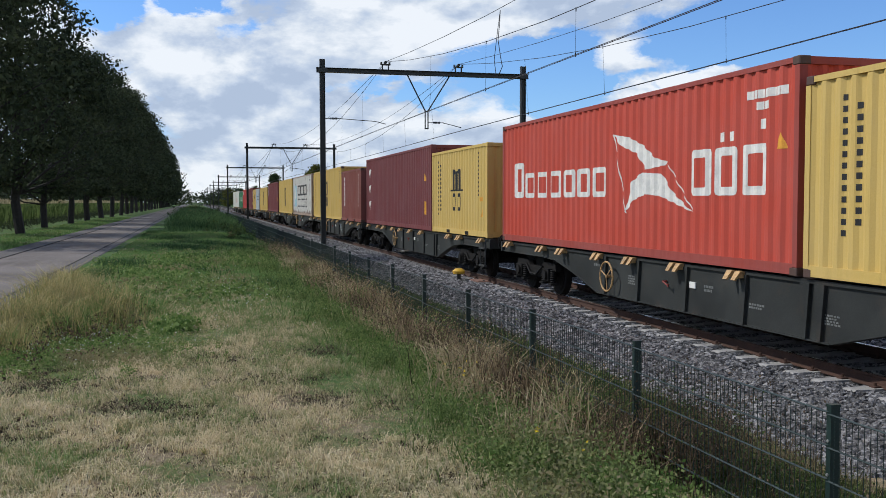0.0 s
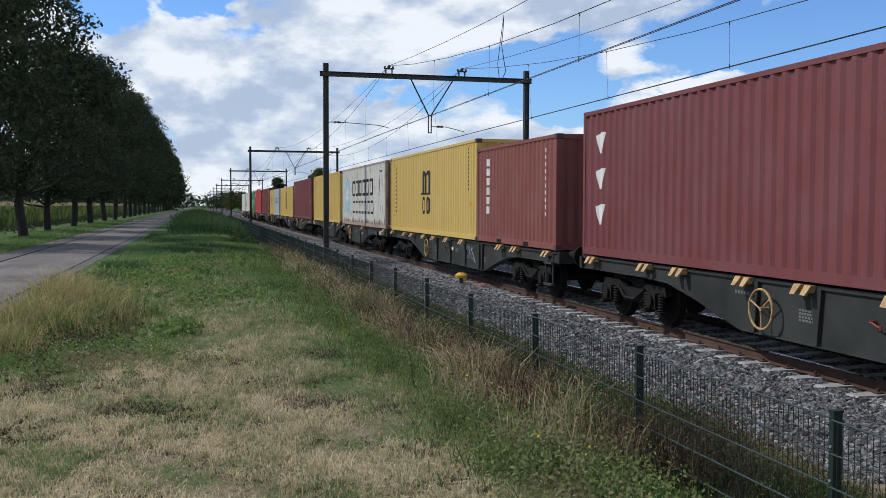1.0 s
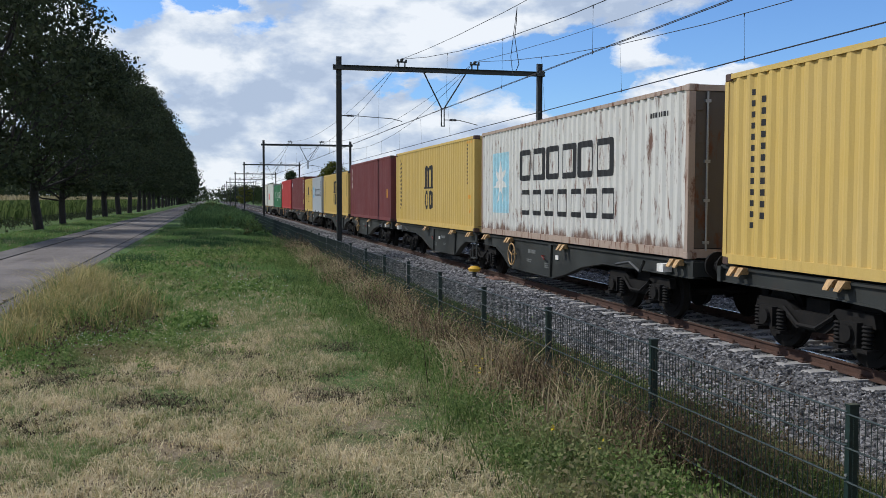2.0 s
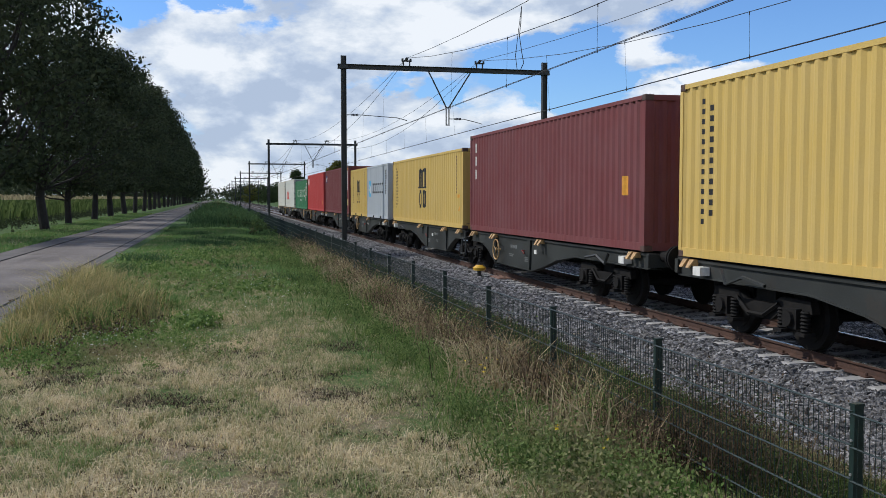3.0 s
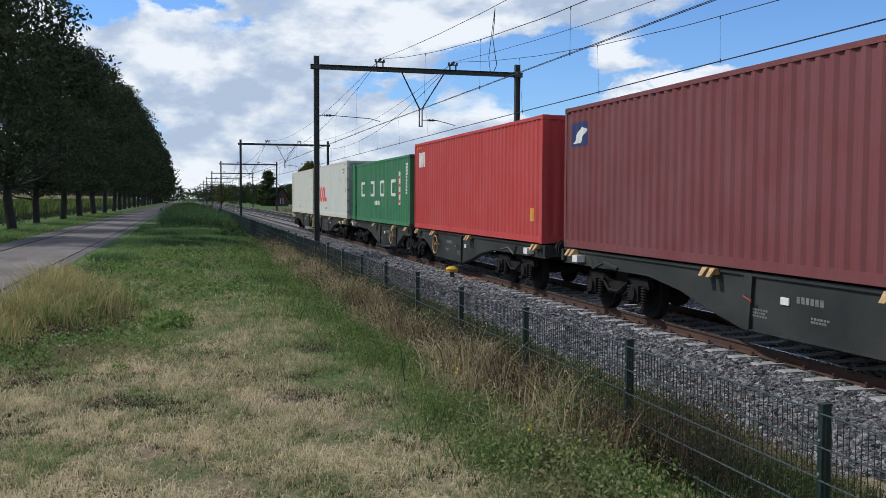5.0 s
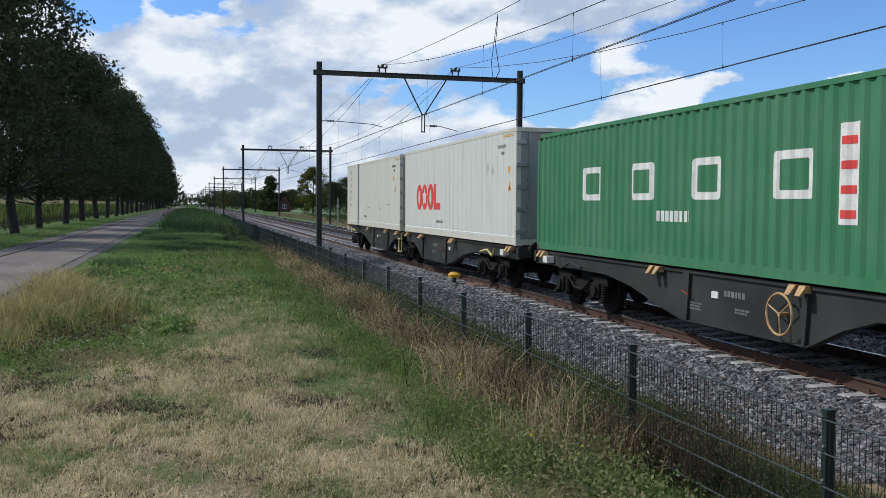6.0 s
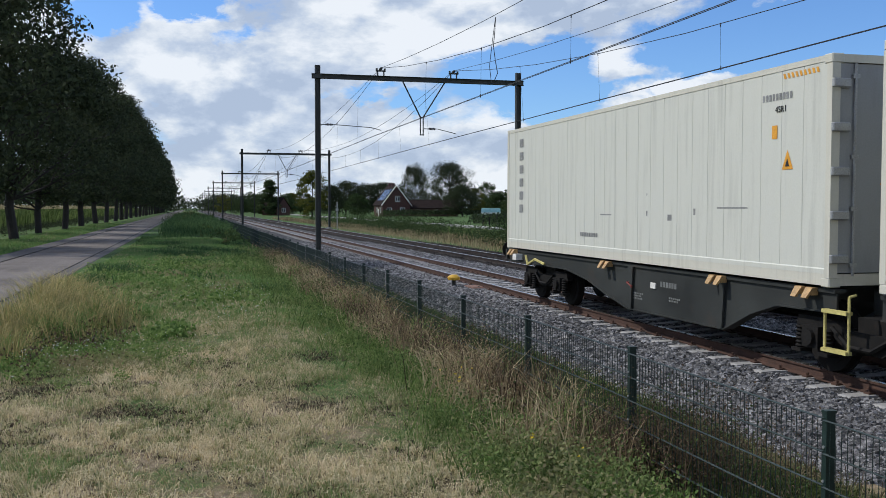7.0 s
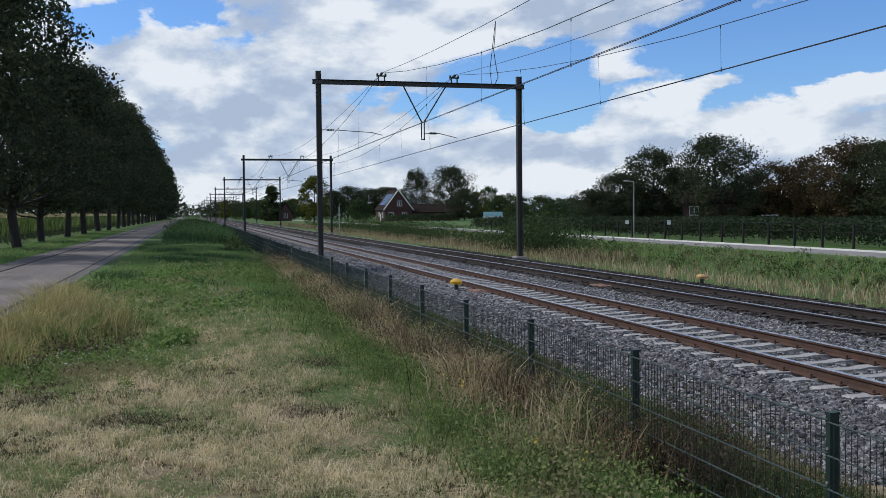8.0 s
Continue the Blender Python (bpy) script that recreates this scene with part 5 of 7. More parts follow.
def girder(parent, outline, ribs, x=1.13):
    """Fish-bellied side sills with ribs, and the cross members between them."""
    top = DECK - 0.02
    for sx in (-1, 1):
        bm = bmesh.new()
        x0, x1 = sorted((sx * (x - 0.03), sx * x))
        slab(bm, outline, x0, x1)
        lo, hi = min(p[0] for p in outline), max(p[0] for p in outline)
        a0, a1 = sorted((sx * (x - 0.14), sx * (x + 0.035)))
        box(bm, a0, a1, lo, hi, top - 0.05, top)
        # bottom flange follows the belly
        under = [p for p in outline if p[1] < top - 0.1]
        under.sort()
        for p, q in zip(under, under[1:]):
            v = [bm.verts.new(c) for c in ((a0, p[0], p[1] - 0.02), (a1, p[0], p[1] - 0.02), (a1, q[0], q[1] - 0.02), (a0, q[0], q[1] - 0.02), (a0, p[0], p[1]), (a1, p[0], p[1]), (a1, q[0], q[1]), (a0, q[0], q[1]))]
            for f in ((3, 2, 1, 0), (4, 5, 6, 7), (0, 1, 5, 4), (1, 2, 6, 5), (2, 3, 7, 6), (3, 0, 4, 7)):
                bm.faces.new([v[i] for i in f])
        part("side_sill", bm, M["wagon"], parent)
        ys = sorted(p[0] for p in under)
        for r in ribs:
            zb = float(np.interp(r, [p[0] for p in under], [p[1] for p in under]))
            bm = bmesh.new()
            r0, r1 = sorted((sx * x, sx * (x + 0.05)))
            slab(bm, [(r - 0.10, top - 0.05), (r - 0.03, zb), (r + 0.03, zb), (r + 0.10, top - 0.05)], r0, r1)
            part("rib", bm, M["wagon"], parent)
    lo, hi = min(p[0] for p in outline), max(p[0] for p in outline)
    bm = bmesh.new()
    for y in np.arange(lo + 0.5, hi, 1.9):
        box(bm, -x + 0.14, x - 0.14, y - 0.06, y + 0.06, top - 0.22, top - 0.02)
    box(bm, -0.22, 0.22, lo, hi, top - 0.30, top - 0.03)
    part("underframe", bm, M["steel_dark"], parent)


def fittings(w, spigots, wheel_y=None, text=()):
    top = DECK - 0.02
    for y in spigots:
        for sx in (-1,):
            bm = bmesh.new()
            for k in (-0.11, 0.11):
                slab(bm, [(y + k - 0.055, top - 0.10), (y + k + 0.055, top - 0.10), (y + k + 0.07, top + 0.0), (y + k - 0.07, top + 0.0)], -1.245, -1.15)
                v = [bm.verts.new(q) for q in ((-1.245, y + k - 0.07, top - 0.005), (-1.245, y + k + 0.07, top - 0.005), (-1.33, y + k + 0.05, top - 0.13), (-1.33, y + k - 0.05, top - 0.13))]
                u = [bm.verts.new((q.co.x + 0.03, q.co.y, q.co.z - 0.01)) for q in v]
                bm.faces.new(v)
                bm.faces.new(u[::-1])
                for e in range(4):
                    bm.faces.new((v[e - 1], u[e - 1], u[e], v[e]))
            box(bm, -1.20, -1.15, y - 0.16, y + 0.16, top - 0.09, top - 0.04)
            part("container_lock", bm, M["spigot"], w, "worn yellow folding container lock")
    if wheel_y is not None:
        bm = bmesh.new()
        ring(bm, (-1.26, wheel_y, top - 0.42), 0.28, 0.018, n=28)
        for a in (0.4, 2.5, 4.6):
            rod(bm, (-1.26, wheel_y, top - 0.42), (-1.26, wheel_y + 0.27 * math.cos(a), top - 0.42 + 0.27 * math.sin(a)), 0.012, 5)
        rod(bm, (-1.27, wheel_y, top - 0.42), (-1.12, wheel_y, top - 0.42), 0.03, 8)
        part("handbrake_wheel", bm, M["spigot"], w, "yellow-rimmed handbrake wheel")
    SKIN["step"] = 0.0
    if spigots:
        mid = sum(spigots) / len(spigots)
        bm = bmesh.new()
        rod(bm, (-1.14, mid + 0.25, top - 0.34), (-1.22, mid + 0.25, top - 0.34), 0.02, 6)
        rod(bm, (-1.21, mid + 0.25, top - 0.34), (-1.21, mid + 0.08, top - 0.40), 0.012, 6)
        rod(bm, (-1.21, mid + 0.08, top - 0.42), (-1.21, mid + 0.08, top - 0.37), 0.02, 6)
        part("brake_lever", bm, M["dull_red"], w, "small dull red brake lever")
        bm = bmesh.new()
        box(bm, -1.15, -1.13, mid - 0.70, mid - 0.52, top - 0.38, top - 0.28)
        part("data_plate", bm, M["white_mark"], w, "small white data plate")
        bm = bmesh.new()
        rod(bm, (-0.6, min(spigots), top - 0.34), (-0.6, max(spigots), top - 0.34), 0.03, 6)
        rod(bm, (-0.75, mid - 0.6, top - 0.5), (-0.75, mid + 0.6, top - 0.5), 0.16, 12)
        part("air_tank", bm, M["bogie"], w)
    for y, z, n, hgt, wid in text:
        bm = bmesh.new()
        for r in range(n):
            zz = top - z - r * hgt * 1.5
            letters(bm, -1.132, y + wid / 2, y - wid / 2 * (0.6 + 0.4 * ((r * 7 + 3) % 5) / 4), zz - hgt, zz, 6, 0.25)
        tagged(part("lettering", bm, M["wagon_mark"], w), kind="stuff")


def buffers(w, y, s):
    zr = RAIL_Z
    for sx in (-1, 1):
        bm = bmesh.new()
        rod(bm, (sx * 0.875, y, zr + 1.05), (sx * 0.875, y + s * 0.35, zr + 1.05), 0.10, 12)
        rod(bm, (sx * 0.875, y + s * 0.35, zr + 1.05), (sx * 0.875, y + s * 0.60, zr + 1.05), 0.075, 12)
        rod(bm, (sx * 0.875, y + s * 0.58, zr + 1.05), (sx * 0.875, y + s * 0.62, zr + 1.05), 0.225, 16)
        part("buffer", bm, M["bogie"], w)
    bm = bmesh.new()
    box(bm, -1.2, 1.2, y - 0.05, y + 0.05, zr + 0.85, DECK - 0.04)
    part("headstock", bm, M["wagon"], w)
    bm = bmesh.new()
    rod(bm, (0, y, zr + 1.0), (0, y + s * 0.55, zr + 0.95), 0.04, 6)
    part("coupling", bm, M["bogie"], w)


def step_ladder(w, y, key="yellow_rail"):
    bm = bmesh.new()
    for k in (-0.22, 0.22):
        rod(bm, (-1.24, y + k, DECK - (0.08 if k < 0 else 0.26)), (-1.24, y + k, DECK - 0.78), 0.020, 6)
    for z in (0.28, 0.76):
        box(bm, -1.29, -1.20, y - 0.23, y + 0.23, DECK - z - 0.022, DECK - z + 0.022)
    rod(bm, (-1.24, y - 0.22, DECK - 0.08), (-1.15, y - 0.22, DECK - 0.06), 0.018, 6)
    part("step", bm, M[key], w, "steel shunter's step")


def wagon_sixty(q0, q1):
    """A four-axle sixty-foot flat with a deep, ribbed belly."""
    w = thing("container_wagon", "grey-green four-axle container flat wagon, loaded", "freight wagon", "wagons of the train")
    mid, half = (q0 + q1) / 2, (q1 - q0) / 2
    t = DECK - 0.02
    out = [(-half, t - 0.24), (-6.6, t - 0.24), (-5.7, t - 0.29), (-4.9, t - 0.45), (-3.6, t - 0.78), (3.45, t - 0.78), (4.8, t - 0.45), (5.7, t - 0.27), (6.6, t - 0.24), (half, t - 0.24), (half, t - 0.04), (-half, t - 0.04)]
    girder(w, out, [-3.42, -3.12, -1.68, 0, 1.70, 3.1])
    fittings(w, [-8.6, -6.4, -5.2, -1.55, 0.2, 1.9, 3.3, 5.2, 6.4, 8.7], 2.8, [(3.4, 0.22, 1, 0.05, 0.5), (1.9, 0.34, 4, 0.03, 0.42), (-0.7, 0.3, 2, 0.04, 0.3), (-2.0, 0.45, 2, 0.03, 0.4), (-3.6, 0.42, 4, 0.024, 0.4)])
    for y in (-half + 2.1, half - 2.1):
        bogie(w, y)
    for s in (-1, 1):
        buffers(w, s * half, s)
    step_ladder(w, -half + 0.45, "steel_dark")
    if q0 > 40:
        for k, line in enumerate((
                [(-1.62, -0.20), (-1.84, -0.12), (-1.76, -0.27), (-1.95, -0.15), (-1.92, -0.30), (-2.08, -0.18), (-2.10, -0.33), (-2.30, -0.20), (-2.27, -0.28), (-2.50, -0.18)],
                [(-2.02, -0.28), (-2.14, -0.42), (-2.24, -0.37), (-2.28, -0.54), (-2.42, -0.50), (-2.70, -0.64), (-2.58, -0.50), (-2.24, -0.24)])):
            bm = bmesh.new()
            wire_run(bm, [(-1.136, y, t + z) for y, z in line], 0.007)
            part("scribble", bm, M["scribble"], w, "pale spray-paint scribble")
    MOVING.append((w, mid, 0.0))


def wagon_articulated(q0, joint, q1, step="steel_dark", wheels=(-1,)):
    """Two short bodies over a shared bogie at the joint."""
    w = thing("articulated_wagon", "dark grey articulated container wagon with three bogies, loaded", "freight wagon", "wagons of the train")
    t = DECK - 0.02
    for s, end in ((-1, q0 - joint), (1, q1 - joint)):
        e = abs(end)
        out = [(0.40, t - 0.28), (1.6, t - 0.30), (2.2, t - 0.48), (2.9, t - 0.79), (6.1, t - 0.81), (7.0, t - 0.64), (7.9, t - 0.42), (9.0, t - 0.28), (e, t - 0.28), (e, t - 0.04), (0.40, t - 0.04)]
        out = [(s * a, b) for a, b in out]
        if s < 0:
            out = out[::-1]
        girder(w, out, [s * 2.95, s * 5.95])
        fittings(w, [s * a for a in (0.9, 3.0, 6.9, 12.2)], s * 3.35 if s in wheels else None, [(s * 4.6, 0.24, 1, 0.09, 0.6), (s * 4.4, 0.48, 2, 0.03, 0.4), (s * 5.7, 0.5, 3, 0.03, 0.4)])
        bogie(w, s * (e - 2.3))
        buffers(w, s * e, s)
        bm = bmesh.new()
        box(bm, -1.31, -1.14, s * (e - 0.9) - 0.12, s * (e - 0.9) + 0.12, t - 0.24, t - 0.10)
        part("marker_plate", bm, M["white_mark"], w, "small white plate")
        bm = bmesh.new()
        wire_run(bm, [(-1.27, s * (e - 1.6), t - 0.10), (-1.28, s * (e - 1.75), t - 0.30), (-1.27, s * (e - 2.2), t - 0.16), (-1.27, s * (e - 2.8), t - 0.24)], 0.03)
        part("strap", bm, M["yellow_rail" if q1 > 190 else "steel_dark"], w, "loose strap")
    bogie(w, 0.0)
    bm = bmesh.new()
    box(bm, -0.5, 0.5, -0.5, 0.5, t - 0.34, t - 0.05)
    part("joint", bm, M["steel_dark"], w)
    step_ladder(w, 0.25, step)
    MOVING.append((w, joint, 0.0))


def build_wagons():
    for q0, q1 in ((4.40, 23.05), (24.10, 42.75), (43.98, 62.54)):
        wagon_sixty(q0, q1)
    for q0, joint, q1 in ((63.40, 76.10, 88.80), (89.92, 102.65, 115.40), (116.50, 129.26, 142.02), (143.10, 155.77, 168.50), (169.70, 182.43, 195.18)):
        wagon_articulated(q0, joint, q1, "yellow_rail" if q1 > 190 else "steel_dark", () if q1 > 190 else (-1, 1) if q1 > 160 else (-1,))


def motions():
    """The train comes towards the camera at a steady speed."""
    for ob, y, _ in MOVING:
        z = DECK if ob.name.startswith("shipping") else 0.0
        walk(ob, [(t, pose(NEAR_X, y - SPEED * t, z)) for t in (0.0, 2.0, 4.0, 6.0, 8.0)])

# ---- plants ----
RNG = np.random.default_rng(11)


def blades(name, x, y, height, width, material, lean=0.35, label="", category="grass", z=None, rng=RNG):
    """Upright tapering blades at the places given; one mesh."""
    n = len(x)
    z = ground_z(x, y) if z is None else z
    h = height * (0.5 + rng.random(n))
    w = width * (0.7 + 0.6 * rng.random(n))
    a = rng.random(n) * 6.283
    dx, dy = np.cos(a), np.sin(a)
    b = rng.random(n) * 6.283
    k = lean * h * (0.3 + rng.random(n))
    lx, ly = np.cos(b) * k, np.sin(b) * k
    P = np.empty((n, 5, 3))
    P[:, 0] = np.stack([x - dx * w / 2, y - dy * w / 2, z - 0.01], 1)
    P[:, 1] = np.stack([x + dx * w / 2, y + dy * w / 2, z - 0.01], 1)
    P[:, 2] = np.stack([x + dx * w * 0.4 + lx * 0.35, y + dy * w * 0.4 + ly * 0.35, z + h * 0.6], 1)
    P[:, 3] = np.stack([x - dx * w * 0.4 + lx * 0.35, y - dy * w * 0.4 + ly * 0.35, z + h * 0.6], 1)
    P[:, 4] = np.stack([x + lx, y + ly, z + h * (1 - 0.3 * lean)], 1)
    o = 5 * np.arange(n)
    q = np.stack([o, o + 1, o + 2, o + 3], 1).tolist()
    t = np.stack([o + 3, o + 2, o + 4], 1).tolist()
    ob = raw(name, P.reshape(-1, 3).tolist(), q + t, material)
    return tagged(ob, label, category, kind="stuff")


def leaf_cloud(centres, radii, per, size, rng, flat=0.7):
    """Diamond leaves scattered about clump centres; returns verts and faces."""
    m = len(centres)
    c = np.repeat(np.asarray(centres), per, 0)
    r = np.repeat(np.asarray(radii), per)
    n = len(c)
    d = rng.normal(size=(n, 3))
    d /= np.linalg.norm(d, axis=1)[:, None]
    d[:, 2] *= flat
    p = c + d * (r * rng.random(n) ** 0.45)[:, None]
    u = rng.normal(size=(n, 3))
    u /= np.linalg.norm(u, axis=1)[:, None]
    v = np.cross(u, rng.normal(size=(n, 3)))
    v /= np.linalg.norm(v, axis=1)[:, None]
    s = (size * (0.6 + 0.8 * rng.random(n)))[:, None]
    P = np.stack([p - u * s * 0.5, p + v * s * 0.28, p + u * s * 0.5, p - v * s * 0.28], 1)
    f = np.arange(4 * n).reshape(-1, 4)
    return P.reshape(-1, 3), f


def limb(bm, a, b, r0, r1, rng, n=4, wob=0.25, sides=7):
    """A bent, tapering limb; returns its points."""
    a, b = Vector(a), Vector(b)
    pts = []
    for i in range(n + 1):
        u = i / n
        p = a.lerp(b, u)
        if 0 < i < n:
            p += Vector(rng.normal(size=3) * wob * (b - a).length * 0.12)
        pts.append(p)
    for i in range(n):
        rod(bm, pts[i], pts[i + 1], r0 + (r1 - r0) * i / n, sides, r0 + (r1 - r0) * (i + 1) / n, cap=False)
    return pts


def tree_meshes(seed, height, radius, bare, leaves, leaf_size, leaf_mat, clumps=70, shape="oval", trunk_r=0.2):
    """Trunk with limbs, and a crown of clumped leaves with gaps; two meshes."""
    rng = np.random.default_rng(seed)
    bm = bmesh.new()
    limb(bm, (0, 0, -0.2), (rng.normal() * 0.2, rng.normal() * 0.2, height * 0.9), trunk_r, 0.03, rng, 7, 0.06, 9)
    centres, radii = [], []
    while len(centres) < clumps:
        u = rng.random()
        if shape == "cone":
            rr = radius * (1 - u) ** 0.8
        elif shape == "wide":
            rr = radius * math.sqrt(max(0.02, 1 - (2 * u ** 0.9 - 0.85) ** 2 / 1.35))
        else:
            rr = radius * max(0.12, math.sin(math.pi * (0.12 + 0.86 * u ** 0.85))) ** 0.6
        a = rng.random() * 6.283
        q = rng.random() ** 0.42 * rr * (0.8 + 0.35 * rng.random())
        z = bare + (height - bare) * u
        centres.append((q * math.cos(a), q * math.sin(a), z))
        radii.append(radius * (0.17 + 0.24 * rng.random()))
    for c in centres[::3]:
        zz = max(bare * 0.75, c[2] - 0.30 * (height - bare) * rng.random() - 0.5)
        limb(bm, (0, 0, min(zz, c[2])), c, trunk_r * 0.32, 0.02, rng, 3, 0.6, 5)
    tm = bpy.data.meshes.new("trunk")
    bm.normal_update()
    bm.to_mesh(tm)
    bm.free()
    tm.materials.append(M["bark"])
    P, F = leaf_cloud(centres, radii, max(8, leaves // clumps), leaf_size, rng)
    cm = bpy.data.meshes.new("crown")
    cm.from_pydata(P.tolist(), [], F.tolist())
    cm.materials.append(leaf_mat)
    return tm, cm


def tree(meshes, x, y, z, turn, scale, label, group):
    t = thing("tree", label, "tree", group, pose(x, y, z, 0, 0, turn) @ Matrix.Diagonal((scale[0], scale[0], scale[1], 1)))
    for n, me in zip(("trunk", "crown"), meshes):
        o = new(n, me)
        o.parent = t
    return t


def build_avenue():
    rng = np.random.default_rng(3)
    kinds = [tree_meshes(20 + i, 16.0, 4.5, 3.0, 21000, 0.24, M["leaf"], 80, "oval", 0.26) for i in range(4)]
    far = [tree_meshes(30 + i, 16.0, 4.3, 2.6, 5000, 0.5, M["leaf"], 80, "oval", 0.24) for i in range(2)]
    first = (1.10, 1.12, 0.84, 0.93, 1.0, 1.06)
    for i in range(27):
        y = 45.4 + 13.5 * i + rng.normal() * 0.4
        k = kinds[i % 4] if i < 11 else far[i % 2]
        s = first[i] if i < 6 else 1.15 + 0.06 * rng.normal()
        x = (-9.9, -9.7)[i] if i < 2 else -10.3 + 0.02 * i + rng.normal() * 0.12
        tree(k, x, y, -0.1, rng.random() * 360, (s * (1.14 if 2 <= i < 6 else 1.0), s * (0.95 + 0.08 * rng.random())), "tall roadside tree with a dense dark green crown", "avenue trees along the lane")


def build_right_trees():
    big = [tree_meshes(50 + i, 10.0, 5.0, 1.6, 20000, 0.24, M["leaf"], 110, "wide", 0.25) for i in range(3)]
    mixed = [tree_meshes(60 + i, 10.0, 4.5, 0.9, 9000, 0.36, M["leaf_far"], 70, "wide", 0.22) for i in range(3)]
    gold = tree_meshes(70, 10.0, 3.6, 0.8, 9000, 0.34, M["leaf_gold"], 50, "oval", 0.2)
    brown = [tree_meshes(72 + i, 10.0, 4.6, 1.2, 12000, 0.28, M["leaf_brown"], 80, "wide", 0.22) for i in range(2)]
    cone = tree_meshes(71, 10.0, 3.2, 0.5, 9000, 0.34, M["leaf_far"], 60, "cone", 0.2)
    rng = np.random.default_rng(8)
    # direction from the camera in degrees off the track, distance, height, crown half-width, kind
    near_wood = [
        (24.2, 132, 5.2, 3.6, big[0]), (25.7, 134, 7.2, 4.2, big[1]), (27.6, 135, 10.4, 4.8, big[2]), (29.3, 140, 8.5, 4.0, big[0]),
        (31.2, 128, 11.4, 5.6, big[1]), (33.0, 140, 7.0, 4.2, big[2]), (34.6, 138, 8.6, 5.0, brown[0]), (36.4, 136, 9.0, 4.4, brown[1]),
        (38.4, 128, 10.8, 5.4, brown[0]), (40.0, 126, 10.0, 5.0, big[1]), (41.8, 122, 10.5, 5.0, big[2]),
    ]
    beyond = [
        (13.4, 290, 15.0, 4.6, big[0]), (15.5, 285, 15.2, 7.2, big[1]), (16.3, 255, 8.0, 4.6, big[2]), (17.8, 350, 11.0, 5.0, mixed[0]),
        (18.9, 330, 8.5, 5.0, mixed[1]), (20.9, 300, 7.0, 5.6, mixed[2]), (22.8, 300, 6.2, 4.6, mixed[0]),
        (9.2, 330, 11.0, 7.0, big[2]), (10.4, 330, 10.4, 7.0, big[0]), (11.6, 335, 10.8, 7.0, big[1]), (8.3, 320, 9.5, 5.0, big[1]),
        (7.2, 232, 10.8, 5.2, gold), (4.7, 300, 11.0, 7.5, cone), (5.7, 330, 7.0, 4.0, mixed[2]), (3.6, 420, 9.0, 5.0, mixed[1]), (2.6, 520, 9.0, 6.0, mixed[0]),
        (17.1, 320, 8.6, 4.6, gold), (18.3, 330, 7.6, 4.4, mixed[2]), (19.6, 290, 6.6, 5.0, mixed[0]), (21.9, 280, 6.0, 5.0, mixed[1]), (23.6, 250, 5.2, 4.0, mixed[2]), (9.9, 280, 6.5, 4.0, mixed[1]), (6.0, 360, 7.5, 5.0, gold), (4.0, 380, 7.5, 4.5, mixed[0]), (3.0, 360, 6.0, 4.0, mixed[2]), (2.0, 430, 8.0, 5.0, gold),
        (1.5, 600, 10.0, 8.0, mixed[2]), (6.5, 400, 8.5, 6.0, mixed[0]),
    ]
    for ang, dist, hgt, half, k in near_wood + beyond:
        a = radians(ang)
        tree(k, dist * math.sin(a), dist * math.cos(a), -0.55, rng.random() * 360, (half / 4.8, hgt / 10.0), "broadleaf tree standing in the distance, dark against the sky", "distant trees")
    # understorey and far woodland edges, too many to count
    P, F, o = [], [], 0
    for n, (a0, a1), (d0, d1), hgt, size, per in ((330, (23.5, 44), (138, 165), 5.2, 0.8, 70), (110, (7.6, 24.5), (330, 420), 6.0, 1.2, 45), (150, (-1.5, 7.5), (480, 760), 9.0, 1.2, 60), (380, (-16, -1.0), (300, 480), 13.0, 1.3, 55), (60, (24, 44), (300, 420), 8.0, 1.4, 45)):
        a = np.radians(a0 + (a1 - a0) * rng.random(n))
        dd = d0 + (d1 - d0) * rng.random(n)
        c = np.stack([dd * np.sin(a), dd * np.cos(a), -0.5 + hgt * (0.25 + 0.5 * rng.random(n))], 1)
        p, f = leaf_cloud(c, hgt * (0.35 + 0.25 * rng.random(n)), per, size, rng, 0.9)
        P.append(p)
        F.append(f + o)
        o += len(p)
    tagged(raw("distant_woods", np.concatenate(P).tolist(), np.concatenate(F).tolist(), M["leaf"]), "dark band of distant hedges and woodland", "woods", kind="stuff")


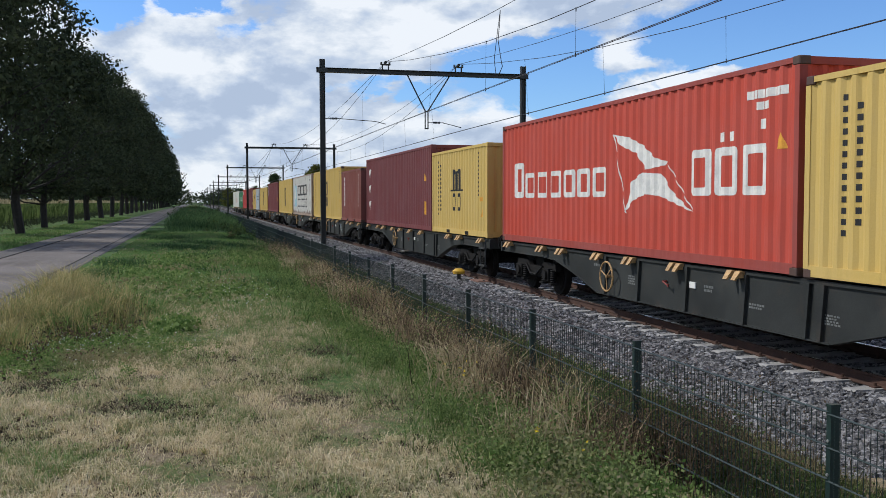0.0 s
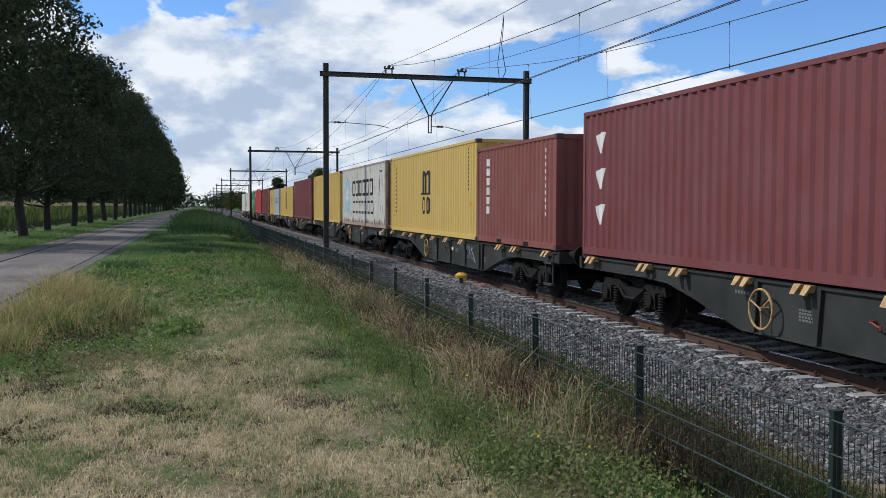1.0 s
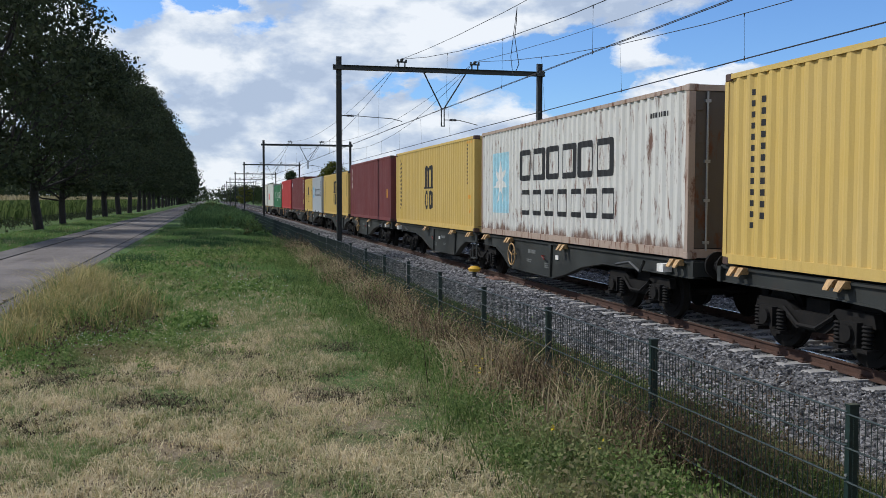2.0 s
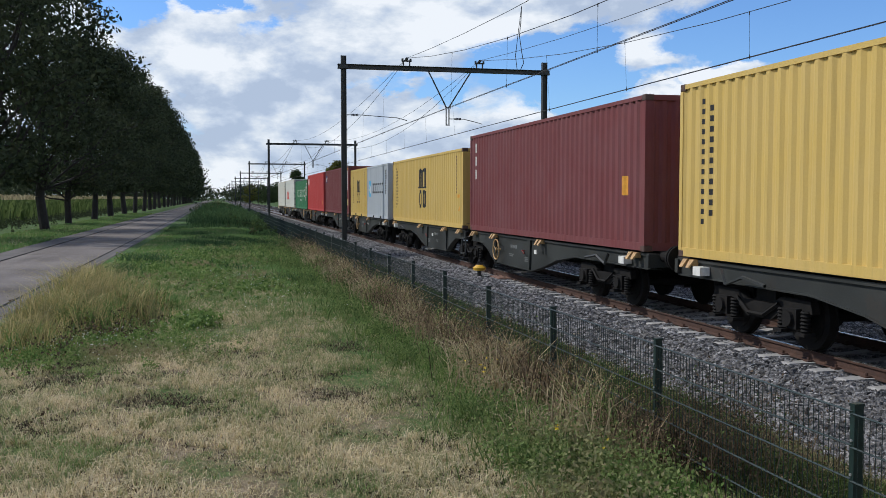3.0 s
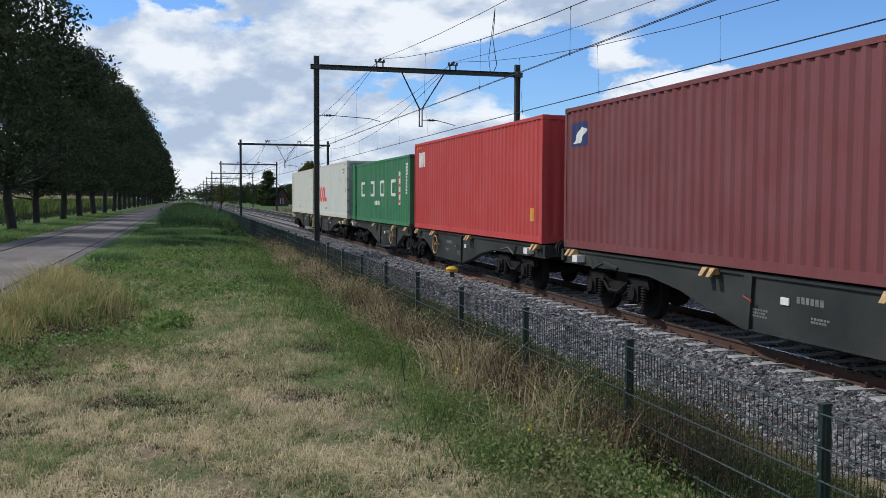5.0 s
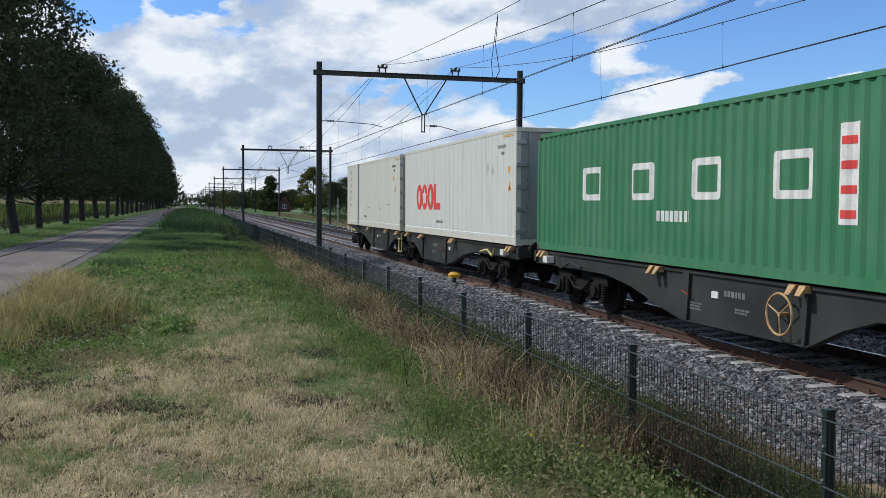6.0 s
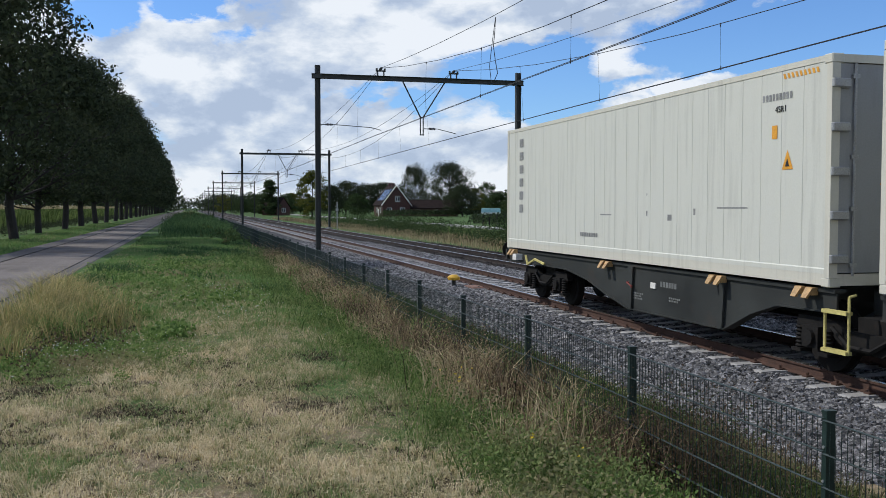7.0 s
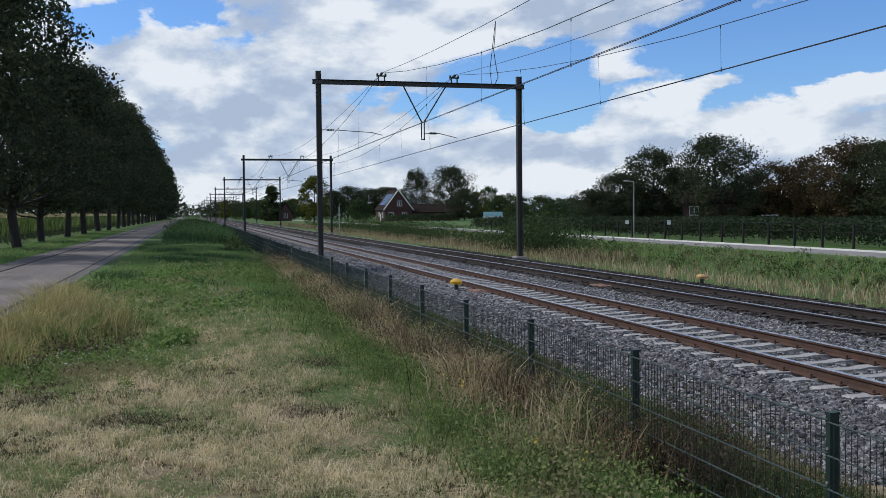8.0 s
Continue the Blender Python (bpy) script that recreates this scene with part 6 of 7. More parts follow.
def build_lawn():
    rng = np.random.default_rng(21)

    def area(n, x0, x1, y0, y1, power=1.6):
        return x0 + (x1 - x0) * rng.random(n), y0 + (y1 - y0) * rng.random(n) ** power

    tx, ty = area(16000, -2.82, 3.5, 5.5, 26)
    bare = np.sin(tx * 2.3 + 1.7 * np.sin(ty * 1.1)) * np.sin(ty * 1.7 + 1.3 * np.sin(tx * 1.9)) + 0.5 * rng.random(16000)
    order = np.argsort(-bare)[:12000]
    tx, ty = tx[order], ty[order]
    x = np.repeat(tx, 17) + 0.042 * rng.normal(size=204000)
    y = np.repeat(ty, 17) + 0.042 * rng.normal(size=204000)
    tuft = np.repeat(0.4 + 1.3 * rng.random(12000) ** 1.6, 17)
    blades("lawn_grass", x, y, 0.062 * tuft, 0.0075, M["blade"], 1.2, "short mown grass, dry straw and green patches", rng=rng)
    x, y = area(30000, -2.82, 3.5, 5.5, 22)
    blades("low_lawn_grass", x, y, 0.035, 0.008, M["blade"], 1.6, "thin low grass between the tufts of the lawn", rng=rng)
    x, y = area(85000, -2.82, 3.6, 15, 60, 1.4)
    blades("verge_grass", x, y, 0.085, 0.018, M["blade"], 0.9, "longer green grass on the verge beside the lane", rng=rng)
    x, y = area(16000, -10.5, ROAD_L - 0.1, 30, 120, 1.6)
    blades("roadside_grass", x, y, 0.12, 0.05, M["blade"], 0.6, "strip of grass between the lane and the trees", rng=rng)
    # dark matted thatch where the mower left it
    x, y = area(60000, -2.8, 3.0, 5.5, 13, 1.3)
    mat = np.sin(x * 1.9 + 2.0 * np.sin(y * 0.9)) * np.sin(y * 3.1 + 1.6 * np.sin(x * 1.3)) + 0.35 * rng.normal(size=60000)
    keep = mat > 0.40
    blades("dark_thatch", x[keep], y[keep], 0.035, 0.010, M["thatch"], 2.4, "dark matted thatch left lying on the lawn", "thatch", rng=rng)
    # rank tussocks in the green verge, and the unmown end of it
    x, y = area(60000, -2.8, 3.3, 22, 62, 1.2)
    rank = np.sin(x * 1.1 + 1.5 * np.sin(y * 0.45)) * np.sin(y * 0.62 + 1.2 * np.sin(x * 0.9)) + 0.25 * rng.normal(size=60000)
    keep = rank > 0.66
    blades("verge_tussocks", x[keep], y[keep], 0.22, 0.018, M["rank"], 0.8, "dark rank tussocks in the green verge", "tall grass", rng=rng)
    x, y = area(24000, -3.2, 3.2, 60, 170, 1.5)
    keep = (y > 65 + 3.0 * np.sin(x * 1.7) + 2.5 * rng.normal(size=24000)) & (x > -1.7 + 0.25 * rng.normal(size=24000))
    x, y = x[keep], y[keep]
    blades("unmown_grass", x, y, 0.20 + 0.72 * np.clip((y - 62) / 10, 0, 1), 0.034, M["rank"], 0.6, "tall unmown dark green grass at the end of the verge", "tall grass", rng=rng)
    # loose straw lying flat
    x, y = area(26000, -2.8, 3.0, 5.5, 18)
    blades("loose_straw", x, y, 0.03, 0.006, M["straw"], 3.2, "pale cut straw lying on the lawn", "straw", rng=rng)


def clump(n, cx, cy, sx, sy, rng):
    return cx + sx * rng.normal(size=n), cy + sy * rng.normal(size=n)


def leafy_weeds(name, x, y, height, leaf, per, material, rng, label, category="weeds"):
    """Low plants: a few leaves up a short stem, many plants in one mesh."""
    z = ground_z(x, y)
    n = len(x)
    hh = height * (0.4 + 0.9 * rng.random(n))
    c = np.stack([x, y, z + hh * 0.5], 1)
    P, F = leaf_cloud(c, hh * 0.55, per, leaf, rng, 0.95)
    P[:, 2] = np.maximum(P[:, 2], np.repeat(z, per * 4) + 0.01)
    return tagged(raw(name, P.tolist(), F.tolist(), material), label, category, kind="stuff")


def build_weeds():
    rng = np.random.default_rng(33)
    # tall seeding tuft by the lane
    for cx, cy, r, hgt, n in ((-2.3, 12.4, 0.30, 0.40, 1000), (-2.3, 14.0, 0.34, 0.54, 1500), (-1.8, 13.8, 0.34, 0.50, 1300), (-2.2, 15.6, 0.36, 0.66, 1700), (-1.5, 15.2, 0.36, 0.55, 1400), (-2.1, 17.2, 0.38, 0.66, 1500), (-1.4, 17.0, 0.36, 0.50, 1100), (-2.5, 19.2, 0.28, 0.52, 1000), (-2.6, 21.5, 0.26, 0.42, 700)):
        x, y = clump(n, cx, cy, r, r * 1.3, rng)
        keep = x > -2.85 + 0.02 * (y - 14)
        x, y = x[keep], y[keep]
        tall = 1.3 * hgt * np.exp(-((x - cx) ** 2 + ((y - cy) / 1.3) ** 2) / (2.2 * r) ** 2)
        k = rng.random(len(x)) < (0.66 if cx < -2.0 else 0.42)
        blades("tall_grass_tuft", x[k], y[k], tall[k], 0.009, M["tall_grass"], 0.75, "tuft of tall straw-coloured seeding grass", "tall grass", rng=rng)
        blades("green_tuft", x[~k], y[~k], tall[~k] * 0.8, 0.012, M["weed"], 0.7, "green tall grass among the dry tuft", "tall grass", rng=rng)
    x, y = clump(600, -1.9, 15.2, 0.4, 1.8, rng)
    leafy_weeds("tuft_undergrowth", x, y, 0.30, 0.04, 14, M["dark_weed"], rng, "dark withered undergrowth between the tufts")
    x, y = clump(900, -1.7, 12.2, 0.8, 0.8, rng)
    leafy_weeds("clover_weeds", x, y, 0.18, 0.032, 22, M["weed"], rng, "low green weeds beside the tall grass")
    for cx, cy, sx, sy, n in ((-0.35, 14.6, 0.2, 0.4, 130), (0.6, 20.5, 0.5, 1.6, 260), (-0.8, 25, 0.7, 3.0, 320), (0.5, 31, 1.0, 2.0, 500), (-2.5, 22, 0.4, 4, 260)):
        x, y = clump(n, cx, cy, sx, sy, rng)
        keep = x > ROAD_R + 0.75
        leafy_weeds("low_weeds", x[keep], y[keep], 0.20, 0.06 + 0.001 * cy, 9, M["weed"], rng, "patch of low green weeds in the verge")
    # strip along the fence: green undergrowth, straw, withered stalks
    n = 17000
    y = 5 + 50 * rng.random(n) ** 1.7
    x = 2.85 + 0.48 * rng.normal(size=n)
    keep = (x > 1.9) & (x < 4.6) & (np.sin(y * 1.7 + 2.0 * np.sin(x * 2.2)) + 0.7 * rng.normal(size=n) > -0.45)
    blades("fence_grass", x[keep], y[keep], 0.17, 0.007, M["weed"], 0.6, "rank green grass along the fence foot", "tall grass", rng=rng)
    n = 900
    y = 5.5 + 7 * rng.random(n)
    x = 2.75 + 0.42 * rng.normal(size=n)
    leafy_weeds("green_fence_weeds", x, y, 0.22, 0.018, 22, M["weed"], rng, "leafy green weeds growing along the fence")
    n = 1600
    y = 12 + 34 * rng.random(n) ** 1.4
    x = 2.8 + 0.4 * rng.normal(size=n)
    leafy_weeds("green_fence_weeds", x, y, 0.22, 0.035, 16, M["weed"], rng, "leafy green weeds growing along the fence")
    n = 700
    y = 8 + 42 * rng.random(n) ** 1.3
    x = 3.15 + 0.32 * rng.normal(size=n)
    keep = np.sin(y * 1.6 + 2.0) + 0.5 * rng.normal(size=n) > 0.0
    x, y = x[keep], y[keep]
    blades("dry_fence_grass", x, y, 0.40, 0.011, M["straw"], 0.55, "dry straw-coloured tall grass against the fence", "tall grass", rng=rng)
    for cy, sy, n, hgt in ((9.4, 0.8, 700, 0.55), (12.4, 1.3, 620, 0.52), (7.2, 0.6, 350, 0.45), (16.5, 1.8, 600, 0.52), (23, 4, 800, 0.5)):
        x, y = clump(n, 3.2, cy, 0.28, sy, rng)
        keep = np.sin(y * 2.1 + 1.4 * np.sin(y * 0.8)) + 0.5 * rng.normal(size=len(y)) > -0.15
        x, y = x[keep], y[keep]
        half = int(len(x) * 0.6)
        blades("dark_stalks", x[half:], y[half:], hgt * 1.05, 0.009, M["dark_weed"], 0.4, "dark withered weed stalks along the fence", "weeds", rng=rng)
        x, y = x[:half], y[:half]
        blades("withered_stalks", x, y, hgt, 0.012, M["brown_weed"], 0.4, "withered brown weed stalks along the fence", "weeds", rng=rng)
        x, y = clump(n // 9, 3.2, cy, 0.28, sy, rng)
        leafy_weeds("withered_weeds", x, y, hgt * 0.85, 0.022, 18, M["brown_weed"], rng, "withered brown seed heads along the fence")
    for k in range(46):
        cy = 6.4 + 32 * (k / 46) ** 1.3 + 0.4 * rng.random()
        cx = 3.12 + 0.20 * rng.normal()
        x, y = clump(80, cx, cy, 0.12, 0.20, rng)
        blades("withered_clump", x, y, 0.42 + 0.2 * rng.random(), 0.007 + 0.0004 * cy, M[("russet", "straw", "brown_weed", "lush", "straw", "dark_weed")[k % 6]], 0.55, "clump of tall weeds and withered stalks before the fence", "weeds", rng=rng)
        x, y = clump(22, cx, cy, 0.13, 0.22, rng)
        leafy_weeds("seed_heads", x, y, 0.50 + 0.28 * rng.random(), 0.013 + 0.0008 * cy, 30, M[("russet", "brown_weed", "lush", "russet", "weed", "straw", "brown_weed")[k % 7]], rng, "seed heads of tall weeds before the fence")
    # tall single weeds, some withered, some still green
    for k in range(34):
        cy = 7 + 34 * (k / 34) ** 1.25 + 0.5 * rng.random()
        x, y = clump(18, 3.15 + 0.28 * rng.normal(), cy, 0.07, 0.12, rng)
        name, mt, lb = (("brown_weed_plant", "dark_weed", "dark brown withered weed standing at the fence"), ("dry_weed_plant", "brown_weed", "dry brown weed standing at the fence"), ("green_weed_plant", "scrub", "tall green weed standing at the fence"))[k % 3]
        leafy_weeds(name, x, y, 0.45 + 0.3 * rng.random(), 0.018 + 0.0008 * cy, 22, M[mt], rng, lb)
    for cx, cy, n, hgt in ((2.75, 9.0, 520, 0.36), (3.0, 10.4, 800, 0.5), (2.9, 13.2, 420, 0.42), (2.8, 15.0, 380, 0.36), (3.0, 18.5, 600, 0.55), (2.95, 22.5, 600, 0.5), (2.9, 27.5, 700, 0.5), (2.6, 7.3, 300, 0.30), (3.2, 34, 700, 0.5)):
        x, y = clump(int(n * (0.8 if cy < 12 else 0.6)), cx, cy, 0.18, 0.25 + 0.01 * cy, rng)
        blades("straw_clump", x, y, hgt, 0.009 + 0.0002 * cy, M["straw"], 0.9, "pale bent straw clump beside the fence", "tall grass", rng=rng)
    # dark bush behind and before the fence close to the camera
    x, y = clump(170, 3.85, 6.7, 0.22, 0.36, rng)
    leafy_weeds("fence_bush", x, y, 0.78, 0.022, 40, M["dark_weed"], rng, "dense dark withered bush growing through the fence")
    x, y = clump(110, 3.8, 6.9, 0.25, 0.5, rng)
    leafy_weeds("fence_bush_green", x, y, 0.70, 0.024, 34, M["scrub"], rng, "dense dark green bush growing through the fence")
    x, y = clump(420, 3.8, 6.7, 0.25, 0.4, rng)
    blades("bush_stalks", x, y, 0.62, 0.006, M["dark_weed"], 0.6, "thin withered stalks of the bush at the fence", "weeds", rng=rng)
    x, y = clump(420, 2.7, 6.3, 0.3, 0.6, rng)
    leafy_weeds("fern_weeds", x, y, 0.34, 0.035, 26, M["weed"], rng, "feathery bright green weeds before the fence")
    for cx, cy, r, hgt, n in ((2.45, 8.0, 0.26, 0.40, 150), (2.75, 6.8, 0.28, 0.46, 170), (2.3, 6.5, 0.25, 0.30, 110), (2.85, 9.6, 0.26, 0.42, 130), (2.45, 11.2, 0.28, 0.34, 130), (2.5, 13.2, 0.34, 0.36, 150), (2.3, 15.6, 0.4, 0.34, 170), (2.5, 18.6, 0.5, 0.36, 190), (2.5, 22.5, 0.6, 0.38, 210), (2.6, 27.5, 0.8, 0.42, 220), (2.7, 34.0, 1.2, 0.45, 220)):
        x, y = clump(int(n * 0.32), cx, cy, r * 0.8, r * 1.2, rng)
        leafy_weeds("green_weed_clump", x, y, hgt, 0.020 + 0.0012 * cy, 26, M["lush"], rng, "lush green leafy weeds before the fence")
        x, y = clump(n * 4, cx, cy, r * 1.1, r * 1.6, rng)
        blades("lush_grass", x, y, hgt * 0.62, 0.006 + 0.0004 * cy, M["lush"], 0.9, "lush green grass before the fence", "tall grass", rng=rng)
    # grass between the fence and the ballast
    n = 22000
    y = 4 + 40 * rng.random(n) ** 1.7
    x = 3.7 + 1.9 * rng.random(n)
    blades("rank_trackside_grass", x, y, 0.12, 0.008, M["scrub"], 0.9, "dark rank grass between the fence and the ballast", rng=rng)
    n = 12000
    y = 4 + 40 * rng.random(n) ** 1.7
    x = 3.7 + 1.7 * rng.random(n)
    blades("trackside_grass", x, y, 0.11, 0.012, M["scrub"], 0.9, "sparse grass between the fence and the ballast", rng=rng)
    x = 4.0 + 1.5 * rng.random(1000)
    y = 5.5 + 12 * rng.random(1000)
    blades("trackside_stalks", x, y, 0.26, 0.008, M["dark_weed"], 0.6, "dark withered stalks behind the fence", "weeds", rng=rng)
    x = 3.9 + 1.5 * rng.random(420)
    y = 5.5 + 14 * rng.random(420)
    leafy_weeds("trackside_weeds", x, y, 0.26, 0.03, 16, M["scrub"], rng, "low green weeds behind the fence")
    # flowers
    for cx, cy, n in ((2.75, 9.3, 6), (2.55, 6.35, 4)):
        x, y = clump(n, cx, cy, 0.12, 0.25, rng)
        z = ground_z(x, y) + 0.30 + 0.12 * rng.random(n)
        P, F = leaf_cloud(np.stack([x, y, z], 1), np.full(n, 0.02), 6, 0.020, rng, 0.4)
        tagged(raw("yellow_flowers", P.tolist(), F.tolist(), M["petal"]), "small yellow flowers among the weeds", "flowers", kind="stuff")
    n = 230
    x = np.concatenate([clump(n, -1.6, 12.4, 0.8, 1.0, rng)[0], clump(n, 0.7, 19, 0.5, 3.0, rng)[0]])
    y = np.concatenate([12.4 + rng.normal(size=n), 19 + 3 * rng.normal(size=n)])
    P, F = leaf_cloud(np.stack([x, y, ground_z(x, y) + 0.20], 1), np.full(len(x), 0.010), 3, 0.014, rng, 0.4)
    tagged(raw("clover_flowers", P.tolist(), F.tolist(), M["petal_white"]), "tiny white clover flowers in the verge", "flowers", kind="stuff")
    # beyond the far track
    n = 4200
    y = 14 + 110 * rng.random(n) ** 1.5
    x = 17.2 + 0.6 * rng.normal(size=n)
    blades("far_dry_grass", x, y, 0.34, 0.03, M["straw"], 0.4, "pale dry grass beside the far track", "tall grass", z=np.full(n, -0.58), rng=rng)
    n = 16000
    y = 16 + 130 * rng.random(n) ** 1.4
    x = 18 + 12 * rng.random(n)
    k = rng.random(n) < np.clip((x - 17.5) / 4.0, 0.1, 1.0)
    blades("far_withered_grass", x[~k], y[~k], 0.36, 0.03, M["brown_weed"], 0.7, "withered brown grass beside the far track", "tall grass", z=np.full(int((~k).sum()), -0.56), rng=rng)
    x, y = x[k], y[k]
    n = len(x)
    blades("far_meadow_grass", x, y, 0.34, 0.04, M["weed"], 0.7, "green rough grass between the track and the path", "tall grass", z=np.full(n, -0.56), rng=rng)
    n = 6000
    y = 40 + 170 * rng.random(n) ** 1.2
    x = 17.4 + 3.2 * rng.random(n)
    k = rng.random(n) < 0.4
    blades("far_rough_grass", x[k], y[k], 0.55, 0.04, M["straw"], 0.5, "tall pale rough grass beside the far track", "tall grass", z=np.full(int(k.sum()), -0.57), rng=rng)
    blades("far_brown_grass", x[~k], y[~k], 0.55, 0.045, M["brown_weed"], 0.5, "tall brown rough grass beside the far track", "tall grass", z=np.full(int((~k).sum()), -0.57), rng=rng)
    n = 800
    y = 22 + 160 * rng.random(n) ** 1.3
    x = 19 + 9 * rng.random(n)
    leafy_weeds("far_shrubs", x, y, 0.55, 0.09, 40, M["scrub"], rng, "low green scrub between the track and the path", "shrubs")
    for cx, cy, sx, sy, n, hgt in ((19.0, 50.5, 0.9, 1.6, 160, 2.3), (20.2, 56, 1.1, 4, 200, 1.9), (20.0, 85, 1.2, 10, 260, 1.8), (21, 120, 1.5, 20, 300, 2.0)):
        x, y = clump(n, cx, cy, sx, sy, rng)
        leafy_weeds("dark_bush", x, y, hgt, 0.14, 34, M["leaf_far"], rng, "dark green bush beside the line", "bush")
    # bank of scrub along the verge of the near side, further down the line
    x, y = clump(260, 0.4, 170, 1.4, 40, rng)
    leafy_weeds("end_scrub", x, y, 1.0, 0.2, 26, M["scrub"], rng, "mixed scrub closing the far end of the verge", "bush")
    x, y = clump(300, 3.0, 84, 0.7, 14, rng)
    leafy_weeds("line_scrub", x, y, 0.5, 0.14, 26, M["leaf_far"], rng, "dark scrub along the fence further down the line", "bush")
    # crop field beyond the avenue
    n = 26000
    y = 35 + 260 * rng.random(n) ** 1.4
    x = -14.5 - 45 * rng.random(n)
    blades("crop_field", x, y, 1.7, 0.16, M["crop"], 0.5, "field of tall green crop beyond the trees", "crop", z=np.full(n, 0.0), rng=rng)
    n = 18000
    y = 35 + 200 * rng.random(n) ** 1.4
    x = -14.5 - 45 * rng.random(n)
    blades("crop_tassels", x, y, 0.45, 0.08, M["straw"], 0.6, "pale seed tassels topping the crop", "crop", z=np.full(n, 1.75), rng=rng)
    n = 1400
    y = 40 + 260 * rng.random(n)
    x = -12.9 + 0.8 * rng.normal(size=n)
    leafy_weeds("avenue_undergrowth", x, y, 0.6, 0.11, 20, M["leaf"], rng, "dark undergrowth at the foot of the roadside trees", "bush")


def build_vineyard():
    """Rows of trained green plants on dark posts beyond the pale path."""
    rng = np.random.default_rng(44)
    bm = bmesh.new()
    box(bm, -0.06, 0.06, -0.06, 0.06, -0.2, 1.5, 0.01)
    pm = bpy.data.meshes.new("post")
    bm.normal_update(); bm.to_mesh(pm); bm.free()
    pm.materials.append(M["wood_post"])
    f = thing("vineyard_fence", "row of dark timber posts with wires beside the path", "fence")
    for i in range(30):
        share("post", pm, f, 36.0, 34 + 2.75 * i + rng.normal() * 0.1, -0.55)
    for z in (0.0, 0.5, 1.0):
        bm = bmesh.new()
        rod(bm, (36.0, 30, z), (36.0, 118, z), 0.012, 4)
        part("wire", bm, M["wood_post"], f)
    for r in range(7):
        x0 = 39.5 + 2.6 * r + (r > 4) * 3 * (r - 4)
        n = 2800 - 150 * r
        y = 30 + 100 * rng.random(n)
        c = np.stack([x0 + 0.25 * rng.normal(size=n), y, -0.15 + 1.15 * rng.random(n)], 1)
        P, F = leaf_cloud(c, np.full(n, 0.38), 8, 0.18, rng, 0.8)
        tagged(raw("plant_row", P.tolist(), F.tolist(), M["vine"]), "row of trained dark green fruit plants", "crop row", "fruit plant rows", "stuff")


# ---- buildings and small things ----


def build_path():
    p = strip("path", [(32.3, -0.62), (32.35, -0.47), (34.6, -0.45), (34.65, -0.62)], -20, 400, M["pavingconc"])
    k = strip("path_kerb", [(34.62, -0.62), (34.63, -0.36), (34.84, -0.36), (34.85, -0.62)], -20, 400, M["white_kerb"])
    tagged(k, "pale sunlit concrete kerb along the path", "kerb", kind="structure")
    tagged(p, "pale concrete path beyond the tracks", "path", kind="structure")


def window(parent, x, y, z, w, h, face):
    """A framed window on a wall; face is the direction (dx, dy) out of the wall."""
    dx, dy = face
    bm = bmesh.new()

    def plate2(a, b, c, d, o0, o1):
        # a..b across, c..d up, o0..o1 outward
        if dy:
            box(bm, x + a, x + b, *sorted((y + dy * o0, y + dy * o1)), z + c, z + d)
        else:
            box(bm, *sorted((x + dx * o0, x + dx * o1)), y + a, y + b, z + c, z + d)

    t = 0.09
    plate2(-w / 2, w / 2, 0, t, 0.01, 0.09)
    plate2(-w / 2, w / 2, h - t, h, 0.01, 0.09)
    for a in (-w / 2, -t / 2, w / 2 - t):
        plate2(a, a + t, t, h - t, 0.01, 0.09)
    fr = part("window", bm, M["white_paint"], parent, "white framed window")
    bm = bmesh.new()
    plate2(-w / 2 + t, w / 2 - t, t, h - t, 0.005, 0.04)
    part("pane", bm, M["glass"], fr)


def gable_block(parent, w, l, eave, ridge, wall_name="wall", mat="brick"):
    """Walls with gables along y and a pitched roof with overhang."""
    bm = bmesh.new()
    pts = [(-w / 2, 0), (w / 2, 0), (w / 2, eave), (0, ridge), (-w / 2, eave)]
    a = [bm.verts.new((x, -l / 2, z)) for x, z in pts]
    b = [bm.verts.new((x, l / 2, z)) for x, z in pts]
    bm.faces.new(a)
    bm.faces.new(b[::-1])
    for i in range(5):
        bm.faces.new((a[(i + 1) % 5], a[i], b[i], b[(i + 1) % 5]))
    part(wall_name, bm, M[mat], parent)
    for s in (-1, 1):
        bm = bmesh.new()
        k = (ridge - eave) / (w / 2)
        o = 0.4
        q = [(0, ridge + 0.05), (s * (w / 2 + o), eave - k * o + 0.05), (s * (w / 2 + o), eave - k * o + 0.25), (0, ridge + 0.27)]
        if s > 0:
            q = q[::-1]
        va = [bm.verts.new((x, -l / 2 - 0.25, z)) for x, z in q]
        vb = [bm.verts.new((x, l / 2 + 0.25, z)) for x, z in q]
        bm.faces.new(va[::-1])
        bm.faces.new(vb)
        for i in range(4):
            bm.faces.new((va[i], va[(i + 1) % 4], vb[(i + 1) % 4], vb[i]))
        part("roof", bm, M["rooftile"], parent)


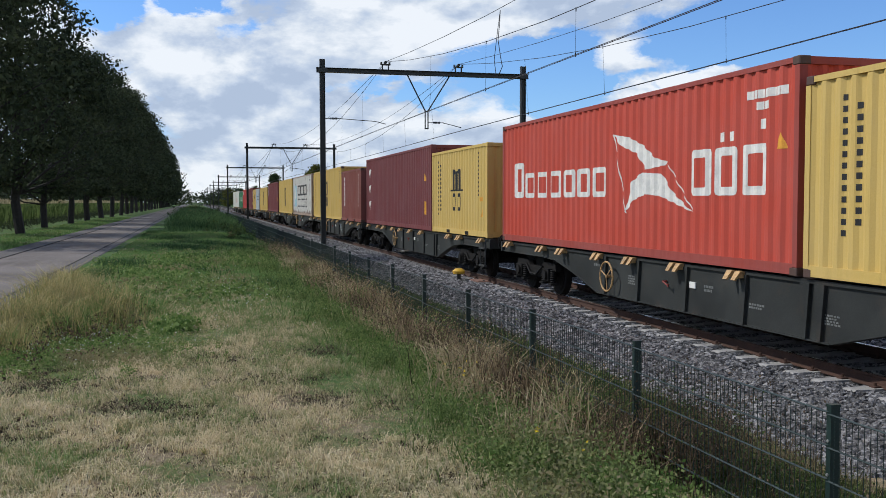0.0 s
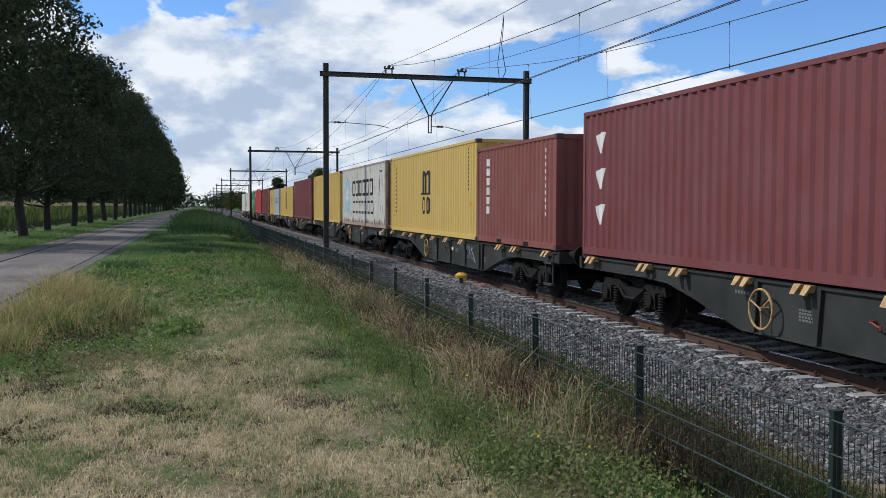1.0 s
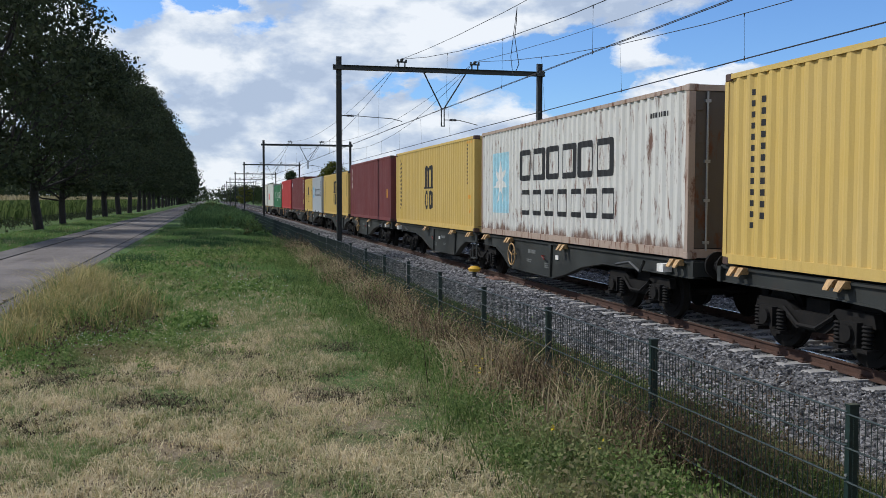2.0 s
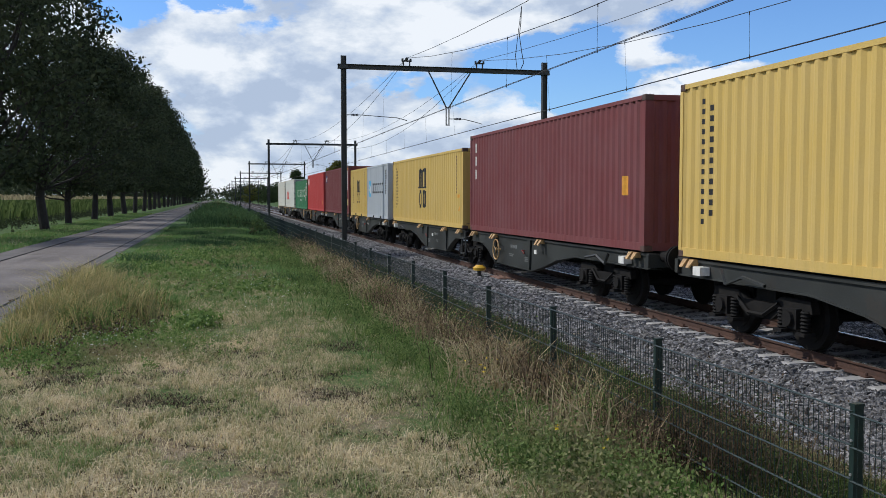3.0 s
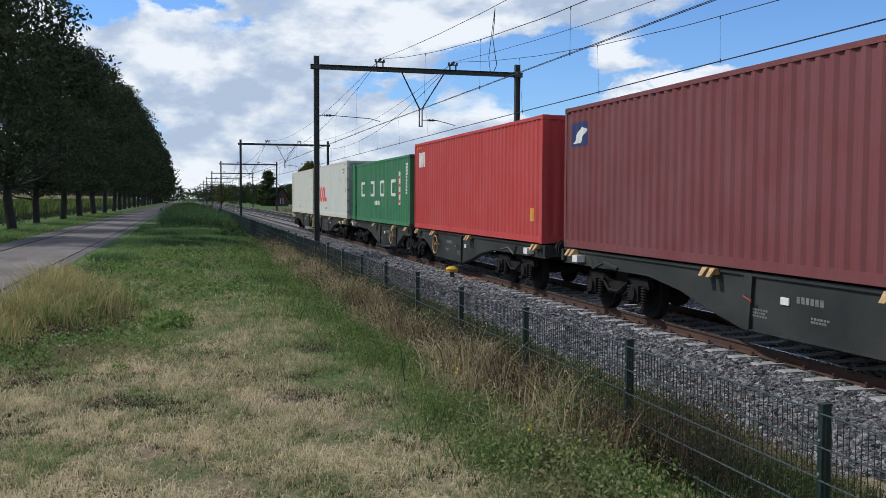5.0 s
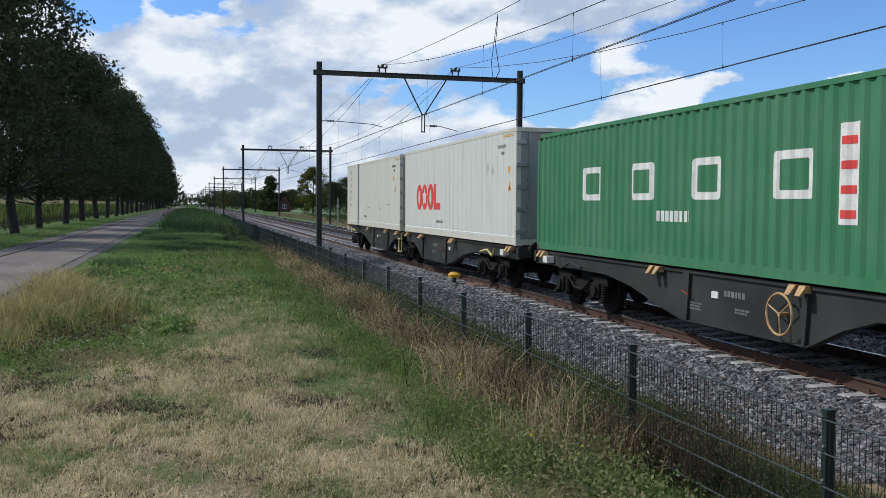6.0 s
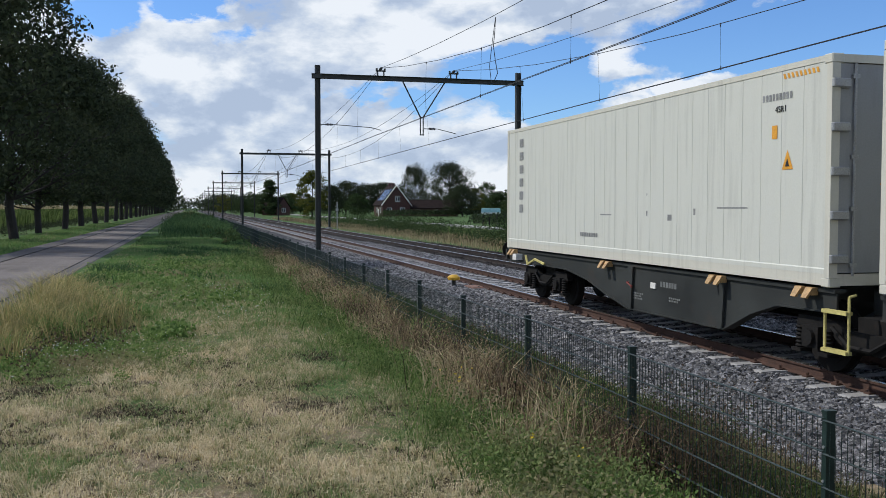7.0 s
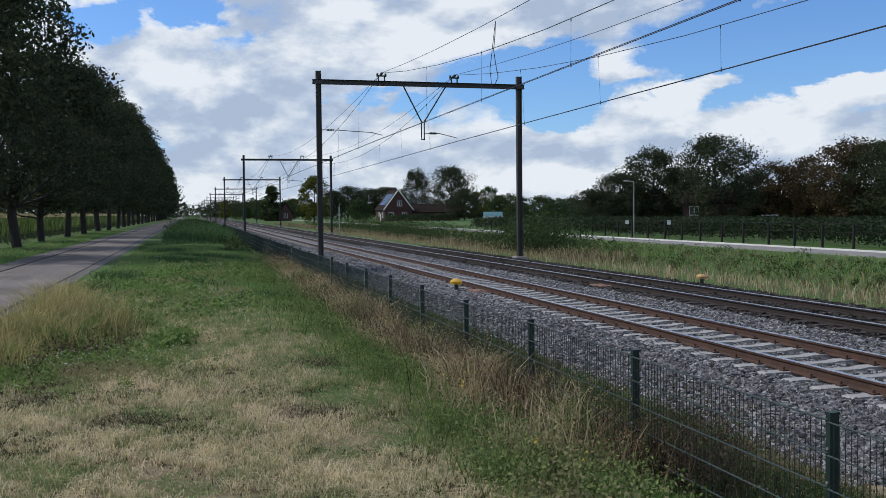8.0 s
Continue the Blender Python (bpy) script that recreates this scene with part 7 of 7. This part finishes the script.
def build_house():
    h = thing("house", "dark red brick house with a steep tiled roof and solar panels", "house", at=pose(54.8, 258.0, -0.5, 0, 0, 3) @ Matrix.Diagonal((0.9, 0.9, 0.93, 1)))
    gable_block(h, 8.6, 11.0, 3.6, 9.0)
    for s in (-1, 1):
        bm = bmesh.new()
        rod(bm, (s * 4.75, -5.78, 3.25), (0, -5.78, 9.2), 0.14, 4)
        part("bargeboard", bm, M["white_paint"], h, "white bargeboard")
    for x, z in ((-2.3, 1.0), (0.4, 4.4), (2.0, 1.0)):
        window(h, x, -5.5, z, 1.5, 1.6, (0, -1))
    for y in (-3.0, 1.5):
        window(h, -4.3, y, 1.0, 1.5, 1.6, (-1, 0))
    bm = bmesh.new()
    box(bm, -4.36, -4.30, -0.9, 0.1, 0.0, 2.2)
    part("door", bm, M["white_paint"], h, "white front door")
    for y in (-1.6, 2.4):
        bm = bmesh.new()
        box(bm, -0.45, 0.45, y - 0.35, y + 0.35, 8.2, 10.0)
        part("chimney", bm, M["brick"], h)
    k = (9.0 - 3.6) / 4.3
    for i in range(4):
        bm = bmesh.new()
        y0 = -4.2 + 2.1 * i
        v = [bm.verts.new(p) for p in ((-3.6, y0, 3.6 + 0.7 * k + 0.32), (-3.6, y0 + 2.0, 3.6 + 0.7 * k + 0.32), (-1.0, y0 + 2.0, 3.6 + 3.3 * k + 0.32), (-1.0, y0, 3.6 + 3.3 * k + 0.32))]
        bm.faces.new(v[::-1])
        bmesh.ops.solidify(bm, geom=bm.faces[:], thickness=0.05)
        part("solar_panel", bm, M["panel"], h)
    e = thing("annex", "low brick annex with a dark tiled roof and small windows", "annex", at=pose(65.5, 254.0, -0.5, 0, 0, 66))
    gable_block(e, 5.0, 14.0, 2.4, 4.4)
    for y in (-4.5, -1.5, 3.5):
        window(e, -2.5, y, 0.9, 1.2, 1.0, (-1, 0))
    b = thing("brick_outbuilding", "small dark brick outbuilding with a white framed window", "outbuilding", at=pose(67.2, 113.0, -0.5, 0, 0, 60) @ Matrix.Diagonal((1.06, 1.06, 1.06, 1)))
    gable_block(b, 5.0, 6.2, 3.1, 4.6)
    window(b, -2.5, 1.7, 1.5, 1.2, 1.2, (-1, 0))
    c = thing("far_cottage", "small dark brick cottage with a steep roof far down the line", "house", at=pose(26.5, 300.0, -0.5, 0, 0, 30))
    gable_block(c, 5.0, 8.0, 2.4, 5.4)
    window(c, 0, -4.0, 0.9, 1.4, 1.4, (0, -1))
    # garden hedge and a trailer by the house
    rng = np.random.default_rng(9)
    n = 500
    x = 50 + 40 * rng.random(n)
    y = 246 + 0.5 * rng.normal(size=n) + 0.05 * (x - 50)
    P, F = leaf_cloud(np.stack([x, y, 0.35 + 0.7 * rng.random(n)], 1), np.full(n, 0.7), 14, 0.45, rng)
    tagged(raw("garden_hedge", P.tolist(), F.tolist(), M["leaf"]), "clipped dark hedge in front of the house", "hedge", kind="stuff")
    t = thing("trailer", "white and teal covered trailer parked by the hedge", "trailer", at=pose(77.5, 238.0, -0.45, 0, 0, 70))
    bm = bmesh.new()
    box(bm, -1.1, 1.1, -2.6, 2.6, 0.5, 1.1, 0.05)
    part("chassis", bm, M["white_paint"], t)
    bm = bmesh.new()
    box(bm, -1.05, 1.05, -2.5, 2.5, 1.1, 2.2, 0.08)
    part("cover", bm, M["pale_blue_mark"], t)
    for sx in (-1, 1):
        bm = bmesh.new()
        rod(bm, (sx * 0.9, 0, 0.32), (sx * 1.12, 0, 0.32), 0.32, 14)
        part("wheel", bm, M["bogie"], t)
    car = thing("parked_car", "white car parked under the far trees", "car", at=pose(66.0, 98.0, -0.35, 0, 0, 62))
    bm = bmesh.new()
    slab(bm, [(-2.1, 0.35), (2.1, 0.35), (2.15, 0.75), (1.2, 0.92), (-1.9, 0.95), (-2.15, 0.8)], -0.85, 0.85)
    bmesh.ops.bevel(bm, geom=bm.edges[:], offset=0.05, segments=2, affect="EDGES")
    part("body", bm, M["white_paint"], car)
    bm = bmesh.new()
    slab(bm, [(-1.8, 0.95), (1.1, 0.93), (0.5, 1.45), (-1.4, 1.48)], -0.76, 0.76)
    bmesh.ops.bevel(bm, geom=bm.edges[:], offset=0.05, segments=2, affect="EDGES")
    part("cabin", bm, M["glass"], car)
    bm = bmesh.new()
    box(bm, -0.72, 0.72, -1.35, 0.45, 1.47, 1.51, 0.01)
    part("roof", bm, M["white_paint"], car)
    for sx in (-1, 1):
        for sy in (-1.3, 1.3):
            bm = bmesh.new()
            rod(bm, (sx * 0.66, sy, 0.32), (sx * 0.87, sy, 0.32), 0.32, 16)
            part("wheel", bm, M["bogie"], car)
    # lamp post by the path
    l = thing("lamp_post", "slender pale steel lamp post beside the path", "lamp post", at=pose(37.6, 75.5, -0.6))
    bm = bmesh.new()
    rod(bm, (0, 0, 0), (0, 0, 5.0), 0.045, 8, 0.035)
    part("pole", bm, M["galv"], l)
    bm = bmesh.new()
    rod(bm, (0, 0, 4.95), (-0.75, -0.2, 5.05), 0.03, 6)
    box(bm, -1.05, -0.55, -0.28, -0.10, 5.0, 5.09, 0.02)
    part("lamp_head", bm, M["galv"], l)
    for y, x in ((74.0, 36.2), (68.5, 37.2)):
        s = thing("marker_sign", "small white sign on a thin post by the path", "sign", "path signs", pose(x, y, -0.55))
        bm = bmesh.new()
        rod(bm, (0, 0, 0), (0, 0, 1.5), 0.03, 6)
        part("post", bm, M["wood_post"], s)
        bm = bmesh.new()
        box(bm, -0.16, 0.16, -0.04, -0.02, 1.25, 1.6)
        part("board", bm, M["white_paint"], s)


def build_trackside():
    for x, y, w in ((7.40, 26.2, 0.16), (15.9, 27.1, 0.15)):
        b = thing("trackside_marker", "capped short dark trackside post beside the rail", "marker", "trackside markers", pose(x, y, -0.62 - 0.14 * (x > 10)))
        bm = bmesh.new()
        rod(bm, (0, 0, 0), (0, 0, 0.42), 0.06, 8)
        part("post", bm, M["steel_dark"], b)
        bm = bmesh.new()
        rod(bm, (0, 0, 0.42), (0, 0, 0.50), 0.17, 14, 0.19)
        rod(bm, (0, 0, 0.50), (0, 0, 0.57), 0.19, 14, 0.10)
        part("cap", bm, M["yellow_plastic" if x < 10 else "spigot"], b)
    for x, y in ((NEAR_X - 0.98, 25.6), (FAR_X - 0.98, 26.1)):
        b = thing("rail_cover", "rust-coloured sloping cover plate beside the rail", "cover plate", "rail covers", pose(x, y, -0.43))
        bm = bmesh.new()
        slab(bm, [(-0.48, 0.0), (0.48, 0.0), (0.42, 0.09), (-0.42, 0.09)], -0.22, 0.16)
        bmesh.ops.bevel(bm, geom=bm.edges[:], offset=0.015, segments=1, affect="EDGES")
        part("plate", bm, M["rust_plate"], b)
        bm = bmesh.new()
        for sy in (-0.3, 0.3):
            rod(bm, (0, sy, 0.09), (0, sy, 0.11), 0.03, 6)
        part("bolt_heads", bm, M["steel_dark"], b)
    # signal far down the line, and a small cabinet by the second gantry
    s = thing("line_signal", "small dark line signal on a post by the mast", "signal", at=pose(16.5, 108.0, -0.6))
    bm = bmesh.new()
    rod(bm, (0, 0, 0), (0, 0, 3.2), 0.06, 8)
    part("post", bm, M["galv"], s)
    bm = bmesh.new()
    box(bm, -0.16, 0.16, -0.06, 0.06, 2.1, 2.4, 0.02)
    part("board", bm, M["galv"], s)

# ---- build ----
build_ground()
build_road()
build_path()
build_track_bed()
build_rails()
build_gantries()
build_wires()
build_containers()
build_wagons()
build_avenue()
build_right_trees()
build_house()
build_vineyard()
build_trackside()
build_weeds()
build_lawn()
build_fence()
build_stones()
build_sleepers()
motions()
